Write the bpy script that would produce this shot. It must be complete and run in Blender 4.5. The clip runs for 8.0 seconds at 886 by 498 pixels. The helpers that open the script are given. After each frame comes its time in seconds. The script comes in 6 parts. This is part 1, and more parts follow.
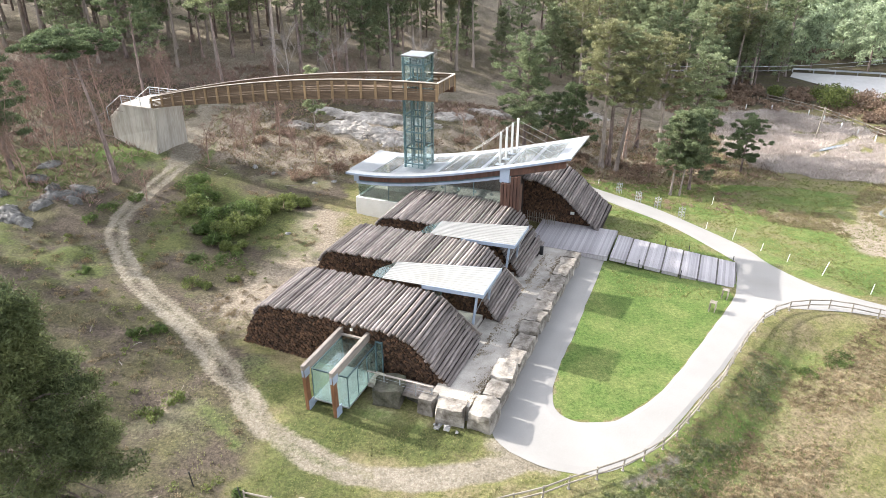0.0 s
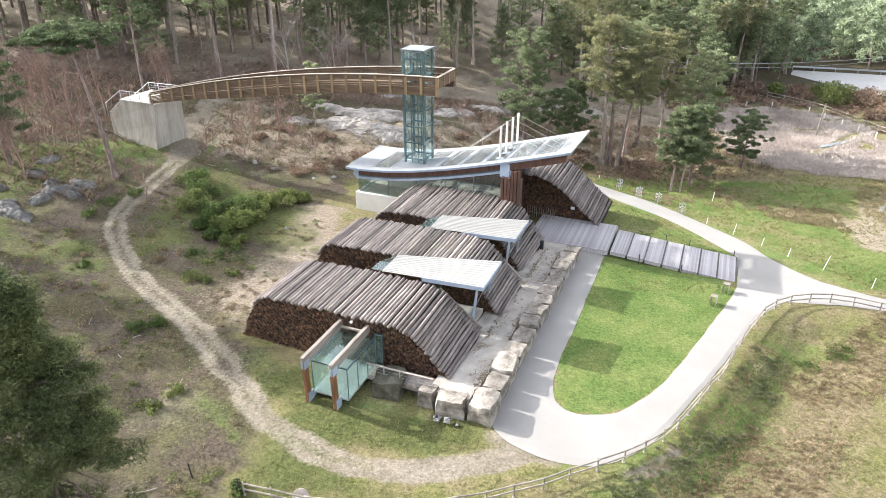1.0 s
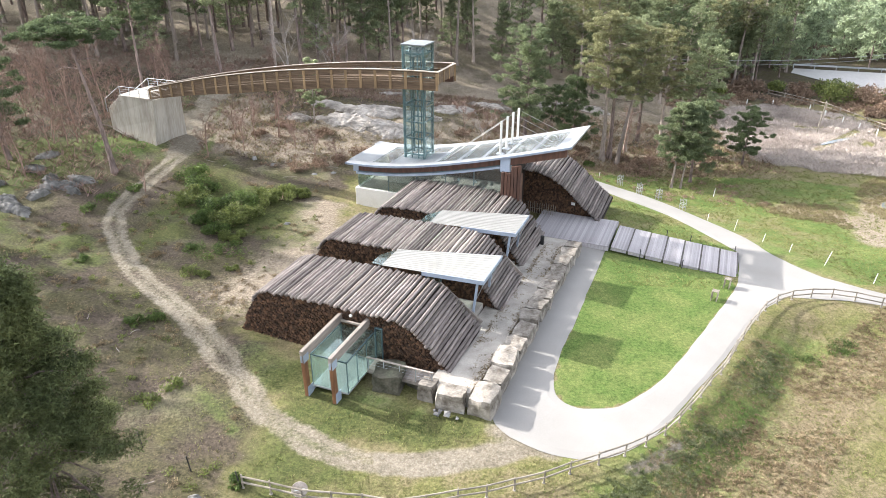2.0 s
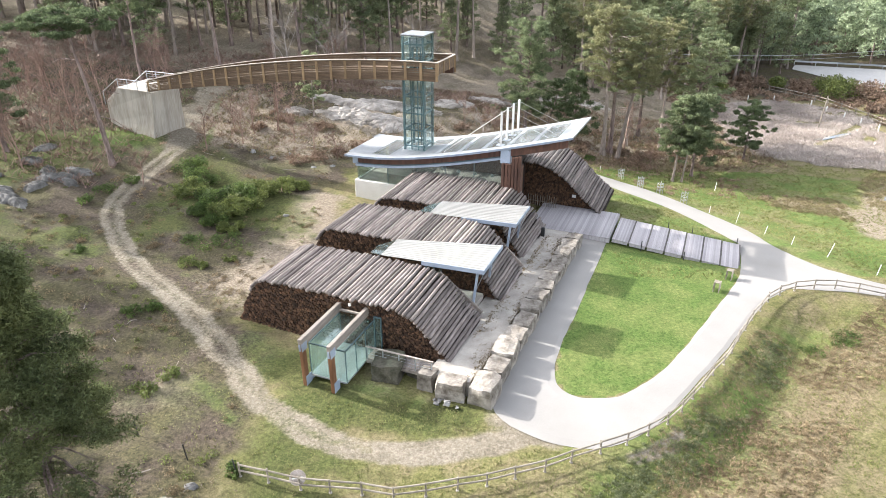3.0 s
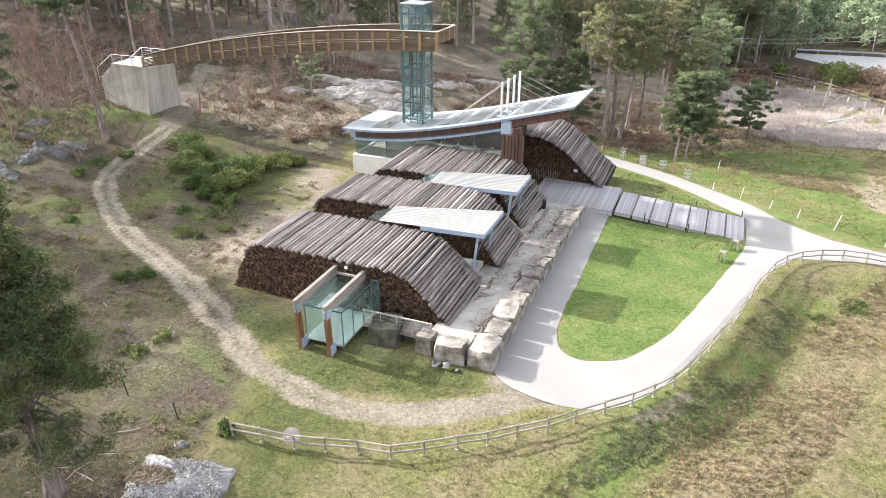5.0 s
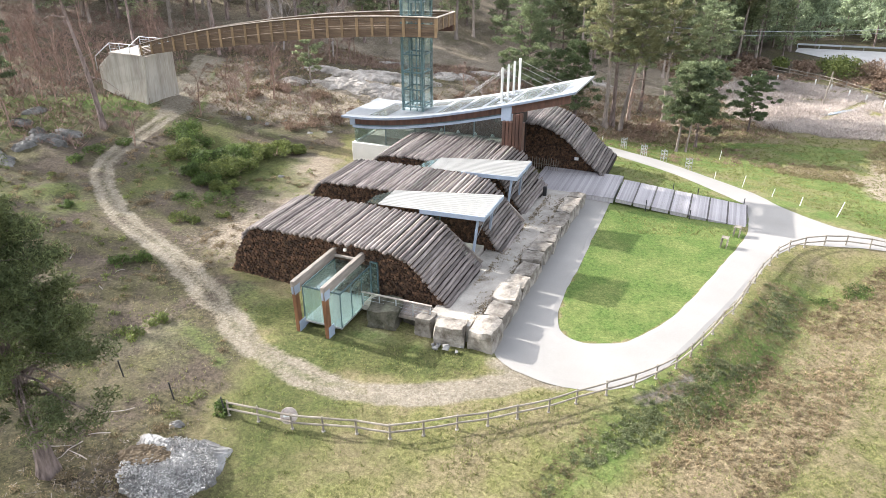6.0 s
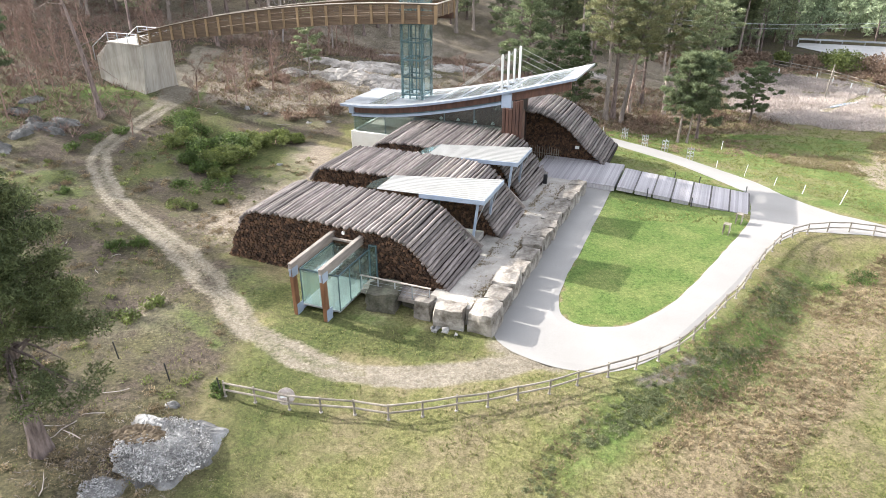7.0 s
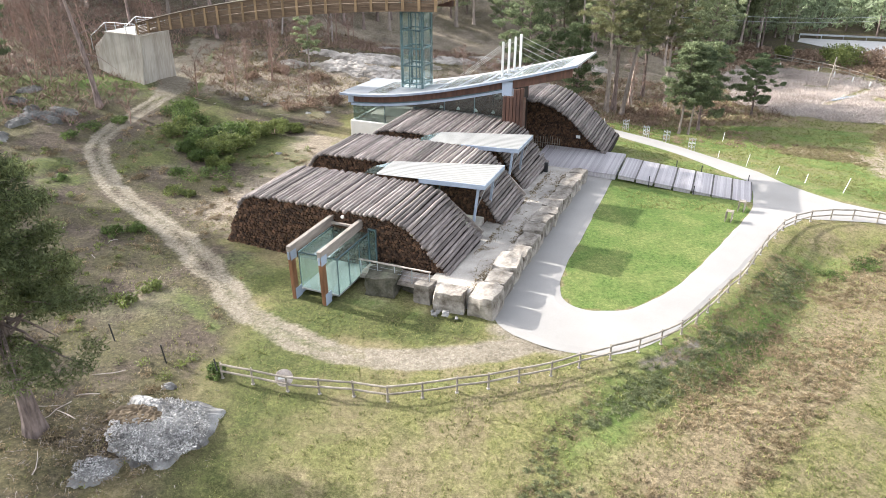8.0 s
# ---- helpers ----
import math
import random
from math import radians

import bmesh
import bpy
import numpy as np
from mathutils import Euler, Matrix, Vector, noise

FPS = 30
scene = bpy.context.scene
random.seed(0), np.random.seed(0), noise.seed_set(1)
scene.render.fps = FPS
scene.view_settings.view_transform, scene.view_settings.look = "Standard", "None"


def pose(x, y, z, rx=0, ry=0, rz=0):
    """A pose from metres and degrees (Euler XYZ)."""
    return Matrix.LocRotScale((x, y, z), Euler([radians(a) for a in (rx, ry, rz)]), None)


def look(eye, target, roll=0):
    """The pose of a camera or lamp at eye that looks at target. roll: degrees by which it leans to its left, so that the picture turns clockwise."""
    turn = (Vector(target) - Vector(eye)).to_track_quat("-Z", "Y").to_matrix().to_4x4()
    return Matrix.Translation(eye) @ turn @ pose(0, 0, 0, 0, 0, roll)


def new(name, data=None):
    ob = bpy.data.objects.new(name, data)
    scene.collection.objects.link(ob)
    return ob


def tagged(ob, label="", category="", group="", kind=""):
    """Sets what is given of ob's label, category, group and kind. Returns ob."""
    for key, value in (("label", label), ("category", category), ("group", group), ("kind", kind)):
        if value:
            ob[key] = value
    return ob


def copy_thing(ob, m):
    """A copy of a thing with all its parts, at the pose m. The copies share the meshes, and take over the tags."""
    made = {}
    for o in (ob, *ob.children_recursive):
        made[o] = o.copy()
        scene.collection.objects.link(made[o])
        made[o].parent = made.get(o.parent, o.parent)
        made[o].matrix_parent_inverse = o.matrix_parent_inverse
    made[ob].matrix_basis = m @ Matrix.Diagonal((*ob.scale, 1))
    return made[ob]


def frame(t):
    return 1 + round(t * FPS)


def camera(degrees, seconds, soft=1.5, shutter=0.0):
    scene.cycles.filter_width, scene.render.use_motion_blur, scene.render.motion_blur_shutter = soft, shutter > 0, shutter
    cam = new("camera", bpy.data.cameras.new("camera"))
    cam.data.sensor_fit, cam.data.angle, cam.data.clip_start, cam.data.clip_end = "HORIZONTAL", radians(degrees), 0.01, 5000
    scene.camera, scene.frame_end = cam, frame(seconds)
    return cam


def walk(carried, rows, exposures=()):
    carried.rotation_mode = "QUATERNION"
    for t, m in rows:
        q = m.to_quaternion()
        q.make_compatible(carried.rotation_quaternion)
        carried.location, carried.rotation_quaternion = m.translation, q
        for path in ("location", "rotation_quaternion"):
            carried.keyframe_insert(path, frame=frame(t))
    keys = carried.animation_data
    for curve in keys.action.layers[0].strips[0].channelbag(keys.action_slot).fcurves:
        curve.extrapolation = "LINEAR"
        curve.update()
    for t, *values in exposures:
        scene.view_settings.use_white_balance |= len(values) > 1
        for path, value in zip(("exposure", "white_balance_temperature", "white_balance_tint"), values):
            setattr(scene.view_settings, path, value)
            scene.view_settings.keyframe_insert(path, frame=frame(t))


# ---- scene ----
# A drone sinks straight down, looking 26.3 degrees below the horizon.
cam = camera(65.5, 8.0, 0.8)
EYE, TILT = 28.4, -26.3
# seconds, x, y, sink, pitch, roll, yaw
ROWS = [
    (0.0, -0.039, 0.062, -0.000, -0.010, 0.014, -0.001),
    (0.5, -0.033, 0.002, -0.241, -0.004, 0.009, -0.001),
    (1.0, -0.050, -0.030, -0.536, 0.001, 0.012, -0.009),
    (1.5, -0.051, -0.032, -0.789, 0.003, 0.003, -0.003),
    (3.0, -0.039, 0.063, -1.918, 0.030, -0.004, 0.007),
    (3.5, -0.007, 0.032, -2.665, 0.038, -0.009, 0.007),
    (4.0, 0.003, 0.036, -3.280, 0.017, -0.001, -0.002),
    (4.5, 0.000, 0.043, -3.920, -0.001, -0.008, -0.001),
    (6.0, 0.016, -0.008, -5.786, 0.001, -0.013, -0.006),
    (6.5, 0.051, -0.027, -6.338, -0.005, 0.002, -0.002),
    (7.0, 0.055, -0.032, -6.910, -0.010, -0.005, 0.005),
    (7.5, 0.052, -0.040, -7.447, -0.019, 0.005, -0.002),
    (8.0, 0.054, -0.066, -7.956, -0.018, 0.002, 0.010),
    ]
walk(cam, [(t, pose(x, y, EYE + z, 90 + TILT + pitch, roll, yaw)) for t, x, y, z, pitch, roll, yaw in ROWS], [(0.0, 2.08, 6290, 11.0), (8.0, 2.08, 6290, 11.0)])

# ---- light ----
SUN_EL = 28.0          # the sun stands low over the hill
SUN_DIR = Vector((math.cos(radians(SUN_EL)) * math.cos(radians(180 - 23)), math.cos(radians(SUN_EL)) * math.sin(radians(180 - 23)), math.sin(radians(SUN_EL))))
world = bpy.data.worlds.new("sky")
scene.world = world
world.use_nodes = True
wn = world.node_tree.nodes
sky = wn.new("ShaderNodeTexSky")
sky.sky_type, sky.sun_disc = "NISHITA", False
sky.sun_elevation, sky.sun_rotation = radians(SUN_EL), math.atan2(SUN_DIR.x, SUN_DIR.y)
sky.air_density, sky.dust_density, sky.ozone_density = 1.0, 3.0, 1.0
wn["Background"].inputs["Strength"].default_value = 0.138
veil = wn.new("ShaderNodeHueSaturation")     # thin high cloud pales the blue
veil.inputs["Saturation"].default_value = 0.32
world.node_tree.links.new(sky.outputs[0], veil.inputs["Color"])
world.node_tree.links.new(veil.outputs[0], wn["Background"].inputs["Color"])
sun = new("sun", bpy.data.lights.new("sun", "SUN"))
sun.data.energy, sun.data.angle, sun.data.color = 2.5, radians(0.6), (1.0, 0.95, 0.87)
sun.matrix_world = look(SUN_DIR * 80, (0, 0, 0))


# ---- materials ----
def shade(name, c1, c2, scale=4.0, fine=30.0, rough=0.85, bump=0.3, metal=0.0, vary=0.25, stretch=(1, 1, 1), island=False, depth=0.02, spec=0.5, through_light=0.0, grit=0.5):
    """A surface with grain at two scales, and a tone of its own for every piece."""
    m = bpy.data.materials.new(name)
    m.use_nodes = True
    n, l = m.node_tree.nodes, m.node_tree.links
    b = n["Principled BSDF"]
    tc = n.new("ShaderNodeTexCoord")
    mp = n.new("ShaderNodeMapping")
    mp.inputs["Scale"].default_value = stretch
    l.new(tc.outputs["Object"], mp.inputs["Vector"])
    n1, n2 = n.new("ShaderNodeTexNoise"), n.new("ShaderNodeTexNoise")
    n1.inputs["Scale"].default_value, n1.inputs["Detail"].default_value = scale, 4
    n2.inputs["Scale"].default_value, n2.inputs["Detail"].default_value = fine, 3
    if grit > 0.5:      # coarse crystals and lichen
        n2.inputs["Detail"].default_value, n2.inputs["Roughness"].default_value = 9, grit
    for t in (n1, n2):
        l.new(mp.outputs[0], t.inputs["Vector"])
    add = n.new("ShaderNodeMath")
    add.operation = "MULTIPLY_ADD"
    l.new(n2.outputs[0], add.inputs[0])
    add.inputs[1].default_value = 0.6
    l.new(n1.outputs[0], add.inputs[2])
    ramp = n.new("ShaderNodeValToRGB")
    ramp.color_ramp.elements[0].position, ramp.color_ramp.elements[1].position = (0.60, 1.0) if grit > 0.5 else (0.55, 1.05)
    ramp.color_ramp.elements[0].color, ramp.color_ramp.elements[1].color = (*c1, 1), (*c2, 1)
    l.new(add.outputs[0], ramp.inputs[0])
    who = n.new("ShaderNodeNewGeometry" if island else "ShaderNodeObjectInfo")
    rnd = who.outputs["Random Per Island" if island else "Random"]
    rng = n.new("ShaderNodeMapRange")
    rng.inputs["To Min"].default_value, rng.inputs["To Max"].default_value = 1 - vary, 1 + vary
    l.new(rnd, rng.inputs["Value"])
    mul = n.new("ShaderNodeMix")
    mul.data_type, mul.blend_type = "RGBA", "MULTIPLY"
    mul.inputs["Factor"].default_value = 1
    l.new(ramp.outputs[0], mul.inputs["A"])
    l.new(rng.outputs[0], mul.inputs["B"])
    l.new(mul.outputs["Result"], b.inputs["Base Color"])
    b.inputs["Roughness"].default_value, b.inputs["Metallic"].default_value = rough, metal
    b.inputs["Specular IOR Level"].default_value = spec
    if bump:
        bp = n.new("ShaderNodeBump")
        bp.inputs["Strength"].default_value, bp.inputs["Distance"].default_value = bump, depth
        l.new(add.outputs[0], bp.inputs["Height"])
        l.new(bp.outputs[0], b.inputs["Normal"])
    if through_light:
        tr, mx = n.new("ShaderNodeBsdfTranslucent"), n.new("ShaderNodeMixShader")
        l.new(mul.outputs["Result"], tr.inputs["Color"])
        mx.inputs[0].default_value = through_light
        l.new(b.outputs[0], mx.inputs[1])
        l.new(tr.outputs[0], mx.inputs[2])
        l.new(mx.outputs[0], n["Material Output"].inputs["Surface"])
    return m


def glass_mat(name, tint, rough=0.02, clear=0.95, dust=0.0, dust_tint=(0.70, 0.86, 0.83)):
    """Glass: clear, tinted, mirroring at a slant, with a film of dust."""
    m = bpy.data.materials.new(name)
    m.use_nodes = True
    n, l = m.node_tree.nodes, m.node_tree.links
    n.remove(n["Principled BSDF"])
    tr, gl, mx, fr = n.new("ShaderNodeBsdfTransparent"), n.new("ShaderNodeBsdfGlossy"), n.new("ShaderNodeMixShader"), n.new("ShaderNodeLayerWeight")
    tr.inputs[0].default_value = (*tint, 1)
    gl.inputs["Roughness"].default_value = rough
    gl.inputs["Color"].default_value = (0.9, 0.97, 0.95, 1)
    fr.inputs["Blend"].default_value = 0.5
    pw = n.new("ShaderNodeMath")
    pw.operation = "POWER"
    l.new(fr.outputs["Facing"], pw.inputs[0])
    pw.inputs[1].default_value = 4.0
    k = n.new("ShaderNodeMath")
    k.operation = "MULTIPLY_ADD"
    l.new(pw.outputs[0], k.inputs[0])
    k.inputs[1].default_value, k.inputs[2].default_value = 0.55, 1 - clear
    l.new(k.outputs[0], mx.inputs[0])
    l.new(tr.outputs[0], mx.inputs[1])
    l.new(gl.outputs[0], mx.inputs[2])
    df, tl, dm, top = n.new("ShaderNodeBsdfDiffuse"), n.new("ShaderNodeBsdfTranslucent"), n.new("ShaderNodeMixShader"), n.new("ShaderNodeMixShader")
    df.inputs[0].default_value = tl.inputs[0].default_value = (*dust_tint, 1)
    l.new(df.outputs[0], dm.inputs[1])
    l.new(tl.outputs[0], dm.inputs[2])
    top.inputs[0].default_value = dust
    l.new(mx.outputs[0], top.inputs[1])
    l.new(dm.outputs[0], top.inputs[2])
    l.new(top.outputs[0], n["Material Output"].inputs["Surface"])
    return m


LOG = shade("weathered_log", (0.095, 0.076, 0.068), (0.262, 0.224, 0.206), 1.5, 14, 0.9, 0.6, vary=0.48, stretch=(6, 0.6, 6), depth=0.03)
LOG_PALE = shade("fresh_pale_log", (0.24, 0.195, 0.17), (0.44, 0.375, 0.33), 1.5, 14, 0.9, 0.5, vary=0.2, stretch=(6, 0.6, 6), depth=0.03)
LOG_END = shade("cut_log_ends", (0.031, 0.015, 0.008), (0.130, 0.071, 0.040), 3, 25, 0.95, 0.6, vary=0.65, island=True)
# near-black: shade between logs and under the roof, put into the colour
LOG_SHADE = shade("shade_black_wood", (0.012, 0.008, 0.006), (0.03, 0.02, 0.014), 3, 20, 0.95, 0.4)
TIMBER_RED = shade("red_brown_timber", (0.045, 0.021, 0.015), (0.115, 0.055, 0.036), 1.2, 18, 0.7, 0.25, stretch=(3, 3, 0.5))
TIMBER_DIM = shade("dark_weathered_timber", (0.055, 0.048, 0.045), (0.125, 0.110, 0.105), 1.2, 18, 0.85, 0.25, stretch=(3, 0.5, 3))
TIMBER_POST = shade("orange_brown_timber", (0.13, 0.055, 0.022), (0.30, 0.14, 0.065), 1.2, 18, 0.75, 0.3, stretch=(4, 4, 0.5))
TIMBER_PALE = shade("pale_weathered_timber", (0.19, 0.16, 0.135), (0.37, 0.32, 0.28), 1.5, 18, 0.85, 0.3, stretch=(3, 0.6, 3))
BOARD = shade("tanned_bridge_boards", (0.066, 0.042, 0.025), (0.150, 0.100, 0.060), 1.0, 16, 0.8, 0.3, stretch=(0.5, 3, 5), vary=0.2, island=True)
BATTEN = shade("honey_battens", (0.155, 0.100, 0.050), (0.275, 0.185, 0.10), 1.5, 16, 0.8, 0.3, stretch=(4, 4, 0.6))
RAIL_CAP = shade("greyed_handrail_wood", (0.40, 0.33, 0.26), (0.58, 0.50, 0.42), 1.5, 16, 0.8, 0.2, stretch=(0.4, 4, 4))
DECK = shade("grey_deck_boards", (0.279, 0.259, 0.265), (0.467, 0.439, 0.445), 0.8, 20, 0.85, 0.3, stretch=(5, 0.5, 1), vary=0.2)
FENCE = shade("silvered_fence_wood", (0.165, 0.142, 0.112), (0.33, 0.29, 0.238), 2, 22, 0.9, 0.4, vary=0.2)
CONCRETE = shade("stained_concrete", (0.27, 0.24, 0.198), (0.46, 0.425, 0.37), 0.7, 5, 0.9, 0.25, stretch=(1.3, 1.3, 0.16))
RENDER_WHITE = shade("white_render", (0.60, 0.57, 0.52), (0.74, 0.71, 0.66), 0.6, 12, 0.9, 0.15)
ROOF_WHITE = shade("white_roof_membrane", (0.27, 0.28, 0.288), (0.345, 0.355, 0.362), 0.4, 8, 0.55, 0.1)
SHEET = shade("white_corrugated_sheet", (0.275, 0.272, 0.255), (0.345, 0.340, 0.322), 0.6, 12, 0.7, 0.1)
STEEL_PALE = shade("pale_blue_painted_steel", (0.24, 0.29, 0.37), (0.35, 0.40, 0.48), 1, 15, 0.45, 0.1)
STEEL_DARK = shade("dark_green_steel", (0.045, 0.075, 0.085), (0.09, 0.14, 0.15), 1, 15, 0.45, 0.1)
STEEL_WHITE = shade("white_painted_steel", (0.68, 0.67, 0.62), (0.82, 0.81, 0.76), 1, 15, 0.45, 0.1)
GALV = shade("galvanised_steel", (0.34, 0.36, 0.38), (0.50, 0.52, 0.54), 3, 25, 0.4, 0.1, metal=0.6)
BOULDER = shade("granite_boulder", (0.085, 0.068, 0.050), (0.385, 0.350, 0.305), 1.3, 7, 0.95, 0.9, vary=0.2, depth=0.06, grit=0.8)
MOSSY_SHADED = shade("mossy_shaded_granite", (0.026, 0.027, 0.014), (0.110, 0.098, 0.074), 1.4, 8, 0.95, 0.8, depth=0.08)
ROCK = shade("lichen_grey_rock", (0.085, 0.080, 0.074), (0.42, 0.408, 0.39), 0.8, 12, 0.95, 1.0, vary=0.12, depth=0.04, grit=0.95)
ROCK_DARK = shade("dark_mossy_granite_rock", (0.045, 0.042, 0.036), (0.270, 0.258, 0.240), 0.9, 9, 0.95, 1.0, vary=0.15, depth=0.06, grit=0.95)
SLAB = shade("warm_granite_slab", (0.15, 0.132, 0.112), (0.50, 0.455, 0.405), 0.4, 3, 0.95, 0.8, vary=0.1, depth=0.1, grit=0.85)
BARK = shade("grey_pine_bark", (0.084, 0.060, 0.052), (0.306, 0.234, 0.206), 2.5, 7, 0.95, 1.0, stretch=(2, 2, 0.45), depth=0.09, grit=0.8)
BARK_PALE = shade("pale_orange_pine_bark", (0.185, 0.145, 0.120), (0.40, 0.335, 0.29), 2.5, 12, 0.9, 0.5, stretch=(2, 2, 0.5))
CHIP = shade("grey_stone_chips", (0.20, 0.192, 0.182), (0.54, 0.525, 0.505), 2.0, 14, 0.95, 0.3, island=True, vary=0.55)
SOIL = shade("brown_moss_and_soil", (0.060, 0.042, 0.026), (0.170, 0.125, 0.075), 2.0, 14, 0.95, 0.9, vary=0.1, depth=0.06)
TWIG = shade("bare_brown_twigs", (0.135, 0.085, 0.066), (0.31, 0.21, 0.165), 2, 12, 0.9, 0.2, island=True, vary=0.35)
TWIG_PALE = shade("bare_grey_twigs", (0.25, 0.21, 0.185), (0.42, 0.37, 0.34), 2, 12, 0.9, 0.2, island=True)
NEEDLE = shade("pine_needles", (0.156, 0.189, 0.108), (0.371, 0.407, 0.230), 0.45, 6, 0.75, 0, island=True, vary=0.45, through_light=0.5, spec=0.2)
NEEDLE_DARK = shade("dark_pine_needles", (0.062, 0.088, 0.044), (0.150, 0.185, 0.092), 0.45, 6, 0.75, 0, island=True, vary=0.45, through_light=0.35, spec=0.2)
NEEDLE_NEAR = shade("deep_green_pine_needles", (0.050, 0.070, 0.032), (0.160, 0.178, 0.074), 0.45, 6, 0.75, 0, island=True, vary=0.5, through_light=0.3, spec=0.2)
NEEDLE_MID = shade("mid_green_pine_needles", (0.098, 0.129, 0.071), (0.243, 0.280, 0.153), 0.45, 6, 0.75, 0, island=True, vary=0.45, through_light=0.5, spec=0.2)
NEEDLE_OLIVE = shade("olive_pine_needles", (0.148, 0.155, 0.079), (0.319, 0.310, 0.166), 0.45, 6, 0.75, 0, island=True, vary=0.4, through_light=0.5, spec=0.2)
# far leaves kept pale: aerial haze is put into their colour
NEEDLE_HAZE = shade("haze_paled_foliage", (0.183, 0.231, 0.143), (0.405, 0.463, 0.301), 0.12, 2, 0.75, 0, island=True, vary=0.4, through_light=0.5, spec=0.2)
LEAF = shade("evergreen_shrub_leaves", (0.030, 0.055, 0.014), (0.139, 0.191, 0.052), 0.6, 6, 0.6, 0, island=True, vary=0.45, through_light=0.35, spec=0.3)
SCRUB = shade("grey_green_scrub", (0.094, 0.115, 0.053), (0.247, 0.262, 0.136), 0.6, 6, 0.8, 0, island=True, vary=0.45, through_light=0.25, spec=0.2)
LEAF_PALE = shade("yellow_green_leaves", (0.065, 0.085, 0.022), (0.218, 0.250, 0.072), 0.6, 6, 0.6, 0, island=True, vary=0.4, through_light=0.2, spec=0.3)
BROOM = shade("dry_brown_leaves", (0.17, 0.110, 0.074), (0.34, 0.25, 0.185), 0.6, 6, 0.8, 0, island=True, vary=0.4, through_light=0.2, spec=0.2)
REED = shade("dry_reeds", (0.319, 0.266, 0.236), (0.590, 0.519, 0.466), 0.15, 5, 0.9, 0, island=True, vary=0.3, through_light=0.1)
GRASS = shade("grass_blades", (0.119, 0.141, 0.042), (0.257, 0.261, 0.100), 0.12, 4, 0.85, 0, island=True, vary=0.35, through_light=0.2, spec=0.2)
GRASS_DRY = shade("dry_grass_blades", (0.150, 0.125, 0.066), (0.275, 0.230, 0.130), 0.12, 4, 0.9, 0, island=True, vary=0.35, through_light=0.15, spec=0.2)
GRAVEL = shade("white_compacted_gravel", (0.258, 0.245, 0.228), (0.312, 0.297, 0.279), 0.25, 14, 0.95, 0.25, depth=0.02)
TERRACE = shade("pale_grey_beaten_gravel", (0.22, 0.20, 0.175), (0.37, 0.34, 0.30), 0.9, 12, 0.95, 0.4)
SAND = shade("pale_sandy_track", (0.50, 0.48, 0.46), (0.66, 0.64, 0.62), 0.05, 2, 0.95, 0.2)
WATER = shade("still_pond_water", (0.10, 0.12, 0.13), (0.16, 0.18, 0.19), 0.3, 4, 0.08, 0.05)
PORCH_FLOOR = shade("pale_porch_floor", (0.204, 0.211, 0.204), (0.272, 0.279, 0.272), 1, 12, 0.5, 0.1)
TUSSOCK = shade("brown_tussock_blades", (0.130, 0.098, 0.057), (0.310, 0.242, 0.148), 0.3, 4, 0.9, 0, island=True, vary=0.4, through_light=0.15, spec=0.2)
WHITE_PAINT = shade("white_paint", (0.70, 0.70, 0.68), (0.82, 0.82, 0.80), 3, 20, 0.6, 0.1)
BLACK = shade("black_enamel", (0.015, 0.015, 0.016), (0.035, 0.035, 0.036), 3, 20, 0.5, 0.1)
SIGN_FACE = shade("faded_brownish_sign", (0.30, 0.24, 0.20), (0.55, 0.48, 0.44), 5, 30, 0.6, 0.1)
CAP_PALE = shade("pale_cap_sheet", (0.154, 0.168, 0.175), (0.231, 0.245, 0.252), 0.5, 9, 0.3, 0.1)
ROOF_PANEL = glass_mat("grey_translucent_panel", (0.985, 0.987, 0.987), rough=0.25, clear=0.97, dust=0.11, dust_tint=(0.86, 0.87, 0.87))
GLASS = glass_mat("greenish_glass", (0.90, 0.945, 0.945), clear=0.97, dust=0.03)
GLASS_CLEAR = glass_mat("clear_window_glass", (0.70, 0.76, 0.75), clear=0.93, dust=0.015)
GLASS_PORCH = glass_mat("tinted_porch_glass", (0.82, 0.885, 0.875), clear=0.93, dust=0.05)
GLASS_SIDE = glass_mat("pale_green_glass", (0.90, 0.955, 0.945), clear=0.96, dust=0.04)


# ---- the ground ----
def near_line(x, y, line):
    """Distance from every place to a polyline."""
    best = np.full(x.shape, 1e9)
    for (ax, ay), (bx, by) in zip(line, line[1:]):
        dx, dy = bx - ax, by - ay
        s = np.clip(((x - ax) * dx + (y - ay) * dy) / (dx * dx + dy * dy), 0, 1)
        best = np.minimum(best, np.hypot(x - ax - s * dx, y - ay - s * dy))
    return best


def inside(x, y, poly):
    r = np.zeros(x.shape, bool)
    for (ax, ay), (bx, by) in zip(poly, poly[1:] + poly[:1]):
        c = (ay > y) != (by > y)
        with np.errstate(divide="ignore", invalid="ignore"):
            r ^= c & (x < (bx - ax) * (y - ay) / (by - ay) + ax)
    return r


HILL = (-0.44, -1.54, 2.01, 8.61, 1.31, -2.6, -5.07, -7.28, 1.19, -3.1, -2.4, -10.01, -1.55, 3.32, 10.53)


BANK_EDGE = [(6.0, 25.4), (9.4, 28.6), (11.8, 29.8), (14.1, 32.0), (18.6, 37.2), (22.5, 42.5), (25.8, 46.5), (29.0, 48.2), (32.2, 48.2), (38.3, 45.7)]


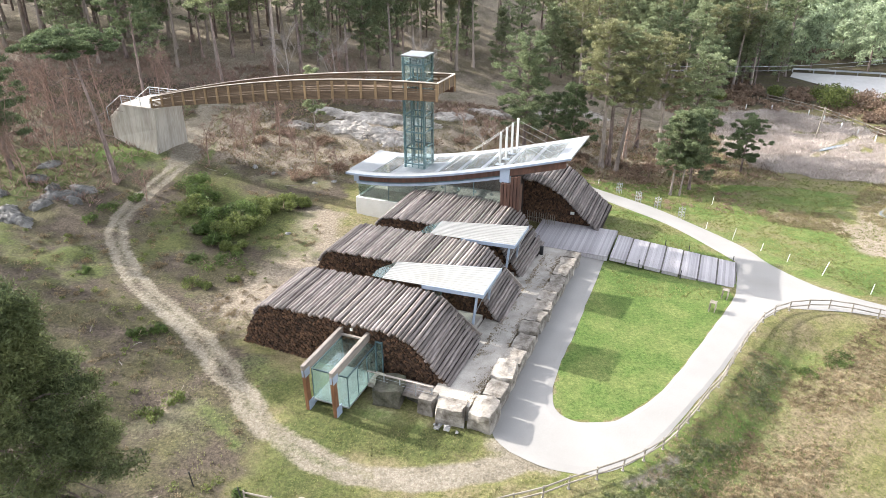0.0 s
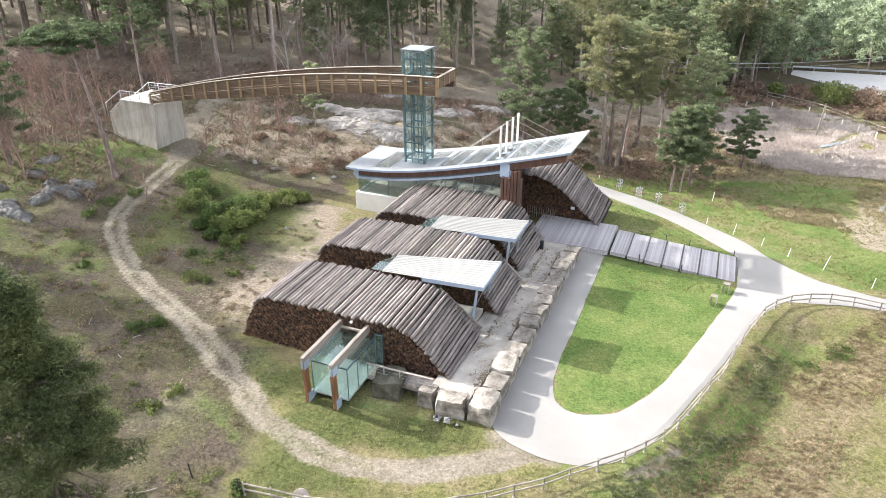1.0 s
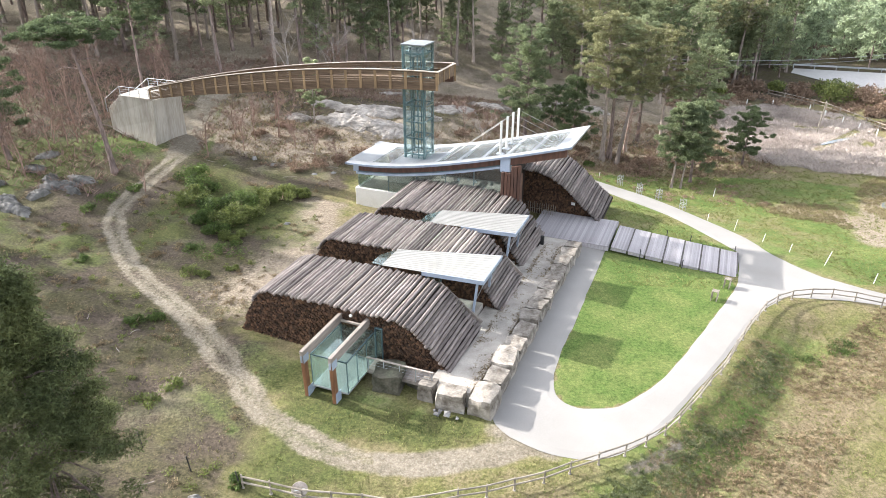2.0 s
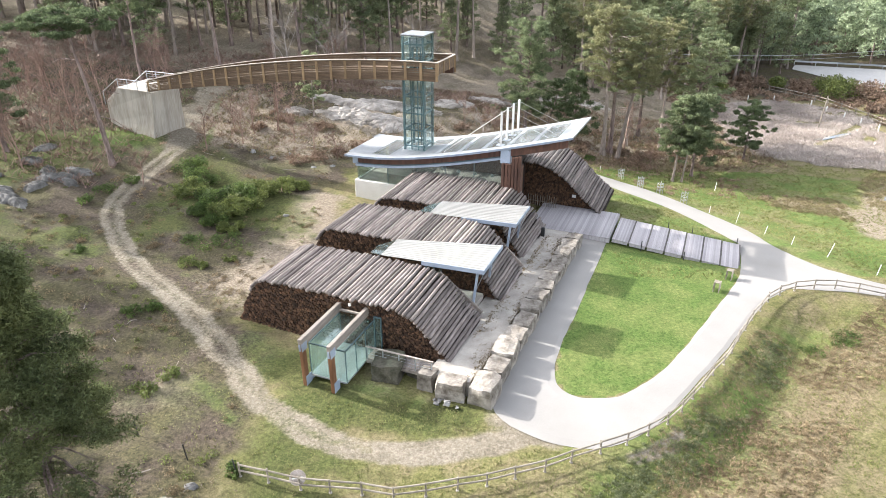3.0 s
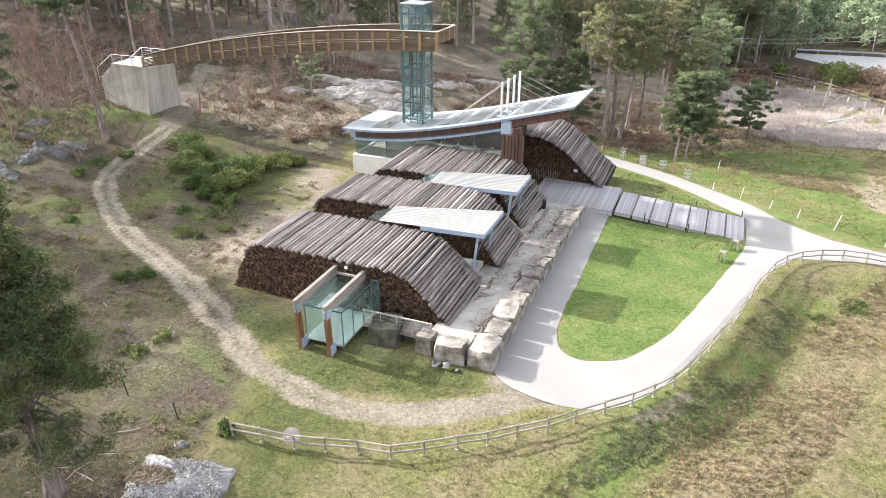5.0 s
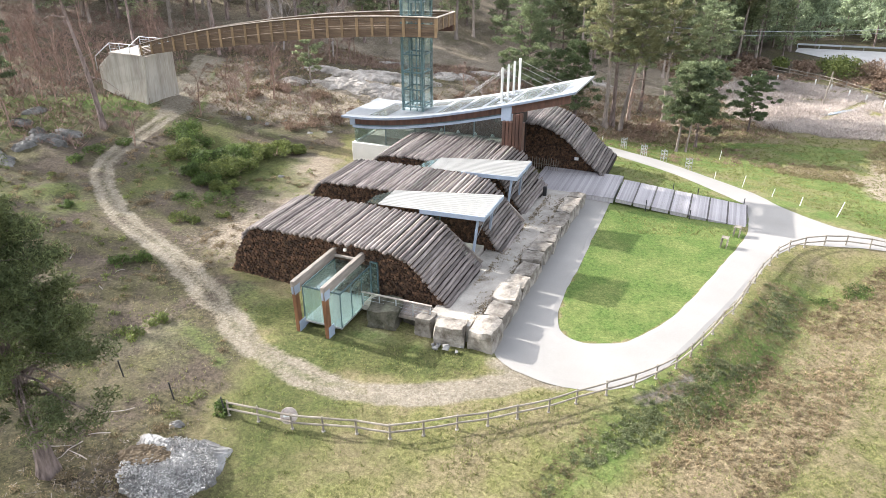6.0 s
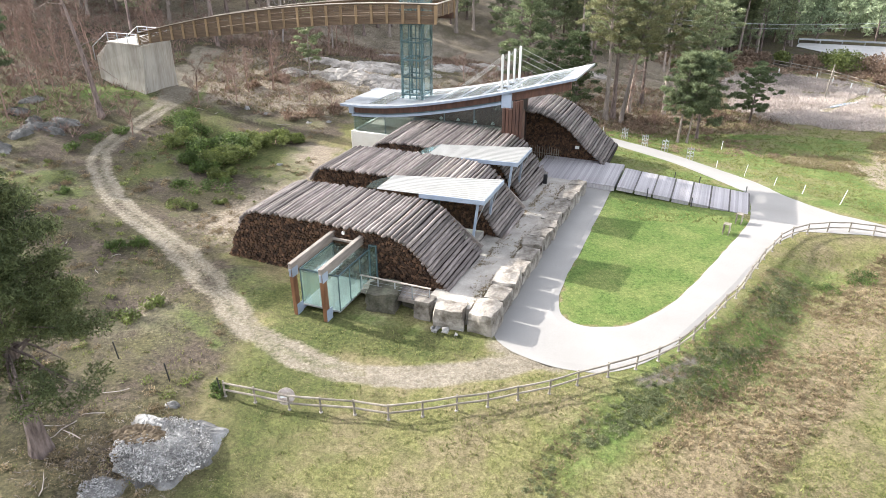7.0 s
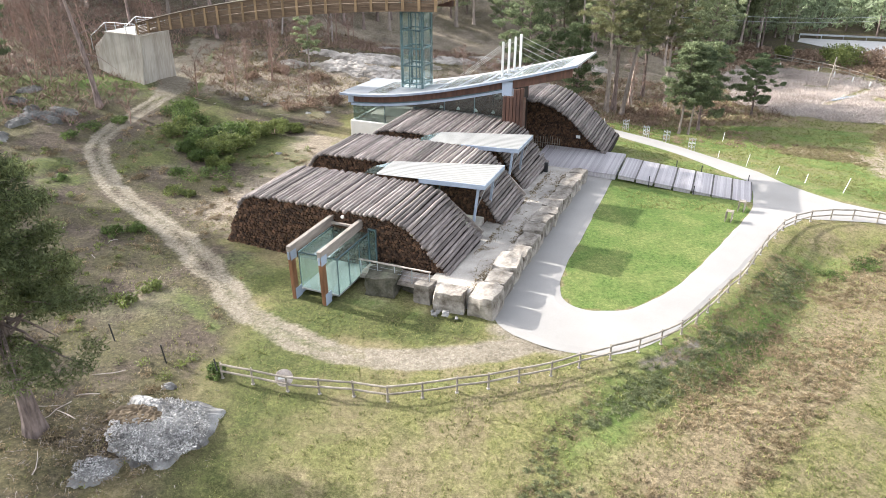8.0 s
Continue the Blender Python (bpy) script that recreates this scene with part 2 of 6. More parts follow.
# swells and hollows: centre, reach along x and y, height
LAND_SWELLS = ((35, 52, 7.5, 7.5, 0.9), (17, 26, 8, 8, 0.5), (5, 124, 15, 13, -3.9), (-10, 92, 9, 6, 0.8), (-10, 112, 9, 8, -1.9), (28, 118, 12, 14, -0.7), (45, 90, 8, 8, 0.7), (0, 145, 26, 14, -2.8), (-35, 78, 8, 8, 0.6))


def ground_z(x, y):
    """Height of the land: the hill behind and to the west, the pond's hollow to the east."""
    x, y = np.asarray(x, float), np.asarray(y, float)
    u, w = np.tanh((x - 5) / 50), np.tanh((y - 60) / 60)
    z = np.zeros(np.broadcast(x, y).shape)
    k = 0
    for i in range(5):
        for j in range(5 - i):
            z = z + HILL[k] * u ** i * w ** j
            k += 1
    z = z - 1.9 * np.exp(-((x - 24) ** 2 + (y - 92) ** 2) / 180) - 3.0 * np.exp(-((x - 72) ** 2 + (y - 45) ** 2) / 900)
    z = z + 1.0 * np.exp(-((x + 17) ** 2 + (y - 20) ** 2) / 60)
    d = near_line(np.broadcast_to(x, z.shape), np.broadcast_to(y, z.shape), BANK_EDGE)
    east = inside(np.broadcast_to(x, z.shape), np.broadcast_to(y, z.shape), BANK_EDGE + [(50, 30), (12, 8), (2, 20)])
    z = z - east * 0.75 * np.clip(d / 3.2, 0, 1) ** 1.3 * np.clip(1 - (d - 3.2) / 12, 0, 1) * np.clip((y - 22) / 6, 0, 1)
    for cx, cy, sx, sy, a in LAND_SWELLS:
        z = z + a * np.exp(-((x - cx) / sx) ** 2 / 2 - ((y - cy) / sy) ** 2 / 2)
    far = np.clip((np.hypot(x, y - 60) - 170) / 700, 0, 1)
    return z + far * far * 60


def gz(x, y):
    return float(ground_z(x, y))


def smooth_line(pts, n=8):
    """A Catmull-Rom curve through points of any dimension."""
    p = [Vector(q) for q in pts]
    p = [2 * p[0] - p[1]] + p + [2 * p[-1] - p[-2]]
    out = []
    for a, b, c, d in zip(p, p[1:], p[2:], p[3:]):
        for k in range(n):
            t = k / n
            out.append(0.5 * (2 * b + (c - a) * t + (2 * a - 5 * b + 4 * c - d) * t * t + (3 * b - a - 3 * c + d) * t ** 3))
    return out + [p[-2]]


def axis(spans):
    """Grid lines: (start, step) pairs, the step changing at each start."""
    out = []
    for (a, s), (b, _) in zip(spans, spans[1:]):
        out += list(np.arange(a, b - s * 0.3, s))
    return np.array(out + [spans[-1][0]])


TRACK = [tuple(p) for p in smooth_line([(-33.4, 97), (-32.6, 92.9), (-31.6, 88), (-30.2, 81), (-29.6, 76.4), (-30.2, 72.1), (-30.9, 64.9), (-30.5, 58.7), (-27.9, 53.4), (-24.2, 48.1), (-19.1, 43.4), (-14.6, 37.8), (-11.8, 33.9), (-8.7, 30.8), (-5.2, 29.1), (-1.4, 28.6), (2.4, 29.3), (5.2, 30.4)], 4)]
FIELD_BROWN = [(7.0, 15.9), (9.3, 20.3), (14.0, 25.0), (18.3, 29.2), (23.0, 34.2), (28.2, 39.5), (37.3, 46.1)]
LAWN = [(15.5, 58.5), (12.9, 51.7), (10.2, 44.6), (8.0, 39.2), (7.0, 35.4), (7.6, 33.8), (9.6, 33.4), (11.5, 34.2), (14.5, 36.9), (18.4, 42.0), (22.1, 47.0), (24.7, 50.7), (24.5, 52.3)]


def make_ground():
    xs = axis([(-900, 60), (-240, 20), (-100, 4), (-50, 0.8), (-36, 0.4), (40, 1.0), (80, 3), (140, 10), (300, 50), (900, 50)])
    ys = axis([(-400, 40), (-80, 10), (0, 1.5), (16, 0.35), (62, 0.6), (110, 1.5), (150, 4), (260, 20), (500, 60), (1400, 60)])
    X, Y = np.meshgrid(xs, ys)
    Z = ground_z(X, Y)
    rough = np.array([noise.noise((a * 0.35, b * 0.35, 0)) + 0.5 * noise.noise((a * 1.1, b * 1.1, 3)) for a, b in zip(X.ravel(), Y.ravel())]).reshape(X.shape)
    big = np.array([noise.noise((a * 0.08, b * 0.08, 7)) for a, b in zip(X.ravel(), Y.ravel())]).reshape(X.shape)
    dt = near_line(X, Y, TRACK)
    lawn = inside(X, Y, LAWN)
    smooth = np.exp(-(dt / 2.0) ** 2) + lawn
    smooth = np.clip(smooth + inside(X, Y, [(2, 28), (14, 27), (40, 48), (40, 60), (18, 82), (0, 60), (-16, 44), (-2, 30)]), 0, 1)
    hill = np.clip((-X - 18 + 0.25 * (60 - Y)) / 14, 0, 1) + np.clip((Y - 74 - 0.5 * X) / 14, 0, 1)
    hill = np.clip(hill, 0, 1) * (X < 40)
    Z = Z + (1 - smooth) * np.random.default_rng(3).normal(0, 0.02, X.shape) + rough * (0.05 + 0.22 * hill) * (1 - smooth) - 0.08 * np.exp(-((dt - 0.75) / 0.28) ** 2)
    # zones, from 0 to 1
    wob = 0.5 * rough + 0.6 * big
    track = np.exp(-(np.clip(dt - 0.62 - 0.35 * rough, 0, None) / 0.36) ** 2) * np.clip(1 - 0.75 * np.exp(-(dt / 0.40) ** 2) * np.clip(0.75 + rough, 0, 1) * (X < -4), 0, 1)
    track = track * np.clip(0.95 - 0.15 * np.clip((Y - 60) / 10, 0, 1) + 0.35 * rough, 0, 1)
    lush = lawn * 1.0
    lush = np.maximum(lush, np.clip(1.35 - near_line(X, Y, [(-13, 39), (-7, 33.2), (0.5, 31.4)]) / 2.4 + wob * 0.8, 0, 1) * 0.45)
    meadow = inside(X, Y, [(14, 55), (27, 52), (38, 51), (70, 60), (62, 78), (45, 84), (30, 88), (17, 84), (17, 64)])
    lush = np.maximum(lush, meadow * np.clip(0.58 + wob * 0.7, 0, 1))
    bank = near_line(X, Y, [(5.7, 22.0), (7.6, 24.5), (10.0, 26.8), (12.9, 28.9), (18.1, 33.7), (21.4, 37.4), (24.4, 41.5), (32.4, 45.6)])
    lush = np.maximum(lush, np.clip(1.0 - bank / 4.0 + wob * 0.7, 0, 1) * 0.68)
    lush = np.maximum(lush, np.clip(0.9 - np.hypot(X + 5.5, Y - 21.5) / 6 + wob * 0.8, 0, 1) * 0.7)
    lush = np.maximum(lush, np.clip(1.2 - np.hypot((X + 37) / 1.3, Y - 75) / 6 + wob * 0.6, 0, 1) * 0.8)
    lush = np.maximum(lush, np.clip(1.0 - near_line(X, Y, [(-26, 70), (-20, 62), (-18, 70)]) / 8 + wob * 0.6, 0, 1) * 0.28)
    lush = np.maximum(lush, np.exp(-((dt - 2.2) / 0.7) ** 2) * np.clip(0.4 + wob, 0, 1) * 0.8)
    litter = np.clip(hill + wob * 0.8, 0, 1)
    litter = np.maximum(litter, np.clip(0.9 - near_line(X, Y, [(-26, 46), (-22, 38), (-18, 30), (-16, 21), (-12, 18)]) / 7.5 + wob, 0, 1))
    litter = np.maximum(litter, np.clip(1.35 - np.hypot((X + 14.5) / 1.4, Y - 21) / 3.6 + wob * 0.8, 0, 1))
    litter = np.maximum(litter, np.clip((-X - 10.5 + 0.10 * (Y - 30)) / 6 + wob * 1.2, 0, 1) * (Y < 78))
    litter = np.maximum(litter, np.clip((-X - 9.0) / 4 + wob * 1.1, 0, 1) * (Y < 40))
    pale = np.clip(1.1 - near_line(X, Y, [(-16, 45), (-13, 51), (-11, 58), (-12, 64)]) / 4.4 + wob * 0.9, 0, 1)
    pale = np.maximum(pale, np.clip(0.8 - np.hypot(X + 17, Y - 34) / 5 + wob, 0, 1) * 0.7)
    pale = np.maximum(pale, np.clip(0.9 - near_line(X, Y, [(-26, 84), (-12, 82), (-4, 91), (18, 92), (30, 96)]) / 15 + wob * 1.1, 0, 1))
    pale = np.maximum(pale, np.clip((Y - 97) / 8, 0, 1) * (X < 60) * np.clip(0.62 + wob * 0.5, 0, 1))
    moss = np.clip(0.15 + 1.5 * big + 0.5 * rough, 0, 1) * (X < -9) * (Y < 76)
    # west foreground: tree shade is put into this dark green, beside real moss
    moss = np.maximum(moss * np.clip((Y - 26) / 10, 0.3, 1), np.clip((1.5 - X) / 8 + wob * 1.1, 0, 1) * (Y < 33) * np.clip((X + 13) / 4, 0, 1) * 0.75)
    moss = np.maximum(moss, np.clip(1.0 - near_line(X, Y, [(-26, 72), (-22, 66), (-27, 60), (-25, 55)]) / 5 + wob, 0, 1) * 0.9)
    # band beside the porch: its cast shade goes into the colour, with moss
    moss = np.maximum(moss, np.clip(1.2 - near_line(X, Y, [(-8.5, 34.5), (-6, 31.8), (-2, 31.2), (0.5, 31.6)]) / 2.0 + wob * 0.6, 0, 1))
    brown = np.clip(1.25 - near_line(X, Y, FIELD_BROWN) / 2.5 + wob * 1.0, 0, 1)
    brown = np.maximum(brown, np.clip(1.0 - near_line(X, Y, [(40, 73.2), (44, 71), (47, 67.5), (52, 75), (58, 82)]) / 3.6 + wob, 0, 1))
    brown = np.maximum(brown, np.clip(1.0 - near_line(X, Y, [(8, 88), (20, 87.5), (30, 90), (40, 86)]) / 6 + wob, 0, 1) * 0.8)
    brown = np.maximum(brown, np.clip(0.8 - np.hypot(X + 3, Y - 23) / 5 + wob, 0, 1) * 0.6)
    gravel = np.clip(1.0 - near_line(X, Y, [(3.2, 31.2), (6, 29.6)]) / 1.2 + rough * 0.6, 0, 1)
    gravel = np.maximum(gravel, np.clip(1.0 - near_line(X, Y, [(10.3, 28.4), (11.5, 28.8), (12.7, 29.6), (13.4, 30.5)]) / 0.8 + rough * 0.5, 0, 1))
    gravel = np.maximum(gravel, np.clip(1.25 - near_line(X, Y, [(-30.6, 75.5), (-30.7, 79), (-31.3, 83), (-31.8, 87), (-31.7, 93), (-30.5, 97)]) / 1.9 + rough * 0.7, 0, 1) * 0.9)
    litter = np.maximum(litter, np.clip((Y - 128) / 12 + wob * 0.5, 0, 1) * (X > 40))
    bleached = np.clip(1.15 - near_line(X, Y, [(40.5, 73), (44, 71), (46.5, 67), (45, 63.5), (48, 70), (52, 75.5), (57, 81)]) / 2.6 + wob, 0, 1)
    pale, lush, brown = np.maximum(pale, bleached), lush * (1 - bleached), brown * (1 - 0.6 * bleached)
    n, m = X.shape
    me = bpy.data.meshes.new("ground")
    idx = np.arange(n * m).reshape(n, m)
    quads = np.stack([idx[:-1, :-1], idx[:-1, 1:], idx[1:, 1:], idx[1:, :-1]], -1).reshape(-1, 4)
    fill_mesh(me, np.stack([X, Y, Z], -1).reshape(-1, 3), quads)
    me.polygons.foreach_set("use_smooth", np.ones(len(quads), bool))
    for key, chans in (("zone_a", (lush, litter, np.maximum(track, gravel))), ("zone_b", (pale, brown, moss))):
        at = me.color_attributes.new(key, "FLOAT_COLOR", "POINT")
        at.data.foreach_set("color", np.stack([*chans, np.ones(X.shape)], -1).astype(np.float32).ravel())
    me.materials.append(ground_material())
    return tagged(new("ground", me), "uneven grassy and leaf-littered ground with a dirt track", "ground", kind="structure")


def fill_mesh(me, verts, quads):
    k = quads.shape[1]
    me.vertices.add(len(verts))
    me.vertices.foreach_set("co", np.asarray(verts, np.float32).ravel())
    me.loops.add(quads.size)
    me.loops.foreach_set("vertex_index", quads.astype(np.int32).ravel())
    me.polygons.add(len(quads))
    me.polygons.foreach_set("loop_start", np.arange(0, quads.size, k, dtype=np.int32))
    me.update(calc_edges=True)


def ground_material():
    m = bpy.data.materials.new("ground_cover")
    m.use_nodes = True
    n, l = m.node_tree.nodes, m.node_tree.links
    b = n["Principled BSDF"]
    b.inputs["Roughness"].default_value, b.inputs["Specular IOR Level"].default_value = 0.95, 0.15
    tc = n.new("ShaderNodeTexCoord")

    def noise_of(scale, detail=5, rough=0.6):
        t = n.new("ShaderNodeTexNoise")
        t.inputs["Scale"].default_value, t.inputs["Detail"].default_value, t.inputs["Roughness"].default_value = scale, detail, rough
        l.new(tc.outputs["Object"], t.inputs["Vector"])
        return t.outputs[0]

    def two(c1, c2, f, lo=0.41, hi=0.59):
        r = n.new("ShaderNodeValToRGB")
        r.color_ramp.elements[0].position, r.color_ramp.elements[1].position = lo, hi
        r.color_ramp.elements[0].color, r.color_ramp.elements[1].color = (*c1, 1), (*c2, 1)
        l.new(f, r.inputs[0])
        return r.outputs[0]

    def mix(f, a, c):
        x = n.new("ShaderNodeMix")
        x.data_type = "RGBA"
        l.new(f, x.inputs["Factor"])
        l.new(a, x.inputs["A"])
        l.new(c, x.inputs["B"])
        return x.outputs["Result"]

    def steep(f, lo=0.42, hi=0.58):
        r = n.new("ShaderNodeMapRange")
        r.inputs["From Min"].default_value, r.inputs["From Max"].default_value = lo, hi
        l.new(f, r.inputs["Value"])
        return r.outputs[0]

    mid, fine = noise_of(1.3), noise_of(5.0, 9, 0.82)

    def masked(chan):
        """A zone whose border is broken up by the grain."""
        a = n.new("ShaderNodeMath")
        a.operation = "MULTIPLY_ADD"
        l.new(fine, a.inputs[0])
        a.inputs[1].default_value = 0.7
        l.new(chan, a.inputs[2])
        a2 = n.new("ShaderNodeMath")
        a2.operation = "MULTIPLY_ADD"
        l.new(mid, a2.inputs[0])
        a2.inputs[1].default_value = 0.5
        l.new(a.outputs[0], a2.inputs[2])
        r = n.new("ShaderNodeMapRange")
        r.inputs["From Min"].default_value, r.inputs["From Max"].default_value = 0.88, 1.32
        l.new(a2.outputs[0], r.inputs["Value"])
        return r.outputs[0]

    za, zb = n.new("ShaderNodeVertexColor"), n.new("ShaderNodeVertexColor")
    za.layer_name, zb.layer_name = "zone_a", "zone_b"
    sa, sb = n.new("ShaderNodeSeparateColor"), n.new("ShaderNodeSeparateColor")
    l.new(za.outputs[0], sa.inputs[0])
    l.new(zb.outputs[0], sb.inputs[0])
    patch = steep(noise_of(0.33, 6, 0.62))
    col = mix(patch, two((0.102, 0.103, 0.037), (0.222, 0.212, 0.087), fine), two((0.128, 0.110, 0.054), (0.258, 0.213, 0.126), fine))
    col = mix(masked(sa.outputs[1]), col, mix(patch, two((0.044, 0.034, 0.025), (0.134, 0.106, 0.080), fine), two((0.048, 0.045, 0.022), (0.134, 0.117, 0.064), fine)))
    col = mix(masked(sb.outputs[0]), col, two((0.172, 0.138, 0.100), (0.36, 0.302, 0.232), fine))
    col = mix(masked(sb.outputs[1]), col, two((0.120, 0.094, 0.054), (0.285, 0.228, 0.142), fine))
    col = mix(masked(sa.outputs[0]), col, mix(patch, two((0.058, 0.100, 0.022), (0.132, 0.186, 0.050), fine), two((0.098, 0.132, 0.036), (0.198, 0.225, 0.076), fine)))
    # dark green of moss, also carrying painted shade of porch and trees
    col = mix(masked(sb.outputs[2]), col, mix(patch, two((0.042, 0.056, 0.017), (0.118, 0.132, 0.044), fine), two((0.054, 0.061, 0.021), (0.138, 0.140, 0.053), fine)))
    col = mix(masked(sa.outputs[2]), col, mix(patch, two((0.118, 0.098, 0.069), (0.270, 0.235, 0.180), fine, 0.38, 0.62), two((0.172, 0.147, 0.110), (0.315, 0.278, 0.220), fine, 0.38, 0.62)))
    # blades, stems and crumbs, finer than the patches
    for scale, lo, hi in ((15.0, 0.58, 1.42), (2.4, 0.80, 1.20)):
        tone = n.new("ShaderNodeMapRange")
        tone.inputs["From Min"].default_value, tone.inputs["From Max"].default_value = 0.34, 0.66
        tone.inputs["To Min"].default_value, tone.inputs["To Max"].default_value = lo, hi
        l.new(noise_of(scale, 7, 0.78), tone.inputs["Value"])
        mul = n.new("ShaderNodeMix")
        mul.data_type, mul.blend_type = "RGBA", "MULTIPLY"
        mul.inputs["Factor"].default_value = 1
        l.new(col, mul.inputs["A"])
        l.new(tone.outputs[0], mul.inputs["B"])
        col = mul.outputs["Result"]
    l.new(col, b.inputs["Base Color"])
    bp = n.new("ShaderNodeBump")
    bp.inputs["Strength"].default_value, bp.inputs["Distance"].default_value = 0.8, 0.12
    l.new(fine, bp.inputs["Height"])
    l.new(bp.outputs[0], b.inputs["Normal"])
    return m


# ---- mesh tools ----
class Build:
    """Collects vertices and faces for one mesh."""

    def __init__(self):
        self.v, self.f = [], []

    def loft(self, loops, cap=True, closed=True):
        k, s = len(loops[0]), len(self.v)
        for lp in loops:
            self.v += [tuple(p) for p in lp]
        for i in range(len(loops) - 1):
            for j in range(k if closed else k - 1):
                a, b = s + i * k + j, s + i * k + (j + 1) % k
                self.f.append((a, b, b + k, a + k))
        if cap:
            self.f.append(tuple(range(s + k - 1, s - 1, -1)))
            self.f.append(tuple(range(s + (len(loops) - 1) * k, s + len(loops) * k)))
        return self

    def box(self, x0, x1, y0, y1, z0, z1, c=0.0):
        """A block; c chamfers its upright and top edges."""
        c = min(c, (x1 - x0) * 0.3, (y1 - y0) * 0.3, (z1 - z0) * 0.3)

        def ring(i, z):
            if c <= 0:
                return [(x0 + i, y0 + i, z), (x1 - i, y0 + i, z), (x1 - i, y1 - i, z), (x0 + i, y1 - i, z)]
            a = c + i
            return [(x0 + a, y0 + i, z), (x1 - a, y0 + i, z), (x1 - i, y0 + a, z), (x1 - i, y1 - a, z), (x1 - a, y1 - i, z), (x0 + a, y1 - i, z), (x0 + i, y1 - a, z), (x0 + i, y0 + a, z)]
        return self.loft([ring(0, z0), ring(0, z1)] if c <= 0 else [ring(c * 0.7, z0), ring(0, z0 + c), ring(0, z1 - c), ring(c * 0.7, z1)])

    def beam(self, p, q, w, h, up=(0, 0, 1)):
        """A squared bar from p to q, w wide and h high."""
        p, q = Vector(p), Vector(q)
        d = (q - p).normalized()
        s = d.cross(Vector(up))
        s = s.normalized() if s.length > 1e-4 else Vector((1, 0, 0))
        t = s.cross(d)
        c = min(w, h) * 0.12
        off = [(-w / 2 + c, -h / 2), (w / 2 - c, -h / 2), (w / 2, -h / 2 + c), (w / 2, h / 2 - c), (w / 2 - c, h / 2), (-w / 2 + c, h / 2), (-w / 2, h / 2 - c), (-w / 2, -h / 2 + c)]
        return self.loft([[e + s * a + t * b for a, b in off] for e in (p, q)])

    def tube(self, pts, rad, n=8):
        pts = [Vector(p) for p in pts]
        rad = rad if hasattr(rad, "__len__") else [rad] * len(pts)
        loops = []
        for i, p in enumerate(pts):
            d = (pts[min(i + 1, len(pts) - 1)] - pts[max(i - 1, 0)]).normalized()
            s = d.cross(Vector((0.31, 0.17, 0.93) if abs(d.z) < 0.9 else (1, 0.1, 0))).normalized()
            t = d.cross(s)
            loops.append([p + (s * math.cos(2 * math.pi * k / n) + t * math.sin(2 * math.pi * k / n)) * rad[i] for k in range(n)])
        return self.loft(loops)

    def mesh(self, name, mat, smooth=False):
        me = bpy.data.meshes.new(name)
        me.from_pydata(self.v, [], self.f)
        if smooth:
            me.polygons.foreach_set("use_smooth", np.ones(len(self.f), bool))
        me.materials.append(mat)
        return me


def part(name, b, mat, parent=None, label="", smooth=False):
    ob = new(name, b if isinstance(b, bpy.types.Mesh) else b.mesh(name, mat, smooth))
    if parent is not None:
        ob.parent = parent
    if label:
        tagged(ob, label)
    return ob


def thing(name, m, label, category, group="", kind=""):
    ob = new(name)
    ob.empty_display_size = 0.3
    ob.matrix_basis = m
    return tagged(ob, label, category, group, kind)


# The building stands turned by 22 degrees: u along its front, v into the depth.
TURN = -22.0
ORIGIN = Vector((0.42, 35.6, 0))
U, V = Vector((math.cos(radians(TURN)), math.sin(radians(TURN)), 0)), Vector((-math.sin(radians(TURN)), math.cos(radians(TURN)), 0))


def at(u, v, z=0.0, turn=0.0):
    """A pose in the building's own axes."""
    p = ORIGIN + U * u + V * v
    return pose(p.x, p.y, z, 0, 0, TURN + turn)


def uv_ground(u, v):
    p = ORIGIN + U * u + V * v
    return gz(p.x, p.y)


ground = make_ground()


# ---- paths ----
def ribbon(b, left, right, lift, across=8, n=6):
    """A strip of paving laid on the ground between two edges."""
    lo, hi = smooth_line(left, n), smooth_line(right, n)
    rows = []
    for i, (p, q) in enumerate(zip(lo, hi)):
        w = 0.10 * noise.noise((p.x * 0.9, p.y * 0.9, 1)), 0.10 * noise.noise((q.x * 0.9, q.y * 0.9, 2))
        d = (q - p).normalized()
        a, c = p - d * w[0], q + d * w[1]
        row = []
        for k in range(across + 1):
            e = a.lerp(c, k / across)
            row.append((e.x, e.y, gz(e.x, e.y) + lift + (0.02 if 0 < k < across else -0.03)))
        rows.append(row)
    b.loft(rows, cap=False, closed=False)


path = Build()
ribbon(path, [(15.5, 58.5), (12.9, 51.7), (10.2, 44.6), (8.0, 39.2), (7.0, 35.4), (7.6, 33.8), (9.6, 33.4), (11.5, 34.2), (14.5, 36.9), (18.4, 42.0), (22.1, 47.0), (24.7, 50.7), (26.4, 54.4)],
       [(12.5, 58.1), (10.0, 51.0), (7.2, 44.0), (4.9, 38.2), (2.9, 32.5), (5.4, 29.7), (8.7, 29.1), (12.0, 30.9), (15.8, 35.1), (20.5, 40.8), (24.7, 46.1), (28.2, 49.1), (30.5, 53.1)], 0.05)
ribbon(path, [(16.5, 79.1), (18.4, 76.0), (24.3, 68.3), (27.4, 59.2), (27.2, 56.9), (25.5, 51.6), (26.0, 49.1)], [(17.5, 82.2), (19.8, 79.7), (24.6, 74.4), (29.8, 63.5), (30.7, 57.4), (32.2, 53.3), (34.7, 49.9)], 0.056)
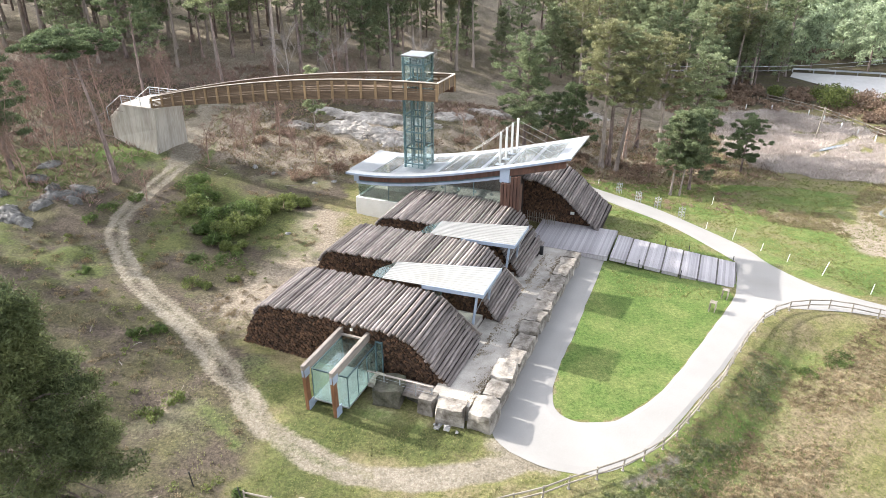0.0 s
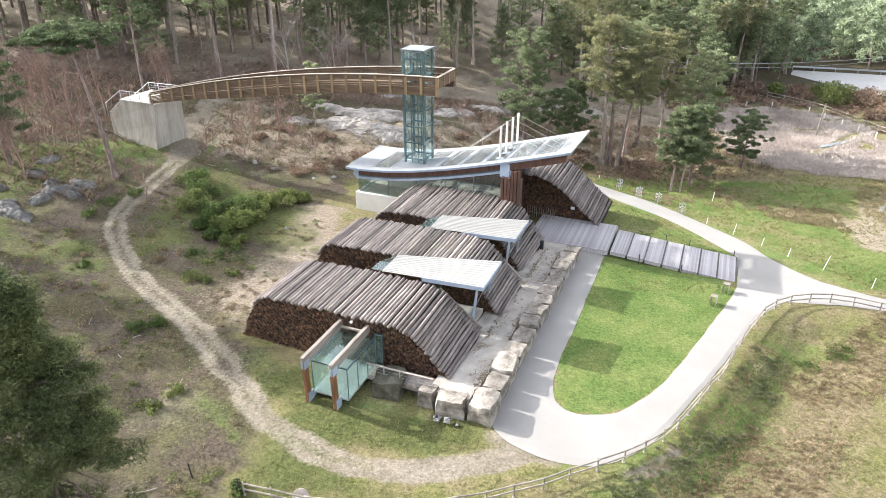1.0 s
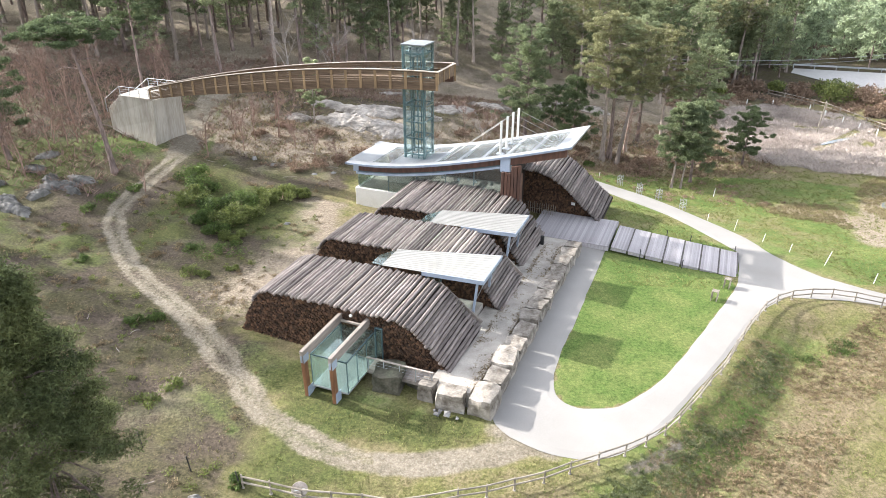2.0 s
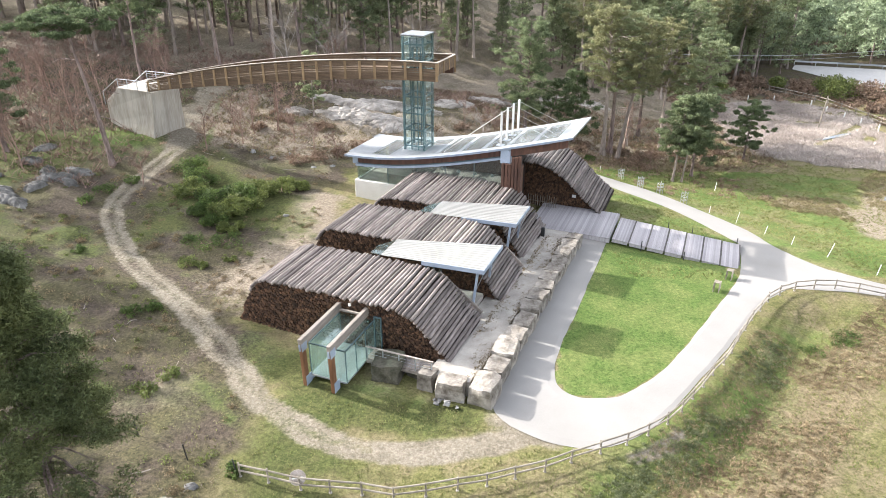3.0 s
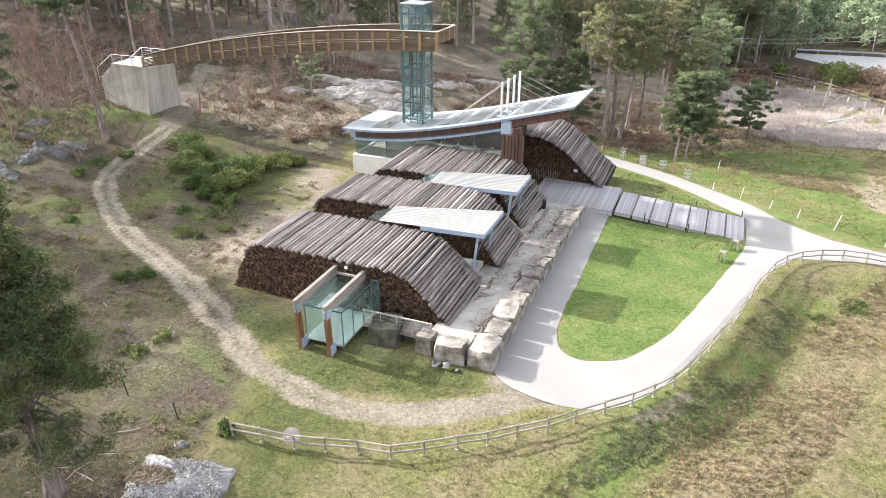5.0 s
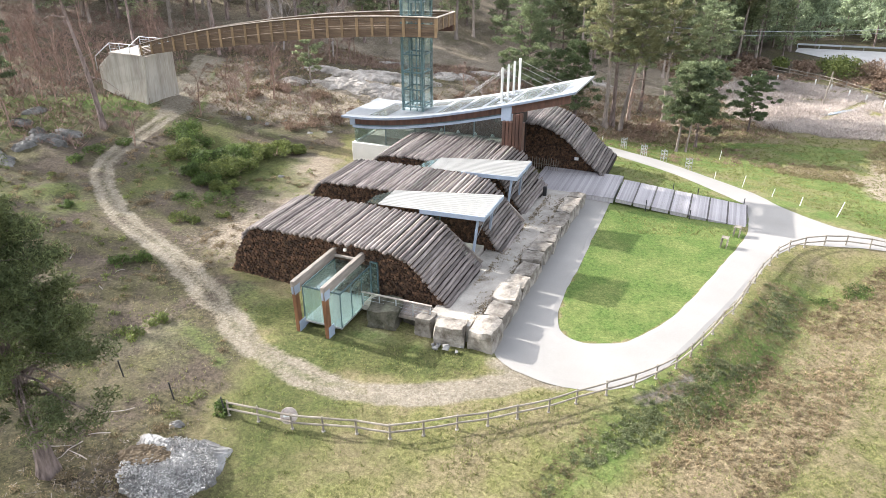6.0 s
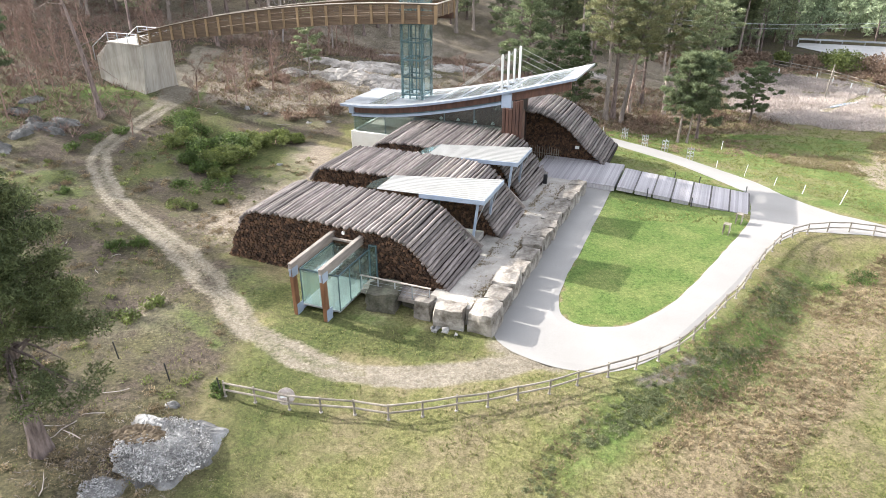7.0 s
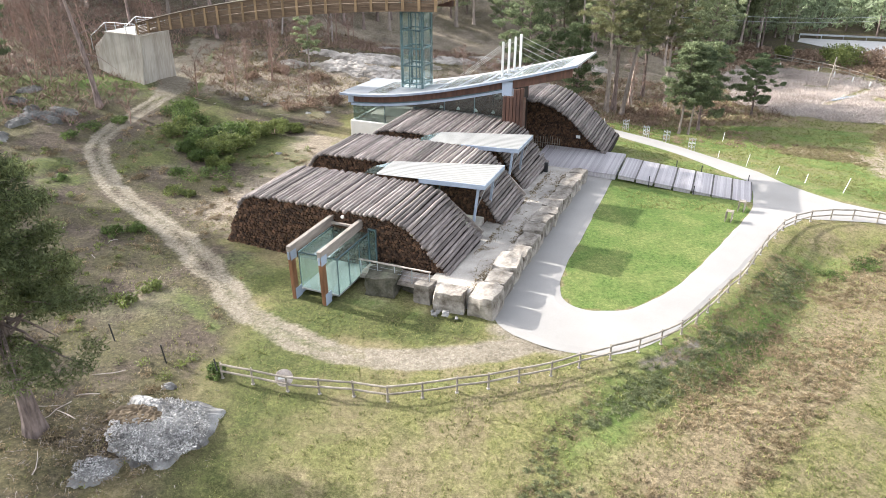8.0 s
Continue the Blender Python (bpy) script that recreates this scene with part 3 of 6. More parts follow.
ribbon(path, [(30.0, 54.4), (36.8, 49.7), (45.5, 46.9), (60, 42)], [(27.8, 48.8), (35.8, 47.7), (45.7, 44.3), (60, 39)], 0.062)
tagged(part("path", path, GRAVEL), "wide white compacted gravel path round the lawn", "path", kind="structure")


# ---- terrace, boulders, deck and ramp ----
def terrace_z(v):
    return 1.12 - 0.052 * max(v, -3) if v < 20 else 0.08 - 0.06 * (v - 20)


def make_terrace():
    b = Build()
    rows = []
    for i in range(29):
        v = -1.7 + i * 0.94
        e = 2.05 if v > 0 else 1.9
        row = [(-0.8 + (e + 0.8) * k / 6, v, terrace_z(v) + 0.03 * noise.noise((k * 0.7, v, 4))) for k in range(7)]
        rows.append([(row[0][0], v, -1.6)] + row + [(e, v, -1.6)])
    b.loft(rows)
    ob = part("terrace", b, TERRACE)
    ob.matrix_basis = at(0, 0)
    return tagged(ob, "raised terrace of pale beaten gravel held by boulders", "terrace", kind="structure")


make_terrace()


def boulder(seed, sx, sy, sz, name, mat, label, m, group="", rough=0.11, cuts=4):
    """A squarish stone, split faces and worn edges."""
    bm = bmesh.new()
    bmesh.ops.create_cube(bm, size=1)
    bmesh.ops.subdivide_edges(bm, edges=bm.edges[:], cuts=cuts, use_grid_fill=True)
    for w in bm.verts:
        c = Vector(w.co)
        ball = c.normalized() * 0.62
        c = c.lerp(ball, 0.17)
        nn = noise.noise_vector(c * 1.7 + Vector((seed * 3.1, 0, 0)))
        c += nn * rough + noise.noise_vector(c * 4.3 + Vector((0, seed, 0))) * rough * 0.32 + noise.noise_vector(c * 11 + Vector((seed, 0, 0))) * rough * 0.16
        w.co = (c.x * sx, c.y * sy, (c.z + 0.5) * sz)
    me = bpy.data.meshes.new(name)
    bm.to_mesh(me)
    bm.free()
    me.materials.append(mat)
    ob = new(name, me)
    ob.matrix_basis = m
    return tagged(ob, label, "boulder", group)


def make_wall():
    rnd = random.Random(4)
    v, i = -2.5, 0
    while v < 23.2:
        ln = (2.2, 1.9, 2.3, 1.8, 2.2, 1.7, 1.9, 1.6, 1.8, 1.7, 1.6, 2.1, 1.9, 1.5)[i % 14]
        mid = v + ln / 2
        base = uv_ground(2.9, mid) - 0.25
        top = terrace_z(mid) + (0.30 if v < 8 else 0.34) + rnd.uniform(-0.10, 0.10)
        wide = (1.45 if i == 0 else 1.25) + 0.2 * rnd.random()
        boulder(i + 1, wide, ln * 0.90, max(0.45, top - base), "boulder", BOULDER, "pale squared granite boulder in the terrace wall", at(2.80 + 0.06 * math.sin(i * 2.1), mid, base, rnd.uniform(-7, 7)), "boulders of the terrace wall", 0.085, 7)
        v += ln
        i += 1
    for k, (u, w, sx, sy, sz) in enumerate(((0.85, -1.95, 1.7, 1.2, 1.4), (-0.8, -1.75, 1.0, 1.0, 1.35))):
        boulder(31 + k, sx, sy, sz, "boulder", BOULDER, "pale squared granite boulder in the terrace wall", at(u, w, uv_ground(u, w) - 0.15, 8 - 12 * k), "boulders of the terrace wall", 0.085, 7)
    boulder(41, 1.9, 1.9, 1.45, "boulder", MOSSY_SHADED, "mossy granite boulder under the glass porch", at(-3.55, -1.5, uv_ground(-3.5, -1.5) - 0.25, 10), "", 0.13, 8)
    # the dark mossy tone here also paints the walkway's shade
    boulder(43, 1.3, 1.2, 0.9, "boulder", MOSSY_SHADED, "granite boulder under the walkway, shade put into its colour", at(-1.8, -0.75, uv_ground(-1.8, -0.8) - 0.2, -14), "", 0.13, 7)


make_wall()


def make_cairn():
    rnd = random.Random(9)
    t = thing("stone_heap", pose(0.2, 32.4, gz(0.2, 32.4)), "small heap of broken grey stones on the grass", "stones")
    for k in range(13):
        r = rnd.uniform(0.13, 0.26)
        a, d = rnd.uniform(0, 6.3), abs(rnd.gauss(0, 0.45))
        pts = [Vector((rnd.uniform(-1, 1), rnd.uniform(-1, 1), rnd.uniform(-0.6, 0.9))).normalized() * r for _ in range(9)]
        bm = bmesh.new()
        for p in pts:
            bm.verts.new(p)
        bmesh.ops.convex_hull(bm, input=bm.verts[:])
        me = bpy.data.meshes.new("stone")
        bm.to_mesh(me)
        bm.free()
        me.materials.append(ROCK)
        o = part("stone", me, ROCK, t)
        o.location = (d * math.cos(a), d * math.sin(a), max(0.08, 0.28 - d * 0.3))


make_cairn()


def make_deck():
    t = thing("entrance_deck", at(-2, 25.1, -0.4), "weathered grey timber deck before the entrance", "deck", kind="structure")
    frame_ = Build().box(0, 7.7, 0.06, 6.0, -0.5, -0.05)
    part("deck_frame", frame_, DECK, t)
    me = Build().box(0, 0.138, 0, 6.1, -0.045, 0.0, 0.006).mesh("deck_board", DECK)
    for k in range(52):
        o = part("deck_board", me, DECK, t)
        o.location = (k * 0.148, 0, 0)
    t2 = thing("ramp", at(5.92, 25.12, -0.42), "sloping grey timber ramp laid in seven sections", "ramp", kind="structure")
    board = Build().box(0, 0.127, 0, 5.2, -0.05, 0.0, 0.006).mesh("ramp_board", DECK)
    bearer = Build().box(0.02, 1.42, 0.05, 0.15, -0.35, -0.055).box(0.02, 1.42, 5.05, 5.15, -0.35, -0.055).mesh("bearer", DECK)
    lip = Build().box(1.445, 1.56, -0.03, 5.23, -0.12, -0.02, 0.01).mesh("joint_gutter", TIMBER_DIM)
    for k in range(7):
        s = part("ramp_section", bearer, DECK, t2)
        s.matrix_basis = pose(k * 1.575, -0.05 * k, -0.115 * k, 0, 4.2, 0)
        for i in range(11):
            o = part("ramp_board", board, DECK, s)
            o.location = (i * 0.131, 0, 0)
        part("joint_gutter", lip, TIMBER_DIM, s)
    # low posts along the ramp
    for k, (u, v) in enumerate(((8.6, 24.85), (12.3, 24.7), (10.4, 30.35), (12.6, 30.35), (16.6, 30.2))):
        z = -0.46 - 0.08 * (u - 6)
        ob = part("ramp_post", Build().tube([(0, 0, -0.6), (0, 0, 0.62)], 0.04, 8), BLACK)
        ob.matrix_basis = at(u, v, z)
        tagged(ob, "thin dark post beside the ramp", "post", "posts of the ramp")


make_deck()


# ---- log stacks ----
def stack_profile(u0, u1, z0, top, z1):
    """Outline of a log mound from its west foot over the top to its east foot."""
    pts = [(u0, z0), (u0 + 0.75, z0 + (top - z0) * 0.45), (u0 + 1.75, top - 0.42), (u0 + 2.7, top - 0.02), (u0 + 5, top + 0.08), (u1 - 6, top + 0.05), (u1 - 4.1, top - 0.08), (u1 - 2.6, top - 0.42), (u1 - 1.4, z1 + (top - z1) * 0.47), (u1 - 0.15, z1 + 0.12), (u1 + 0.1, z1)]
    return [(p.x, p.y) for p in smooth_line([Vector(q) for q in pts], 6)]


def log_meshes(length, count, seed, mat=LOG):
    rnd = random.Random(seed)
    out = []
    for k in range(count):
        b = Build()
        r0, r1 = rnd.uniform(0.118, 0.146), rnd.uniform(0.108, 0.138)
        n = 7
        pts, rad = [], []
        for i in range(5):
            s = i / 4
            pts.append((rnd.uniform(-0.02, 0.02), length * s, rnd.uniform(-0.02, 0.02)))
            rad.append((r0 + (r1 - r0) * s) * rnd.uniform(0.95, 1.05))
        b.tube(pts, rad, n)
        out.append(b.mesh("log", mat, True))
    return out


def make_stack(name, m, prof, length, zfoot, label, seed, logs_from=0.0, overhang=0.14, pale=()):
    rnd = random.Random(seed)
    t = thing(name, m, label, "log stack", "log stacks")
    low = [(p[0], p[1] - 0.14) for p in prof]
    base = zfoot - 0.8
    # solid fill whose near-black colour paints the shade between log ends
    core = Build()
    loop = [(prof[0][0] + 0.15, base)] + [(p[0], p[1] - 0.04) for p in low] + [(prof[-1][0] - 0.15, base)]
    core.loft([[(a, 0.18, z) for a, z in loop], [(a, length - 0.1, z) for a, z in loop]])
    part("core", core, LOG_SHADE, t, "packed wood behind the log ends, gap shade in its colour")
    # cut ends, packed like honeycomb inside the outline
    us, zs = np.array([p[0] for p in low]), np.array([p[1] for p in low])
    for side, y0, sgn in (("firewood", 0.0, 1), ("firewood", length - 0.05, -1)):
        b = Build()
        step = 0.185
        row = 0
        z = base + 0.3
        while z < zs.max():
            u = us.min() + (row % 2) * step / 2
            while u < us.max():
                a, c = u + rnd.uniform(-0.025, 0.025), z + rnd.uniform(-0.025, 0.025)
                ok = us[0] < a < us[-1] and c < np.interp(a, us, zs) - 0.02
                if ok and not (sgn < 0 and a < us[-1] - 7):
                    r = rnd.uniform(0.06, 0.112)
                    y = y0 + sgn * rnd.uniform(-0.05, 0.09)
                    n = 7
                    ph = rnd.uniform(0, 6)
                    ring = [(a + r * math.cos(ph + 2 * math.pi * k / n) * rnd.uniform(0.88, 1.08), c + r * math.sin(ph + 2 * math.pi * k / n)) for k in range(n)]
                    s = len(b.v)
                    b.v += [(p, y, q) for p, q in ring] + [(p, y + sgn * 0.26, q) for p, q in ring] + [(a, y - sgn * 0.012, c)]
                    for k in range(n):
                        b.f.append((s + k, s + (k + 1) % n, s + n + (k + 1) % n, s + n + k))
                        b.f.append((s + (k + 1) % n, s + k, s + 2 * n))
                u += step
            z += step * 0.87
            row += 1
        if b.v:
            tagged(part(side, b, LOG_END, t, "brown cut ends of stacked firewood logs"), kind="stuff")
    # whole logs laid over the mound
    meshes = log_meshes(length + 0.35, 6, seed + 1)
    fresh = log_meshes(length + 0.35, 2, seed + 5, LOG_PALE) if pale else []
    along = [0.0]
    for (a, z), (c, w) in zip(prof, prof[1:]):
        along.append(along[-1] + math.hypot(c - a, w - z))
    d = logs_from
    k = 0
    while d < along[-1]:
        a, z = np.interp(d, along, [p[0] for p in prof]), np.interp(d, along, [p[1] for p in prof])
        me = meshes[rnd.randrange(6)]
        if pale and pale[0] < a < pale[1] and k % 2:
            me = fresh[k % 4 // 2]
        o = new("log", me)
        o.parent = t
        o.matrix_basis = pose(a, -overhang + rnd.uniform(-0.14, 0.14), z + rnd.uniform(-0.03, 0.03), rnd.uniform(-0.3, 0.3), rnd.uniform(0, 360), rnd.uniform(-0.5, 0.5))
        d += 0.272 + rnd.uniform(-0.015, 0.02)
        k += 1
    return t


make_stack("log_stack", at(0, 0), stack_profile(-16.05, -0.05, 0.55, 4.12, 1.12), 5.55, 0.5, "long mound of stacked logs with a roof of grey poles", 11, logs_from=2.9)
make_stack("log_stack", at(0, 9.1), stack_profile(-16.2, 0.45, 0.5, 4.05, 0.62), 5.2, 0.2, "mound of stacked logs roofed with weathered poles beside the canopies", 12, logs_from=2.9, pale=(-5.6, -3.4))
make_stack("log_stack", at(0, 17.3), stack_profile(-15.4, -0.2, 0.3, 3.72, 0.15), 6.9, 0.0, "mound of stacked logs running under the glazed hall", 13, logs_from=2.9)


def make_gate_stack():
    """The stack beside the entrance, its face set back under the poles."""
    pts = [(-7.5, 3.9), (-5.5, 3.95), (-3.6, 3.95), (-2.2, 3.72), (-1.0, 3.25), (0.4, 2.3), (1.7, 1.05), (2.8, 0.15), (3.8, -0.55)]
    prof = [(p.x, p.y) for p in smooth_line([Vector(q) for q in pts], 6)]
    t = make_stack("log_stack", at(0.15, 31.5), prof, 6.8, -0.7, "dark log stack with a curved slope of poles beside the entrance", 14, overhang=0.95)
    w = part("wicket_sign", Build().box(-0.2, 0.2, -0.13, -0.09, 0.55, 0.85, 0.01), WHITE_PAINT)
    w.matrix_basis = at(1.0, 31.4, 0)
    tagged(w, "small blank white notice on the log wall", "sign")
    g = thing("wicket_fence", at(-3.35, 30.2, -0.4), "low fence of thin pale stakes by the log wall", "fence")
    r = random.Random(3)
    for k in range(13):
        part("stake", Build().tube([(k * 0.235, 0, 0), (k * 0.235 + r.uniform(-0.05, 0.05), 0, 1.15 + r.uniform(-0.12, 0.1))], 0.026, 6), FENCE, g)
    part("rail", Build().tube([(0, 0.03, 0.5), (2.85, 0.03, 0.5)], 0.02, 6), FENCE, g)


make_gate_stack()


def make_verge(v, u0, z0, u1, z1):
    b = Build().beam((u0, 0, z0 + 0.02), (u1, 0, z1 + 0.06), 0.14, 0.3)
    ob = part("verge_rafter", b, TIMBER_PALE)
    ob.matrix_basis = at(0, v)
    tagged(ob, "pale timber verge along the back of a log stack", "rafter", "verge rafters")


make_verge(5.98, -3.2, 3.75, 0.0, 1.2)
make_verge(14.7, -2.7, 3.65, 0.45, 0.7)


# ---- white canopies ----
def make_canopy(m, w, d, zt, foot_u, foot_v, foot_z, label):
    t = thing("canopy", m, label, "canopy", "white canopies over the side doors")
    # ribbed sheet, ridges along u, sinking and narrowing to the west
    b = Build()
    n = 11

    def deep(u):
        return d + (d - 2.7) * u / w

    def low(u):
        return zt + 0.035 * u
    top = []
    for k in range(n):
        v = k / n
        top += [(v, 0.0), (v + 0.3 / n, 0.0), (v + 0.42 / n, 0.055), (v + 0.88 / n, 0.055)]
    top.append((1.0, 0.0))
    loop = [(v, z) for v, z in top] + [(1.0, -0.03), (0.0, -0.03)]
    b.loft([[(u, v * deep(u), low(u) + z) for v, z in loop] for u in (-w, -w / 2, 0.0)])
    part("roof_sheet", b, SHEET, t)
    f = Build()
    f.loft([[(u, -0.05, low(u) - 0.30), (u, 0.0, low(u) - 0.30), (u, 0.0, low(u) + 0.02), (u, -0.05, low(u) + 0.02)] for u in (-4.6, 0.04)])
    f.box(0.0, 0.06, 0.0, d, zt - 0.26, zt + 0.03, 0.01)
    f.loft([[(u, deep(u), low(u) - 0.26), (u, deep(u) + 0.05, low(u) - 0.26), (u, deep(u) + 0.05, low(u) + 0.02), (u, deep(u), low(u) + 0.02)] for u in (-4.6, 0.04)])
    part("fascia", f, STEEL_PALE, t, "pale blue steel fascia")
    zl = low(-w)
    g = Build().loft([[(-w, 0.0, zl + z), (-w - 0.9, 0.1, zl - 0.04 + z), (-w - 0.9, 1.4, zl - 0.04 + z), (-w, 2.7, zl + z)] for z in (0.02, -0.02)])
    part("glass_end", g, GLASS_SIDE, t, "greenish glass end panel")
    for k, v in enumerate((0.45, d - 0.4)):
        part("post", Build().beam((-0.55, v, zt - 0.2), (foot_u, v - 0.15 * (1 - k), foot_z), 0.17, 0.12, up=(0, 1, 0)), STEEL_PALE, t)
    part("brace", Build().tube([(-0.05, 0.5, zt - 0.25), (foot_u + 0.1, 0.35, foot_z + 1.15)], 0.022, 6), GALV, t)
    part("brace", Build().tube([(-0.05, d - 0.4, zt - 0.25), (foot_u + 0.1, d - 0.35, foot_z + 1.15)], 0.022, 6), GALV, t)
    for k in range(4):
        u = -0.6 - k * 0.95
        part("rafter", Build().beam((u, 0.05, low(u) - 0.12), (u, deep(u) - 0.05, low(u) - 0.12), 0.08, 0.14), STEEL_PALE, t)
    return t


make_canopy(at(0.05, 6.0), 7.75, 4.1, 4.58, -0.85, 0, 1.3, "white corrugated metal canopy on pale blue steel posts")
make_canopy(at(-0.35, 15.0), 7.4, 3.9, 4.2, -0.85, 0, 0.6, "white corrugated metal canopy on pale blue steel posts near the hall")


def make_side_glass(v0, v1, z0, z1):
    """A glazed passage between two stacks."""
    t = thing("glass_screen", at(0, v0), "glazed passage wall with dark frame between log stacks", "glazing", "glass screens")
    part("pane", Build().box(-4.3, -4.27, 0.1, v1 - v0 - 0.1, z0, z1), GLASS_CLEAR, t)
    fr = Build()
    for v in (0.05, (v1 - v0) / 2, v1 - v0 - 0.1):
        fr.box(-4.34, -4.23, v, v + 0.06, z0 - 0.3, z1 + 0.05)
    fr.box(-4.34, -4.23, 0.05, v1 - v0 - 0.05, z1, z1 + 0.07)
    part("window_frame", fr, STEEL_DARK, t)
    part("floor", Build().box(-8, -0.9, 0.05, v1 - v0 - 0.05, z0 - 0.5, z0 - 0.02), TERRACE, t)


make_side_glass(6.1, 9.0, 1.05, 4.1)
make_side_glass(15.3, 17.3, 0.55, 3.8)


# ---- the glazed hall ----
ROOF_FIT = np.polyfit((-20.6, -17.8, -14.07, -9.35, -4.9, -0.75, 1.75), (4.66, 4.72, 5.10, 6.04, 7.08, 8.22, 8.92), 4)


def roof_z(u, v):
    return float(np.polyval(ROOF_FIT, u)) - 0.035 * (v - 24.2)


def curve_beam(b, u0, u1, v0, v1, lo, hi, n=24):
    """A bar that follows the roof's curve, from lo to hi below it."""
    loops = []
    for k in range(n + 1):
        u = u0 + (u1 - u0) * k / n
        z = roof_z(u, (v0 + v1) / 2)
        loops.append([(u, v0, z - lo), (u, v1, z - lo), (u, v1, z - hi), (u, v0, z - hi)])
    b.loft([lp[::-1] for lp in loops])
    return b


def make_hall():
    t = thing("visitor_hall", at(0, 0), "glazed hall under a sweeping white curved roof", "building")
    def slab(u0, u1, v0, v1, n, lo=0.2):
        """A stretch of the roof's skin."""
        return Build().loft([[(u, v1, roof_z(u, v1) - lo), (u, v1, roof_z(u, v1) - 0.02), (u, v0, roof_z(u, v0) - 0.02), (u, v0, roof_z(u, v0) - lo)] for u in [u0 + (u1 - u0) * k / n for k in range(n + 1)]])

    starts = [-18.3 + k * 2.38 for k in range(8)]
    part("roof_edge", slab(-20.7, 1.8, 24.0, 25.1, 40), ROOF_WHITE, t, "white curved roof edge")
    part("roof_edge", slab(-21.1, 1.8, 30.9, 32.3, 40), ROOF_WHITE, t, "white curved roof edge")
    part("roof_end", slab(-20.9, starts[0], 25.1, 30.9, 4), ROOF_WHITE, t, "white curved roof end")
    part("roof_end", slab(starts[-1] + 1.95, 1.8, 25.1, 30.9, 2), ROOF_WHITE, t, "white curved roof end")
    for a, c in zip(starts, starts[1:]):
        part("roof_rib", slab(a + 1.95, c, 25.1, 30.9, 2), ROOF_WHITE, t)
    for k, u0 in enumerate(starts):
        v0 = 28.75 if k in (1, 2) else 25.1
        if k in (1, 2):
            part("roof_sheet", slab(u0, u0 + 1.95, 25.1, 28.75, 4), ROOF_WHITE, t, "white roof sheet round the lift")
        part("roof_panel", slab(u0 + 0.004, u0 + 1.946, v0 + 0.004, 30.896, 4, 0.06), ROOF_PANEL, t, "grey translucent roof panel")
    part("fascia_beam", curve_beam(Build(), -19.6, -4.65, 24.35, 24.6, 0.22, 0.80), TIMBER_RED, t, "red-brown curved timber beam")
    part("fascia_beam", curve_beam(Build(), -3.75, 1.35, 24.3, 24.6, 0.22, 0.95), TIMBER_RED, t, "red-brown curved timber beam")
    part("fascia_beam", curve_beam(Build(), -19.6, 1.2, 31.6, 31.85, 0.22, 0.85), TIMBER_RED, t, "red-brown curved timber beam")
    part("edge_trim", curve_beam(Build(), -20.72, 1.82, 23.9, 24.03, 0.0, 0.20), STEEL_PALE, t, "pale steel roof edge")
    part("window_head", curve_beam(Build(), -19.7, -4.3, 24.2, 24.5, 0.92, 1.12), STEEL_PALE, t, "pale curved steel window head")
    part("window_head", curve_beam(Build(), -19.7, -4.3, 24.42, 24.56, 0.805, 0.915), STEEL_DARK, t)
    for u in (-1.9, -0.2):
        part("cross_beam", Build().beam((u, 24.6, roof_z(u, 24.6) - 0.55), (u, 31.6, roof_z(u, 31.6) - 0.55), 0.2, 0.6), TIMBER_RED, t)
    # steel and timber supports
    part("steel_bracket", Build().box(-4.65, -3.72, 24.15, 24.7, 5.75, roof_z(-4.2, 24.4) - 0.22, 0.03), STEEL_PALE, t, "pale steel bracket")
    part("steel_bracket", Build().box(-20.0, -19.45, 24.2, 24.6, 3.75, roof_z(-19.7, 24.4) - 0.22, 0.03), STEEL_PALE, t, "pale steel bracket")
    for k in range(6):
        u = -4.4 + 0.31 * k
        top = 5.85 if u < -3.7 else roof_z(u, 24) - 0.97
        part("column_slat", Build().box(u, u + 0.27, 23.75 + 0.03 * (k % 2), 24.1, -0.9, top, 0.02), TIMBER_RED, t, "red-brown timber slat")
    part("column", Build().box(-4.3, -2.6, 24.12, 24.75, -0.9, 5.7, 0.03), TIMBER_RED, t, "red-brown timber column")
    # walls
    part("plinth_wall", Build().box(-19.95, -12.5, 24.3, 24.65, -1.6, 1.98, 0.03), RENDER_WHITE, t, "white rendered plinth")
    part("plinth_wall", Build().box(-19.95, -19.6, 24.65, 31.5, -1.6, 1.98, 0.03), RENDER_WHITE, t, "white rendered plinth")
    part("back_wall", curve_beam(Build(), -19.5, -4.2, 31.3, 31.55, 0.3, 6.2), TIMBER_RED, t)
    part("hall_floor", Build().box(-19.6, -4.45, 24.7, 31.3, 1.5, 1.9), TERRACE, t)
    # guessed wall; its near-black stands for the dark under the roof
    part("side_wall", Build().box(-4.4, -4.2, 24.8, 31.3, -0.7, 5.9), LOG_SHADE, t)
    glz = [(-19.55, -16.3), (-16.2, -13.2), (-13.1, -10.2), (-10.1, -7.3), (-7.2, -4.6)]
    for a, c in glz:
        p = Build()
        loops = []
        for k in range(7):
            u = a + (c - a) * k / 6
            lo = 2.0
            loops.append([(u, 24.44, lo), (u, 24.47, lo), (u, 24.47, roof_z(u, 24.4) - 1.13), (u, 24.44, roof_z(u, 24.4) - 1.13)])
        p.loft(loops)
        w = part("window", p, GLASS_CLEAR, t, "large clear window pane")
        w.visible_shadow = False
        part("mullion", Build().box(c + 0.01, c + 0.07, 24.42, 24.5, 2.0, roof_z(c, 24.4) - 1.14), STEEL_DARK, t)
    side = part("window", Build().box(-19.8, -19.76, 24.7, 31.2, 2.0, 3.6), GLASS_CLEAR, t, "large clear window pane")
    side.visible_shadow = False
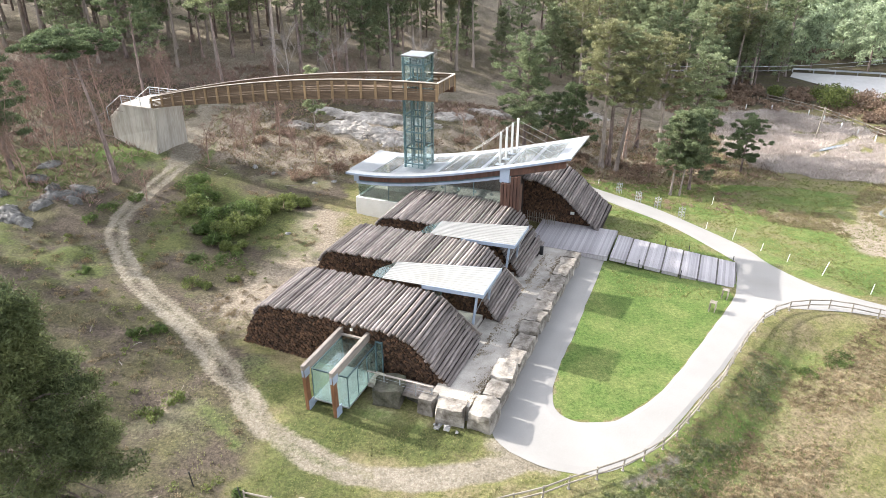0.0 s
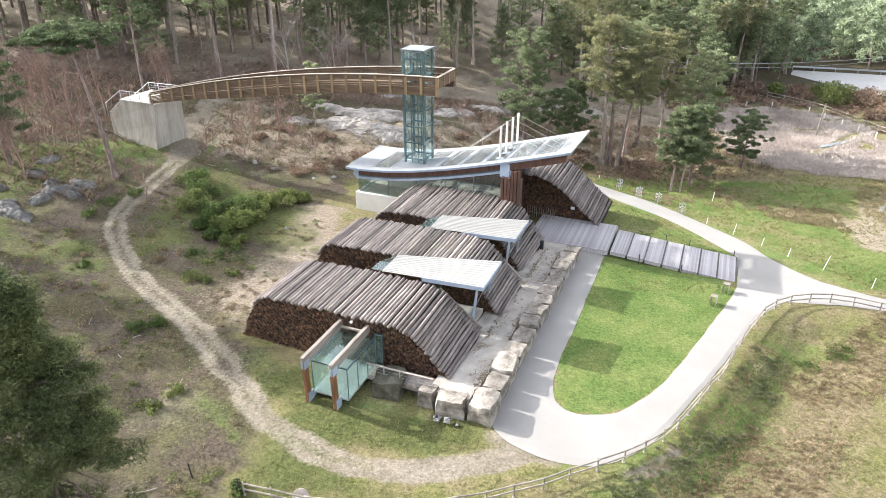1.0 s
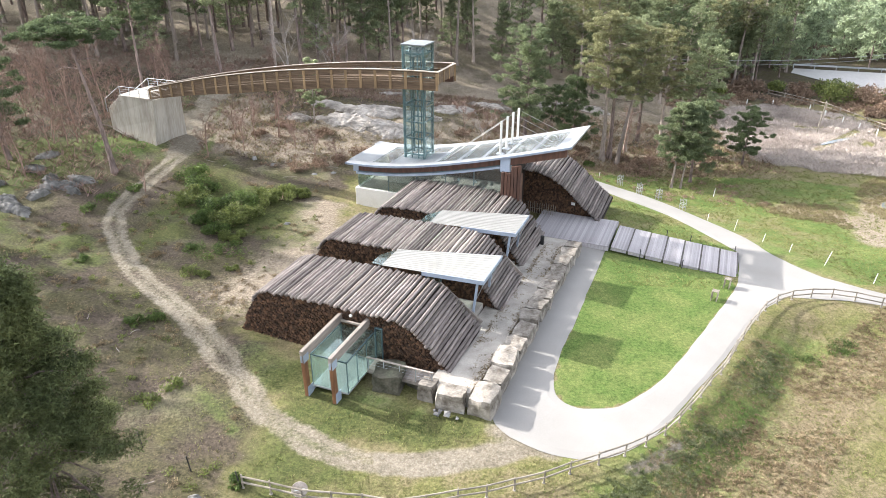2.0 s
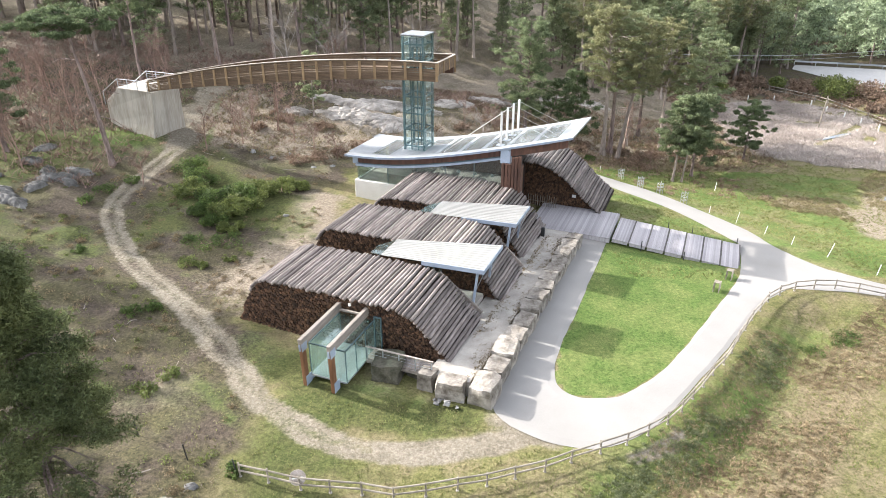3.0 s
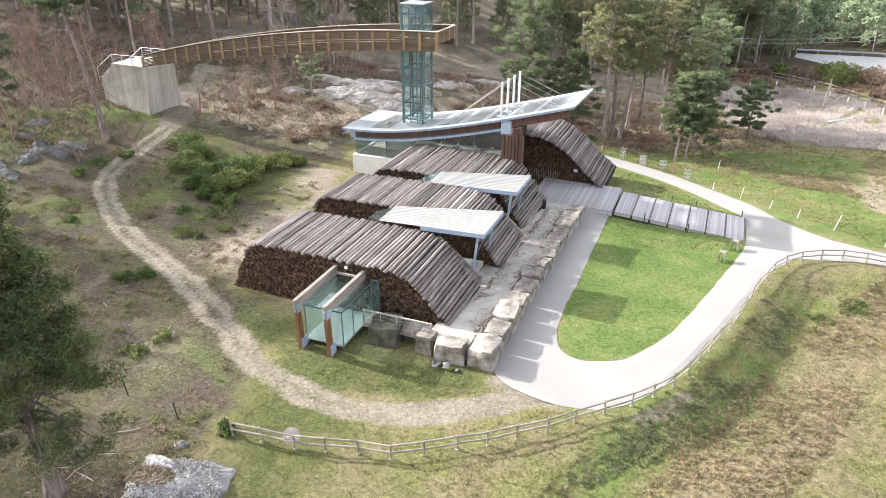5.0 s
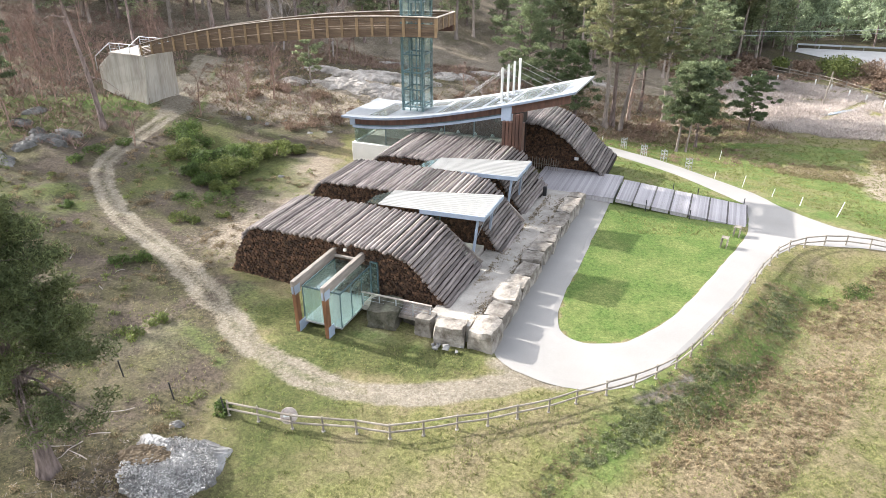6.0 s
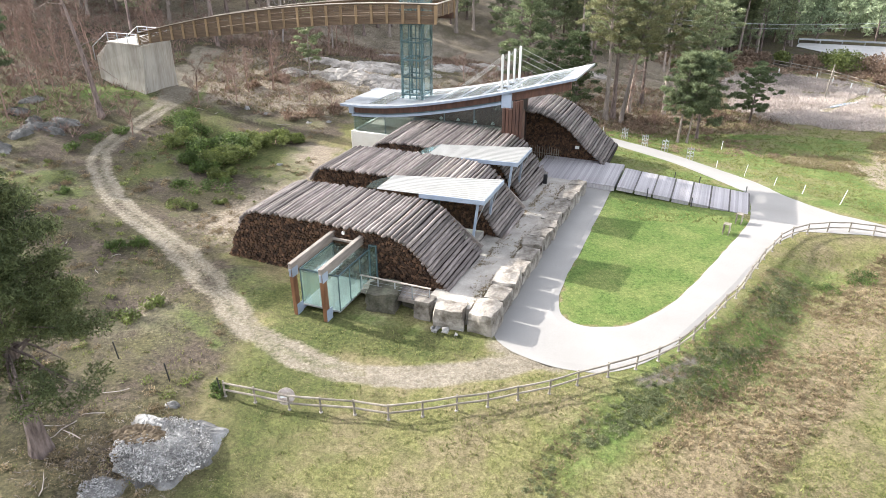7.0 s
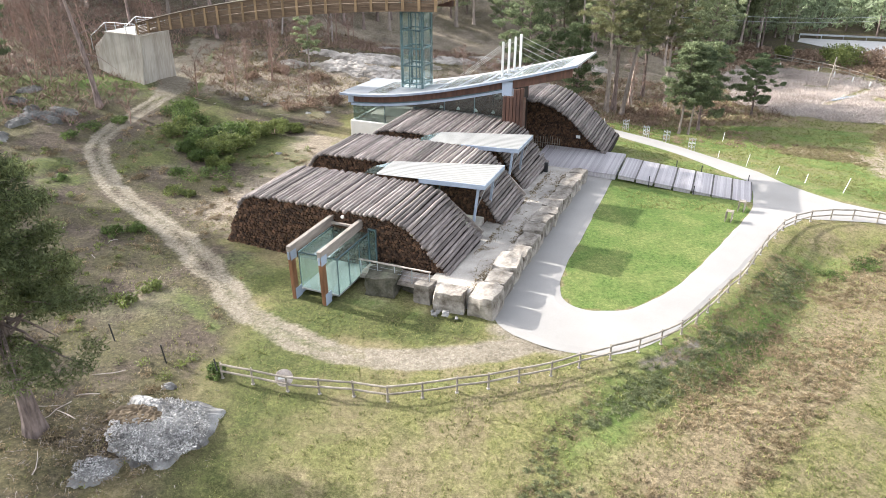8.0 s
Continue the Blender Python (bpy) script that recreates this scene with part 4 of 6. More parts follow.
    # furniture seen dimly inside
    part("counter", Build().box(-17.6, -14.9, 27.2, 27.9, 1.9, 2.85, 0.03), RENDER_WHITE, t)
    for k in range(4):
        u = -11.0 + 1.7 * k
        part("pendant_lamp", Build().tube([(u, 25.8, 3.95), (u, 25.8, 3.8), (u, 25.8, 3.7)], [0.05, 0.16, 0.19], 12), STEEL_WHITE, t)
        part("lamp_cord", Build().tube([(u, 25.8, roof_z(u, 25.8) - 0.25), (u, 25.8, 3.96)], 0.012, 5), BLACK, t)
    # masts with stays
    for k in range(4):
        v = 25.4 + 1.87 * k
        mast = part("mast", Build().tube([(-5.05, v, roof_z(-5, v) - 0.03), (-5.05, v, roof_z(-5, v) + 3.1)], 0.11, 10), STEEL_WHITE, t, "white steel mast")
        part("base_plate", Build().box(-5.4, -4.7, v - 0.3, v + 0.3, roof_z(-5, v) + 0.0, roof_z(-5, v) + 0.05, 0.01), GALV, mast)
        for du in (-5.6, 4.4):
            u = -5.05 + du
            part("stay_cable", Build().tube([(-5.05, v, roof_z(-5, v) + 2.95), (u, v, roof_z(u, v) + 0.02)], 0.011, 5), STEEL_WHITE, mast)


make_hall()


# ---- lift tower ----
def make_lift():
    z0, z1 = 5.15, 16.05
    u0, u1, v0, v1 = -15.3, -13.0, 26.2, 28.6
    t = thing("lift_tower", at(0, 0), "tall glass lift tower with a dark green steel frame", "lift tower")
    for u in (u0 + 0.14, u1 - 0.14):
        for v in (v0 + 0.14, v1 - 0.14):
            part("corner_post", Build().box(u - 0.09, u + 0.09, v - 0.09, v + 0.09, z0, z1 - 0.1), STEEL_DARK, t)
    z = z0 + 0.35
    while z < z1:
        b = Build()
        b.box(u0 + 0.23, u1 - 0.23, v0 + 0.08, v0 + 0.2, z, z + 0.14).box(u0 + 0.23, u1 - 0.23, v1 - 0.2, v1 - 0.08, z, z + 0.14)
        b.box(u0 + 0.08, u0 + 0.2, v0 + 0.23, v1 - 0.23, z, z + 0.14).box(u1 - 0.2, u1 - 0.08, v0 + 0.23, v1 - 0.23, z, z + 0.14)
        part("ring_beam", b, STEEL_DARK, t)
        z += 1.62
    for u in (u0 + 0.75, u0 + 1.1, u1 - 0.75):
        part("guide_rail", Build().box(u - 0.04, u + 0.04, v1 - 0.45, v1 - 0.37, z0, z1 - 0.2), STEEL_DARK, t)
    for u in (u0 + 0.8, u1 - 0.8):
        part("guide_rail", Build().box(u - 0.05, u + 0.05, v0 + 0.24, v0 + 0.32, z0, z1 - 0.2), STEEL_DARK, t)
    n = 7
    h = (z1 - z0) / n
    for k in range(n):
        a, c = z0 + k * h + 0.012, z0 + (k + 1) * h - 0.012
        for b in (Build().box(u0, u1, v0, v0 + 0.025, a, c), Build().box(u0, u1, v1 - 0.025, v1, a, c), Build().box(u0, u0 + 0.025, v0 + 0.03, v1 - 0.03, a, c), Build().box(u1 - 0.025, u1, v0 + 0.03, v1 - 0.03, a, c)):
            p = part("glass_pane", b, GLASS, t)
            p.visible_shadow = False
    cap = part("cap", Build().box(u0 - 0.05, u1 + 0.05, v0 - 0.05, v1 + 0.05, z1, z1 + 0.12, 0.03), CAP_PALE, t, "pale flat cap")
    part("machine", Build().box(u0 + 0.5, u1 - 0.5, v0 + 0.5, v1 - 0.5, z1 - 1.1, z1 - 0.45, 0.05).box(u0 + 0.3, u1 - 0.3, v0 + 0.9, v0 + 1.2, z1 - 0.45, z1 - 0.3), GALV, t, "grey lift machine")


make_lift()


# ---- the wooden footbridge ----
def bridge_z(u):
    """Top of the near parapet."""
    s = (u + 46.0) / 34.6
    return 9.5 + 4.45 * (1 - (1 - s) ** 1.95)


def bridge_v(u, far):
    s = min(max((u + 46.0) / 34.6, 0), 1)
    return 25.5 + (1.55 + 2.85 * s ** 1.2 if far else 0.0) - 0.25 * math.sin(math.pi * s)


def make_bridge():
    t = thing("footbridge", at(0, 0), "arched brown wooden footbridge from the abutment to the lift", "footbridge")
    n = 22
    us = [-46.0 + 34.6 * k / n for k in range(n + 1)]

    def depth(u):
        return 1.25 + 0.75 * min(1.0, (u + 46) / 12.0) - 0.28 * max(0, (u + 30) / 18.7)
    for far in (False, True):
        rows = 9
        for k in range(rows):
            f0, f1 = (k + 0.05) / rows, (k + (0.90 if k != 2 else 0.35)) / rows
            b = Build()
            b.loft([[(u, bridge_v(u, far), bridge_z(u) - depth(u) * f0), (u, bridge_v(u, far) + 0.03, bridge_z(u) - depth(u) * f0), (u, bridge_v(u, far) + 0.03, bridge_z(u) - depth(u) * f1), (u, bridge_v(u, far), bridge_z(u) - depth(u) * f1)][::-1] for u in us])
            part("side_board", b, BOARD, t)
        for u in us:
            v, z, d = bridge_v(u, far), bridge_z(u), depth(u)
            s = -0.06 if not far else 0.045
            part("batten", Build().box(u - 0.13, u + 0.13, v + s, v + s + 0.05, z - d + 0.04, z - 0.1), BATTEN, t)
        cap, gird = Build(), Build()
        cap.loft([[(u, bridge_v(u, far) - 0.10, bridge_z(u)), (u, bridge_v(u, far) + 0.13, bridge_z(u)), (u, bridge_v(u, far) + 0.13, bridge_z(u) + 0.07), (u, bridge_v(u, far) - 0.10, bridge_z(u) + 0.07)][::-1] for u in us])
        part("handrail", cap, RAIL_CAP, t, "pale greyed timber handrail")
        i = 0.12 if not far else -0.3
        gird.loft([[(u, bridge_v(u, far) + i, bridge_z(u) - depth(u) + 0.02), (u, bridge_v(u, far) + i + 0.18, bridge_z(u) - depth(u) + 0.02), (u, bridge_v(u, far) + i + 0.18, bridge_z(u) - 1.2), (u, bridge_v(u, far) + i, bridge_z(u) - 1.2)][::-1] for u in us])
        part("girder", gird, TIMBER_RED, t)
    for k in range(150):
        u = -46.0 + 34.5 * k / 150
        if -15.5 < u < -12.8:
            spans = ((bridge_v(u, False) + 0.05, 26.1), (28.7, bridge_v(u, True)))
        else:
            spans = ((bridge_v(u, False) + 0.05, bridge_v(u, True)),)
        for v0, v1 in spans:
            if v1 - v0 > 0.1:
                part("deck_board", Build().box(u, u + 0.21, v0, v1, bridge_z(u) - 1.18, bridge_z(u) - 1.13), BOARD, t)
    # end parapet with an open frame
    ue, z = us[-1], bridge_z(us[-1])
    part("handrail", Build().box(ue - 0.08, ue + 0.14, 25.4, 29.9, z, z + 0.07, 0.01), RAIL_CAP, t, "pale greyed timber handrail")
    for k in range(6):
        part("end_board", Build().box(ue + 0.03, ue + 0.07, 25.55, 29.75, z - 0.18 * (k + 1) + 0.02, z - 0.18 * k - 0.01), BOARD, t)
    for v in (25.55, 26.95, 28.35, 29.7):
        part("batten", Build().box(ue + 0.08, ue + 0.13, v - 0.08, v + 0.08, z - 1.15, z - 0.02), BATTEN, t)


make_bridge()


def make_pier():
    t = thing("bridge_abutment", at(-46.2, 25.3, 2.6), "battered pale concrete abutment with dark water stains", "abutment")
    b = Build()
    b.loft([[(-6.3, 0.0, 1.6), (0.0, -0.35, -0.4), (0.0, 5.0, -0.4), (-6.3, 5.0, 1.6)], [(-6.0, 0.0, 3.3), (0.25, 0.1, 3.3), (0.1, 4.85, 3.3), (-6.0, 4.85, 3.3)], [(-4.3, 0.0, 5.65), (0.35, 0.25, 5.5), (0.2, 4.75, 5.5), (-4.3, 4.75, 5.65)]])
    part("body", b, CONCRETE, t)
    part("coping", Build().loft([[(-4.35, -0.05, 5.66), (0.0, 0.15, 5.52), (0.0, 4.8, 5.52), (-4.35, 4.8, 5.66)], [(-4.35, -0.05, 5.78), (0.0, 0.15, 5.64), (0.0, 4.8, 5.64), (-4.35, 4.8, 5.78)]]), CONCRETE, t)
    for k in range(9):
        part("step", Build().box(-4.5 - 0.26 * (k + 1), -4.5 - 0.26 * k - 0.003, 0.5, 4.3, 1.6, 5.6 - 0.2 * k), CONCRETE, t)
    for v in (0.12, 4.6):
        for u in (-4.2, -2.8, -1.4, 0.0):
            part("baluster", Build().box(u - 0.03, u + 0.03, v - 0.03, v + 0.03, 5.6, 6.75), GALV, t)
        part("top_rail", Build().tube([(-6.7, v, 5.1), (-4.2, v, 6.75), (0.0, v, 6.75)], 0.035, 8), GALV, t)
        for z in (5.9, 6.18, 6.46):
            part("rail", Build().tube([(-4.2, v, z), (0.0, v, z)], 0.018, 6), GALV, t)
    for v in (0.12, 4.6):
        part("baluster", Build().box(-6.73, -6.67, v - 0.03, v + 0.03, 3.6, 5.1), GALV, t)


make_pier()


# ---- glass porch ----
def make_porch():
    zg = uv_ground(-6.5, -4.4)
    t = thing("glass_porch", at(0, 0), "glass porch hung between two weathered timber portal frames", "porch")
    for u, ztop in ((-7.74, 3.70), (-5.78, 3.70)):
        part("beam", Build().box(u - 0.13, u + 0.13, -4.75, 0.2, ztop - 0.58, ztop, 0.03), TIMBER_PALE, t, "greyed pale timber beam")
        part("post", Build().beam((u, -4.52, ztop - 0.58), (u, -4.42, zg - 0.12), 0.24, 0.42, up=(0, 1, 0)), TIMBER_POST, t, "orange-brown timber post")
        part("steel_plate", Build().box(u + 0.125, u + 0.15, -4.76, -4.2, ztop - 0.85, ztop - 0.3).box(u - 0.06, u + 0.06, -4.79, -4.755, ztop - 0.8, ztop - 0.35), STEEL_PALE, t, "pale steel fixing plate")
        part("steel_shoe", Build().box(u + 0.125, u + 0.15, -4.6, -4.0, zg - 0.02, zg + 0.72).box(u - 0.05, u + 0.05, -4.2, -3.9, zg + 0.1, zg + 0.3), STEEL_PALE, t, "pale steel shoe")
    part("cross_tie", Build().box(-7.6, -5.9, -0.35, -0.2, 3.25, 3.4, 0.02), TIMBER_PALE, t)
    zf = 0.70
    fl = Build().box(-7.75, -5.2, -3.9, -0.1, zf - 0.12, zf, 0.02)
    part("floor_slab", fl, PORCH_FLOOR, t, "pale floor slab")
    part("floor_beam", Build().box(-6.0, -5.8, -4.2, 0.1, zf - 0.34, zf - 0.13).box(-7.82, -7.62, -4.2, 0.1, zf - 0.34, zf - 0.13), STEEL_PALE, t)
    for k in range(3):
        a, c = -3.85 + k * 1.25, -3.85 + (k + 1) * 1.25 - 0.03
        for u in (-7.70, -5.2):
            part("glass_pane", Build().box(u - 0.012, u + 0.012, a, c, zf + 0.02, 2.93), GLASS_PORCH, t)
        part("glass_roof_pane", Build().box(-7.69, -5.22, a, c, 2.95, 2.975), GLASS_PORCH, t)
    for a, c in ((-7.69, -6.55), (-6.52, -5.22)):
        part("glass_pane", Build().box(a, c, -3.87, -3.846, zf + 0.02, 2.93), GLASS_PORCH, t)
    ed = Build()
    for u, v in ((-7.70, -3.86), (-5.2, -3.86), (-5.2, -2.6), (-5.2, -1.35), (-5.2, -0.12), (-7.70, -0.12)):
        ed.box(u - 0.025, u + 0.025, v - 0.025, v + 0.025, zf, 2.99)
    ed.box(-5.23, -5.17, -3.86, -0.1, 2.91, 2.99).box(-7.73, -7.67, -3.86, -0.1, 2.91, 2.99).box(-7.70, -5.2, -3.89, -3.83, 2.91, 2.99)
    part("glazing_frame", ed, STEEL_DARK, t, "thin dark glazing frame")
    part("glass_door", Build().box(-5.19, -4.72, -0.16, -0.13, 0.98, 3.2), GLASS_PORCH, t)
    part("door_frame", Build().box(-4.72, -4.66, -0.2, -0.08, 0.9, 3.25).box(-5.2, -5.14, -0.2, -0.08, 0.9, 3.25).box(-5.2, -4.66, -0.2, -0.08, 3.2, 3.27), STEEL_DARK, t)
    part("footing", Build().loft([[(-5.9, -3.2, -0.3), (-4.75, -3.2, -0.3), (-4.75, -0.5, -0.3), (-5.9, -0.5, -0.3)], [(-5.9, -3.1, 0.2), (-4.9, -2.9, 0.2), (-4.85, -0.5, 0.2), (-5.9, -0.5, 0.2)]]), STEEL_PALE, t, "pale steel footing")
    lamp = part("wall_lamp", Build().box(-6.98, -6.82, -0.22, -0.05, 3.66, 3.84, 0.02), STEEL_WHITE)
    lamp.matrix_basis = at(0, 0)
    tagged(lamp, "small white floodlight on the log wall", "lamp")


make_porch()


def make_walkway():
    t = thing("walkway", at(0, 0), "narrow timber walkway with a wire railing along the logs", "walkway")
    me = Build().box(0, 0.135, -1.55, -0.3, 0.98, 1.03, 0.008).mesh("board", TIMBER_PALE)
    for k in range(32):
        o = part("board", me, TIMBER_PALE, t)
        o.location = (-5.1 + k * 0.145, 0, 0)
    part("edge_beam", Build().box(-5.1, -0.4, -1.62, -1.5, 0.72, 0.97, 0.02).box(-5.1, -0.4, -0.45, -0.33, 0.72, 0.97, 0.02), TIMBER_PALE, t)
    for k in range(5):
        u = -5.0 + k * 1.1
        part("post", Build().box(u - 0.025, u + 0.025, -1.6, -1.55, 0.9, 1.9), GALV, t)
    part("handrail", Build().box(-5.1, -0.5, -1.64, -1.52, 1.9, 1.97, 0.01), TIMBER_PALE, t)
    for z in (1.2, 1.42, 1.64):
        part("wire", Build().tube([(-5.0, -1.57, z), (-0.6, -1.57, z)], 0.008, 5), GALV, t)


make_walkway()


# ---- fences, poles and small outdoor things ----
FENCE_LINE = [(-10.4, 26.5), (-8.9, 26.2), (-7.2, 25.8), (-5.7, 25.7), (-4.1, 25.6), (-2.5, 25.3), (-0.9, 25.6), (0.7, 26.0), (2.2, 26.3), (3.7, 26.8), (5.3, 27.3), (6.8, 28.0), (8.5, 28.7), (10.1, 29.4), (11.5, 30.2), (12.9, 31.2), (14.1, 32.4), (15.2, 33.7), (16.3, 35.0), (17.4, 36.4), (18.6, 37.7), (19.7, 39.2), (20.8, 40.8), (21.9, 42.3), (23.0, 43.8), (24.2, 45.2), (25.4, 46.6), (26.8, 47.7), (28.3, 48.4), (30.0, 48.7), (31.7, 48.7), (33.4, 48.3), (35.2, 47.6), (37.0, 46.8)]


def make_fence():
    rnd = random.Random(21)
    t = thing("fence", pose(0, 0, 0), "two-rail post fence of silvered wood along the path", "fence")
    tops = []
    for x, y in FENCE_LINE:
        z = gz(x, y)
        o = part("post", Build().tube([(0, 0, -0.2), (0, 0, 0.9), (0, 0, 0.93)], [0.055, 0.05, 0.035], 8), FENCE, t)
        o.matrix_basis = pose(x, y, z, rnd.uniform(-2.5, 2.5), rnd.uniform(-2.5, 2.5), rnd.uniform(0, 90))
        foot = part("footing", Build().tube([(0, 0, -0.1), (0, 0, 0.04), (0.01, 0, 0.07)], [0.11, 0.09, 0.05], 7), TERRACE, t)
        foot.matrix_basis = pose(x, y, z, 0, 0, rnd.uniform(0, 90))
        tops.append(Vector((x, y, z)))
    for a, c in zip(tops, tops[1:]):
        for h in (0.45, 0.86):
            d = Vector((rnd.uniform(-0.02, 0.02), -0.05, h + rnd.uniform(-0.02, 0.02)))
            part("rail", Build().tube([a + d, (a + c) / 2 + d + Vector((0, 0, -0.012)), c + d], 0.052, 6), FENCE, t)


make_fence()


def make_small_things():
    rnd = random.Random(5)
    # round sign leaning on the fence
    s = thing("round_sign", pose(-7.35, 26.0, gz(-7.3, 26.1) + 0.62, 68, 0, 10), "faded round sign plate fixed to the fence", "sign")
    part("plate", Build().tube([(0, 0, -0.015), (0, 0, 0.015)], 0.42, 24), SIGN_FACE, s)
    part("bar", Build().box(-0.26, 0.26, -0.05, 0.05, 0.016, 0.02), WHITE_PAINT, s)
    # white marker stakes beside the upper path
    for x, y, h, lean in ((19.9, 83.0, 0.7, 3), (32.65, 77.5, 1.05, 4), (28.4, 67.8, 0.75, 3), (30.0, 64.6, 1.25, 8), (31.5, 61.3, 0.85, 9), (32.7, 58.3, 0.85, 8), (34.4, 55.1, 1.4, 14), (36.85, 51.6, 1.0, 6)):
        o = part("marker_stake", Build().tube([(0, 0, -0.2), (0, 0, h), (0, 0, h + 0.03)], [0.032, 0.028, 0.016], 8), WHITE_PAINT)
        o.matrix_basis = pose(x, y, gz(x, y), 0, lean, 0)
        tagged(o, "white wooden marker stake leaning in the meadow", "stake", "marker stakes")
    # sapling guards
    g = None
    for x, y in ((21.8, 79.9), (23.25, 76.35), (25.0, 74.4), (26.65, 70.9)):
        if g is None:
            g = thing("sapling_guard", pose(x, y, gz(x, y)), "pale galvanised guard round a sapling", "tree guard", "sapling guards")
            for k in range(4):
                a = k * math.pi / 2
                part("post", Build().box(0.33 * math.cos(a) - 0.025, 0.33 * math.cos(a) + 0.025, 0.33 * math.sin(a) - 0.025, 0.33 * math.sin(a) + 0.025, -0.1, 1.35), GALV, g)
            for z in (0.4, 0.8, 1.2):
                b = Build()
                pts = [(0.35 * math.cos(k * math.pi / 2), 0.35 * math.sin(k * math.pi / 2), z) for k in range(5)]
                for p, q in zip(pts, pts[1:]):
                    b.beam(p, q, 0.02, 0.05)
                part("slat_ring", b, GALV, g)
            part("sapling", Build().tube([(0, 0, 0), (0.03, 0.02, 1.0), (0.0, 0.05, 1.9)], [0.025, 0.018, 0.006], 5), TWIG, g)
        else:
            copy_thing(g, pose(x, y, gz(x, y), 0, 0, rnd.uniform(0, 90)))
    # bench-like stands by the ramp end
    for k, (x, y) in enumerate(((21.9, 48.2), (23.75, 50.4))):
        b_ = thing("litter_stand", pose(x, y, gz(x, y), 0, 0, 60), "pale slatted wooden litter stand with a dark post" if k else "small pale wooden litter stand on the lawn", "litter bin")
        for a in (-0.38, 0.38):
            part("leg", Build().box(a - 0.04, a + 0.04, -0.3, -0.22, -0.05, 1.0), FENCE, b_)
            part("leg", Build().box(a - 0.04, a + 0.04, 0.22, 0.3, -0.05, 1.0), FENCE, b_)
        for z in (0.25, 0.5, 0.75, 0.98):
            part("slat", Build().box(-0.44, 0.44, -0.32, -0.285, z - 0.06, z + 0.06).box(-0.44, 0.44, 0.285, 0.32, z - 0.06, z + 0.06), FENCE, b_)
        part("bin_lid", Build().box(-0.3, 0.3, -0.28, 0.28, 1.0, 1.05, 0.02), FENCE, b_)
        b_.scale = (0.8, 0.8, 0.8)
    post = part("ash_post", Build().box(-0.16, 0.16, -0.12, 0.12, 0, 0.85, 0.03), BLACK)
    post.matrix_basis = at(0.1, 22.6, terrace_z(22.6))
    tagged(post, "short dark ash post at the deck edge", "post")
    # thin dark stakes of a wire fence on the west slope
    w = thing("wire_fence", pose(0, 0, 0), "sagging wire fence on thin dark stakes", "fence")
    pts = []
    for x, y in ((-10.6, 26.6), (-13.4, 27.5), (-16.6, 29.2)):
        z = gz(x, y)
        part("stake", Build().tube([(x, y, z - 0.1), (x - 0.1, y, z + 1.05)], 0.035, 6), BLACK, w)
        pts.append(Vector((x - 0.08, y, z + 0.85)))
    for a, c in zip(pts, pts[1:]):
        part("wire", Build().tube([a, (a + c) / 2 - Vector((0, 0, 0.07)), c], 0.004, 4), BLACK, w)
    # pole fence beyond the pond
    f = thing("pond_fence", pose(0, 0, 0), "pale wooden fence beyond the reed bed", "fence")
    line = [(66, 139.5), (70, 133.5), (72.3, 128.4), (73.2, 120.5), (73.6, 113.4), (74.5, 104), (75.5, 95)]
    pp = [Vector((x, y, gz(x, y))) for x, y in line]
    for a, c in zip(pp, pp[1:]):
        for s in (0.0, 0.5):
            q = a.lerp(c, s)
            part("post", Build().tube([q, q + Vector((0, 0, 1.4))], 0.09, 6), FENCE, f)
        for h in (0.6, 1.2):
            part("rail", Build().tube([a + Vector((0, 0, h)), c + Vector((0, 0, h))], 0.07, 5), FENCE, f)
    for x, y in ((69.0, 128.0), (69.6, 123.5), (70.2, 118.5), (70.6, 114.0), (71.0, 109.5), (63.5, 131.5), (58.5, 131.5)):
        o = part("white_post", Build().tube([(0, 0, -0.2), (0, 0, 1.05), (0, 0, 1.1)], [0.11, 0.11, 0.06], 7), WHITE_PAINT)
        o.matrix_basis = pose(x, y, gz(x, y), 0, 2, 0)
        tagged(o, "short white post at the reed bed's edge", "post", "white posts by the pond")
    leaning = part("cable_pole", Build().tube([(0, 0, -0.3), (0.7, 0.5, 5.4)], [0.13, 0.09], 8), FENCE)
    leaning.matrix_basis = pose(62.2, 111.5, gz(62.2, 111.5))
    tagged(leaning, "leaning grey wooden pole standing in the reeds", "pole")
    rail = thing("guard_rail", pose(0, 0, 0), "grey steel guard rail along the far road", "guard rail")
    edge = [Vector((x, y, gz(x, y) + 0.15)) for x, y in ((84, 167.5), (93, 165), (102, 162), (113, 157.5), (125, 152.5), (142, 146.5))]
    for a, c in zip(edge, edge[1:]):
        part("beam", Build().beam(a + Vector((0, 0, 0.75)), c + Vector((0, 0, 0.75)), 0.1, 0.4), GALV, rail)
        for s in (0.0, 0.5):
            q = a.lerp(c, s)
            part("post", Build().box(q.x - 0.07, q.x + 0.07, q.y - 0.07, q.y + 0.07, q.z - 0.3, q.z + 0.7), GALV, rail)
    # overhead line through the trees
    cab = thing("overhead_line", pose(0, 0, 0), "two thin power cables sagging between pines", "cable")
    for h in (0.0, 0.7):
        a, c = Vector((26, 104, 7.0 + h)), Vector((96, 140, 1.5 + h))
        part("cable", Build().tube([a.lerp(c, s / 10) - Vector((0, 0, 3.0 * 4 * (s / 10) * (1 - s / 10) * 0.4)) for s in range(11)], 0.022, 4), GALV, cab)


make_small_things()


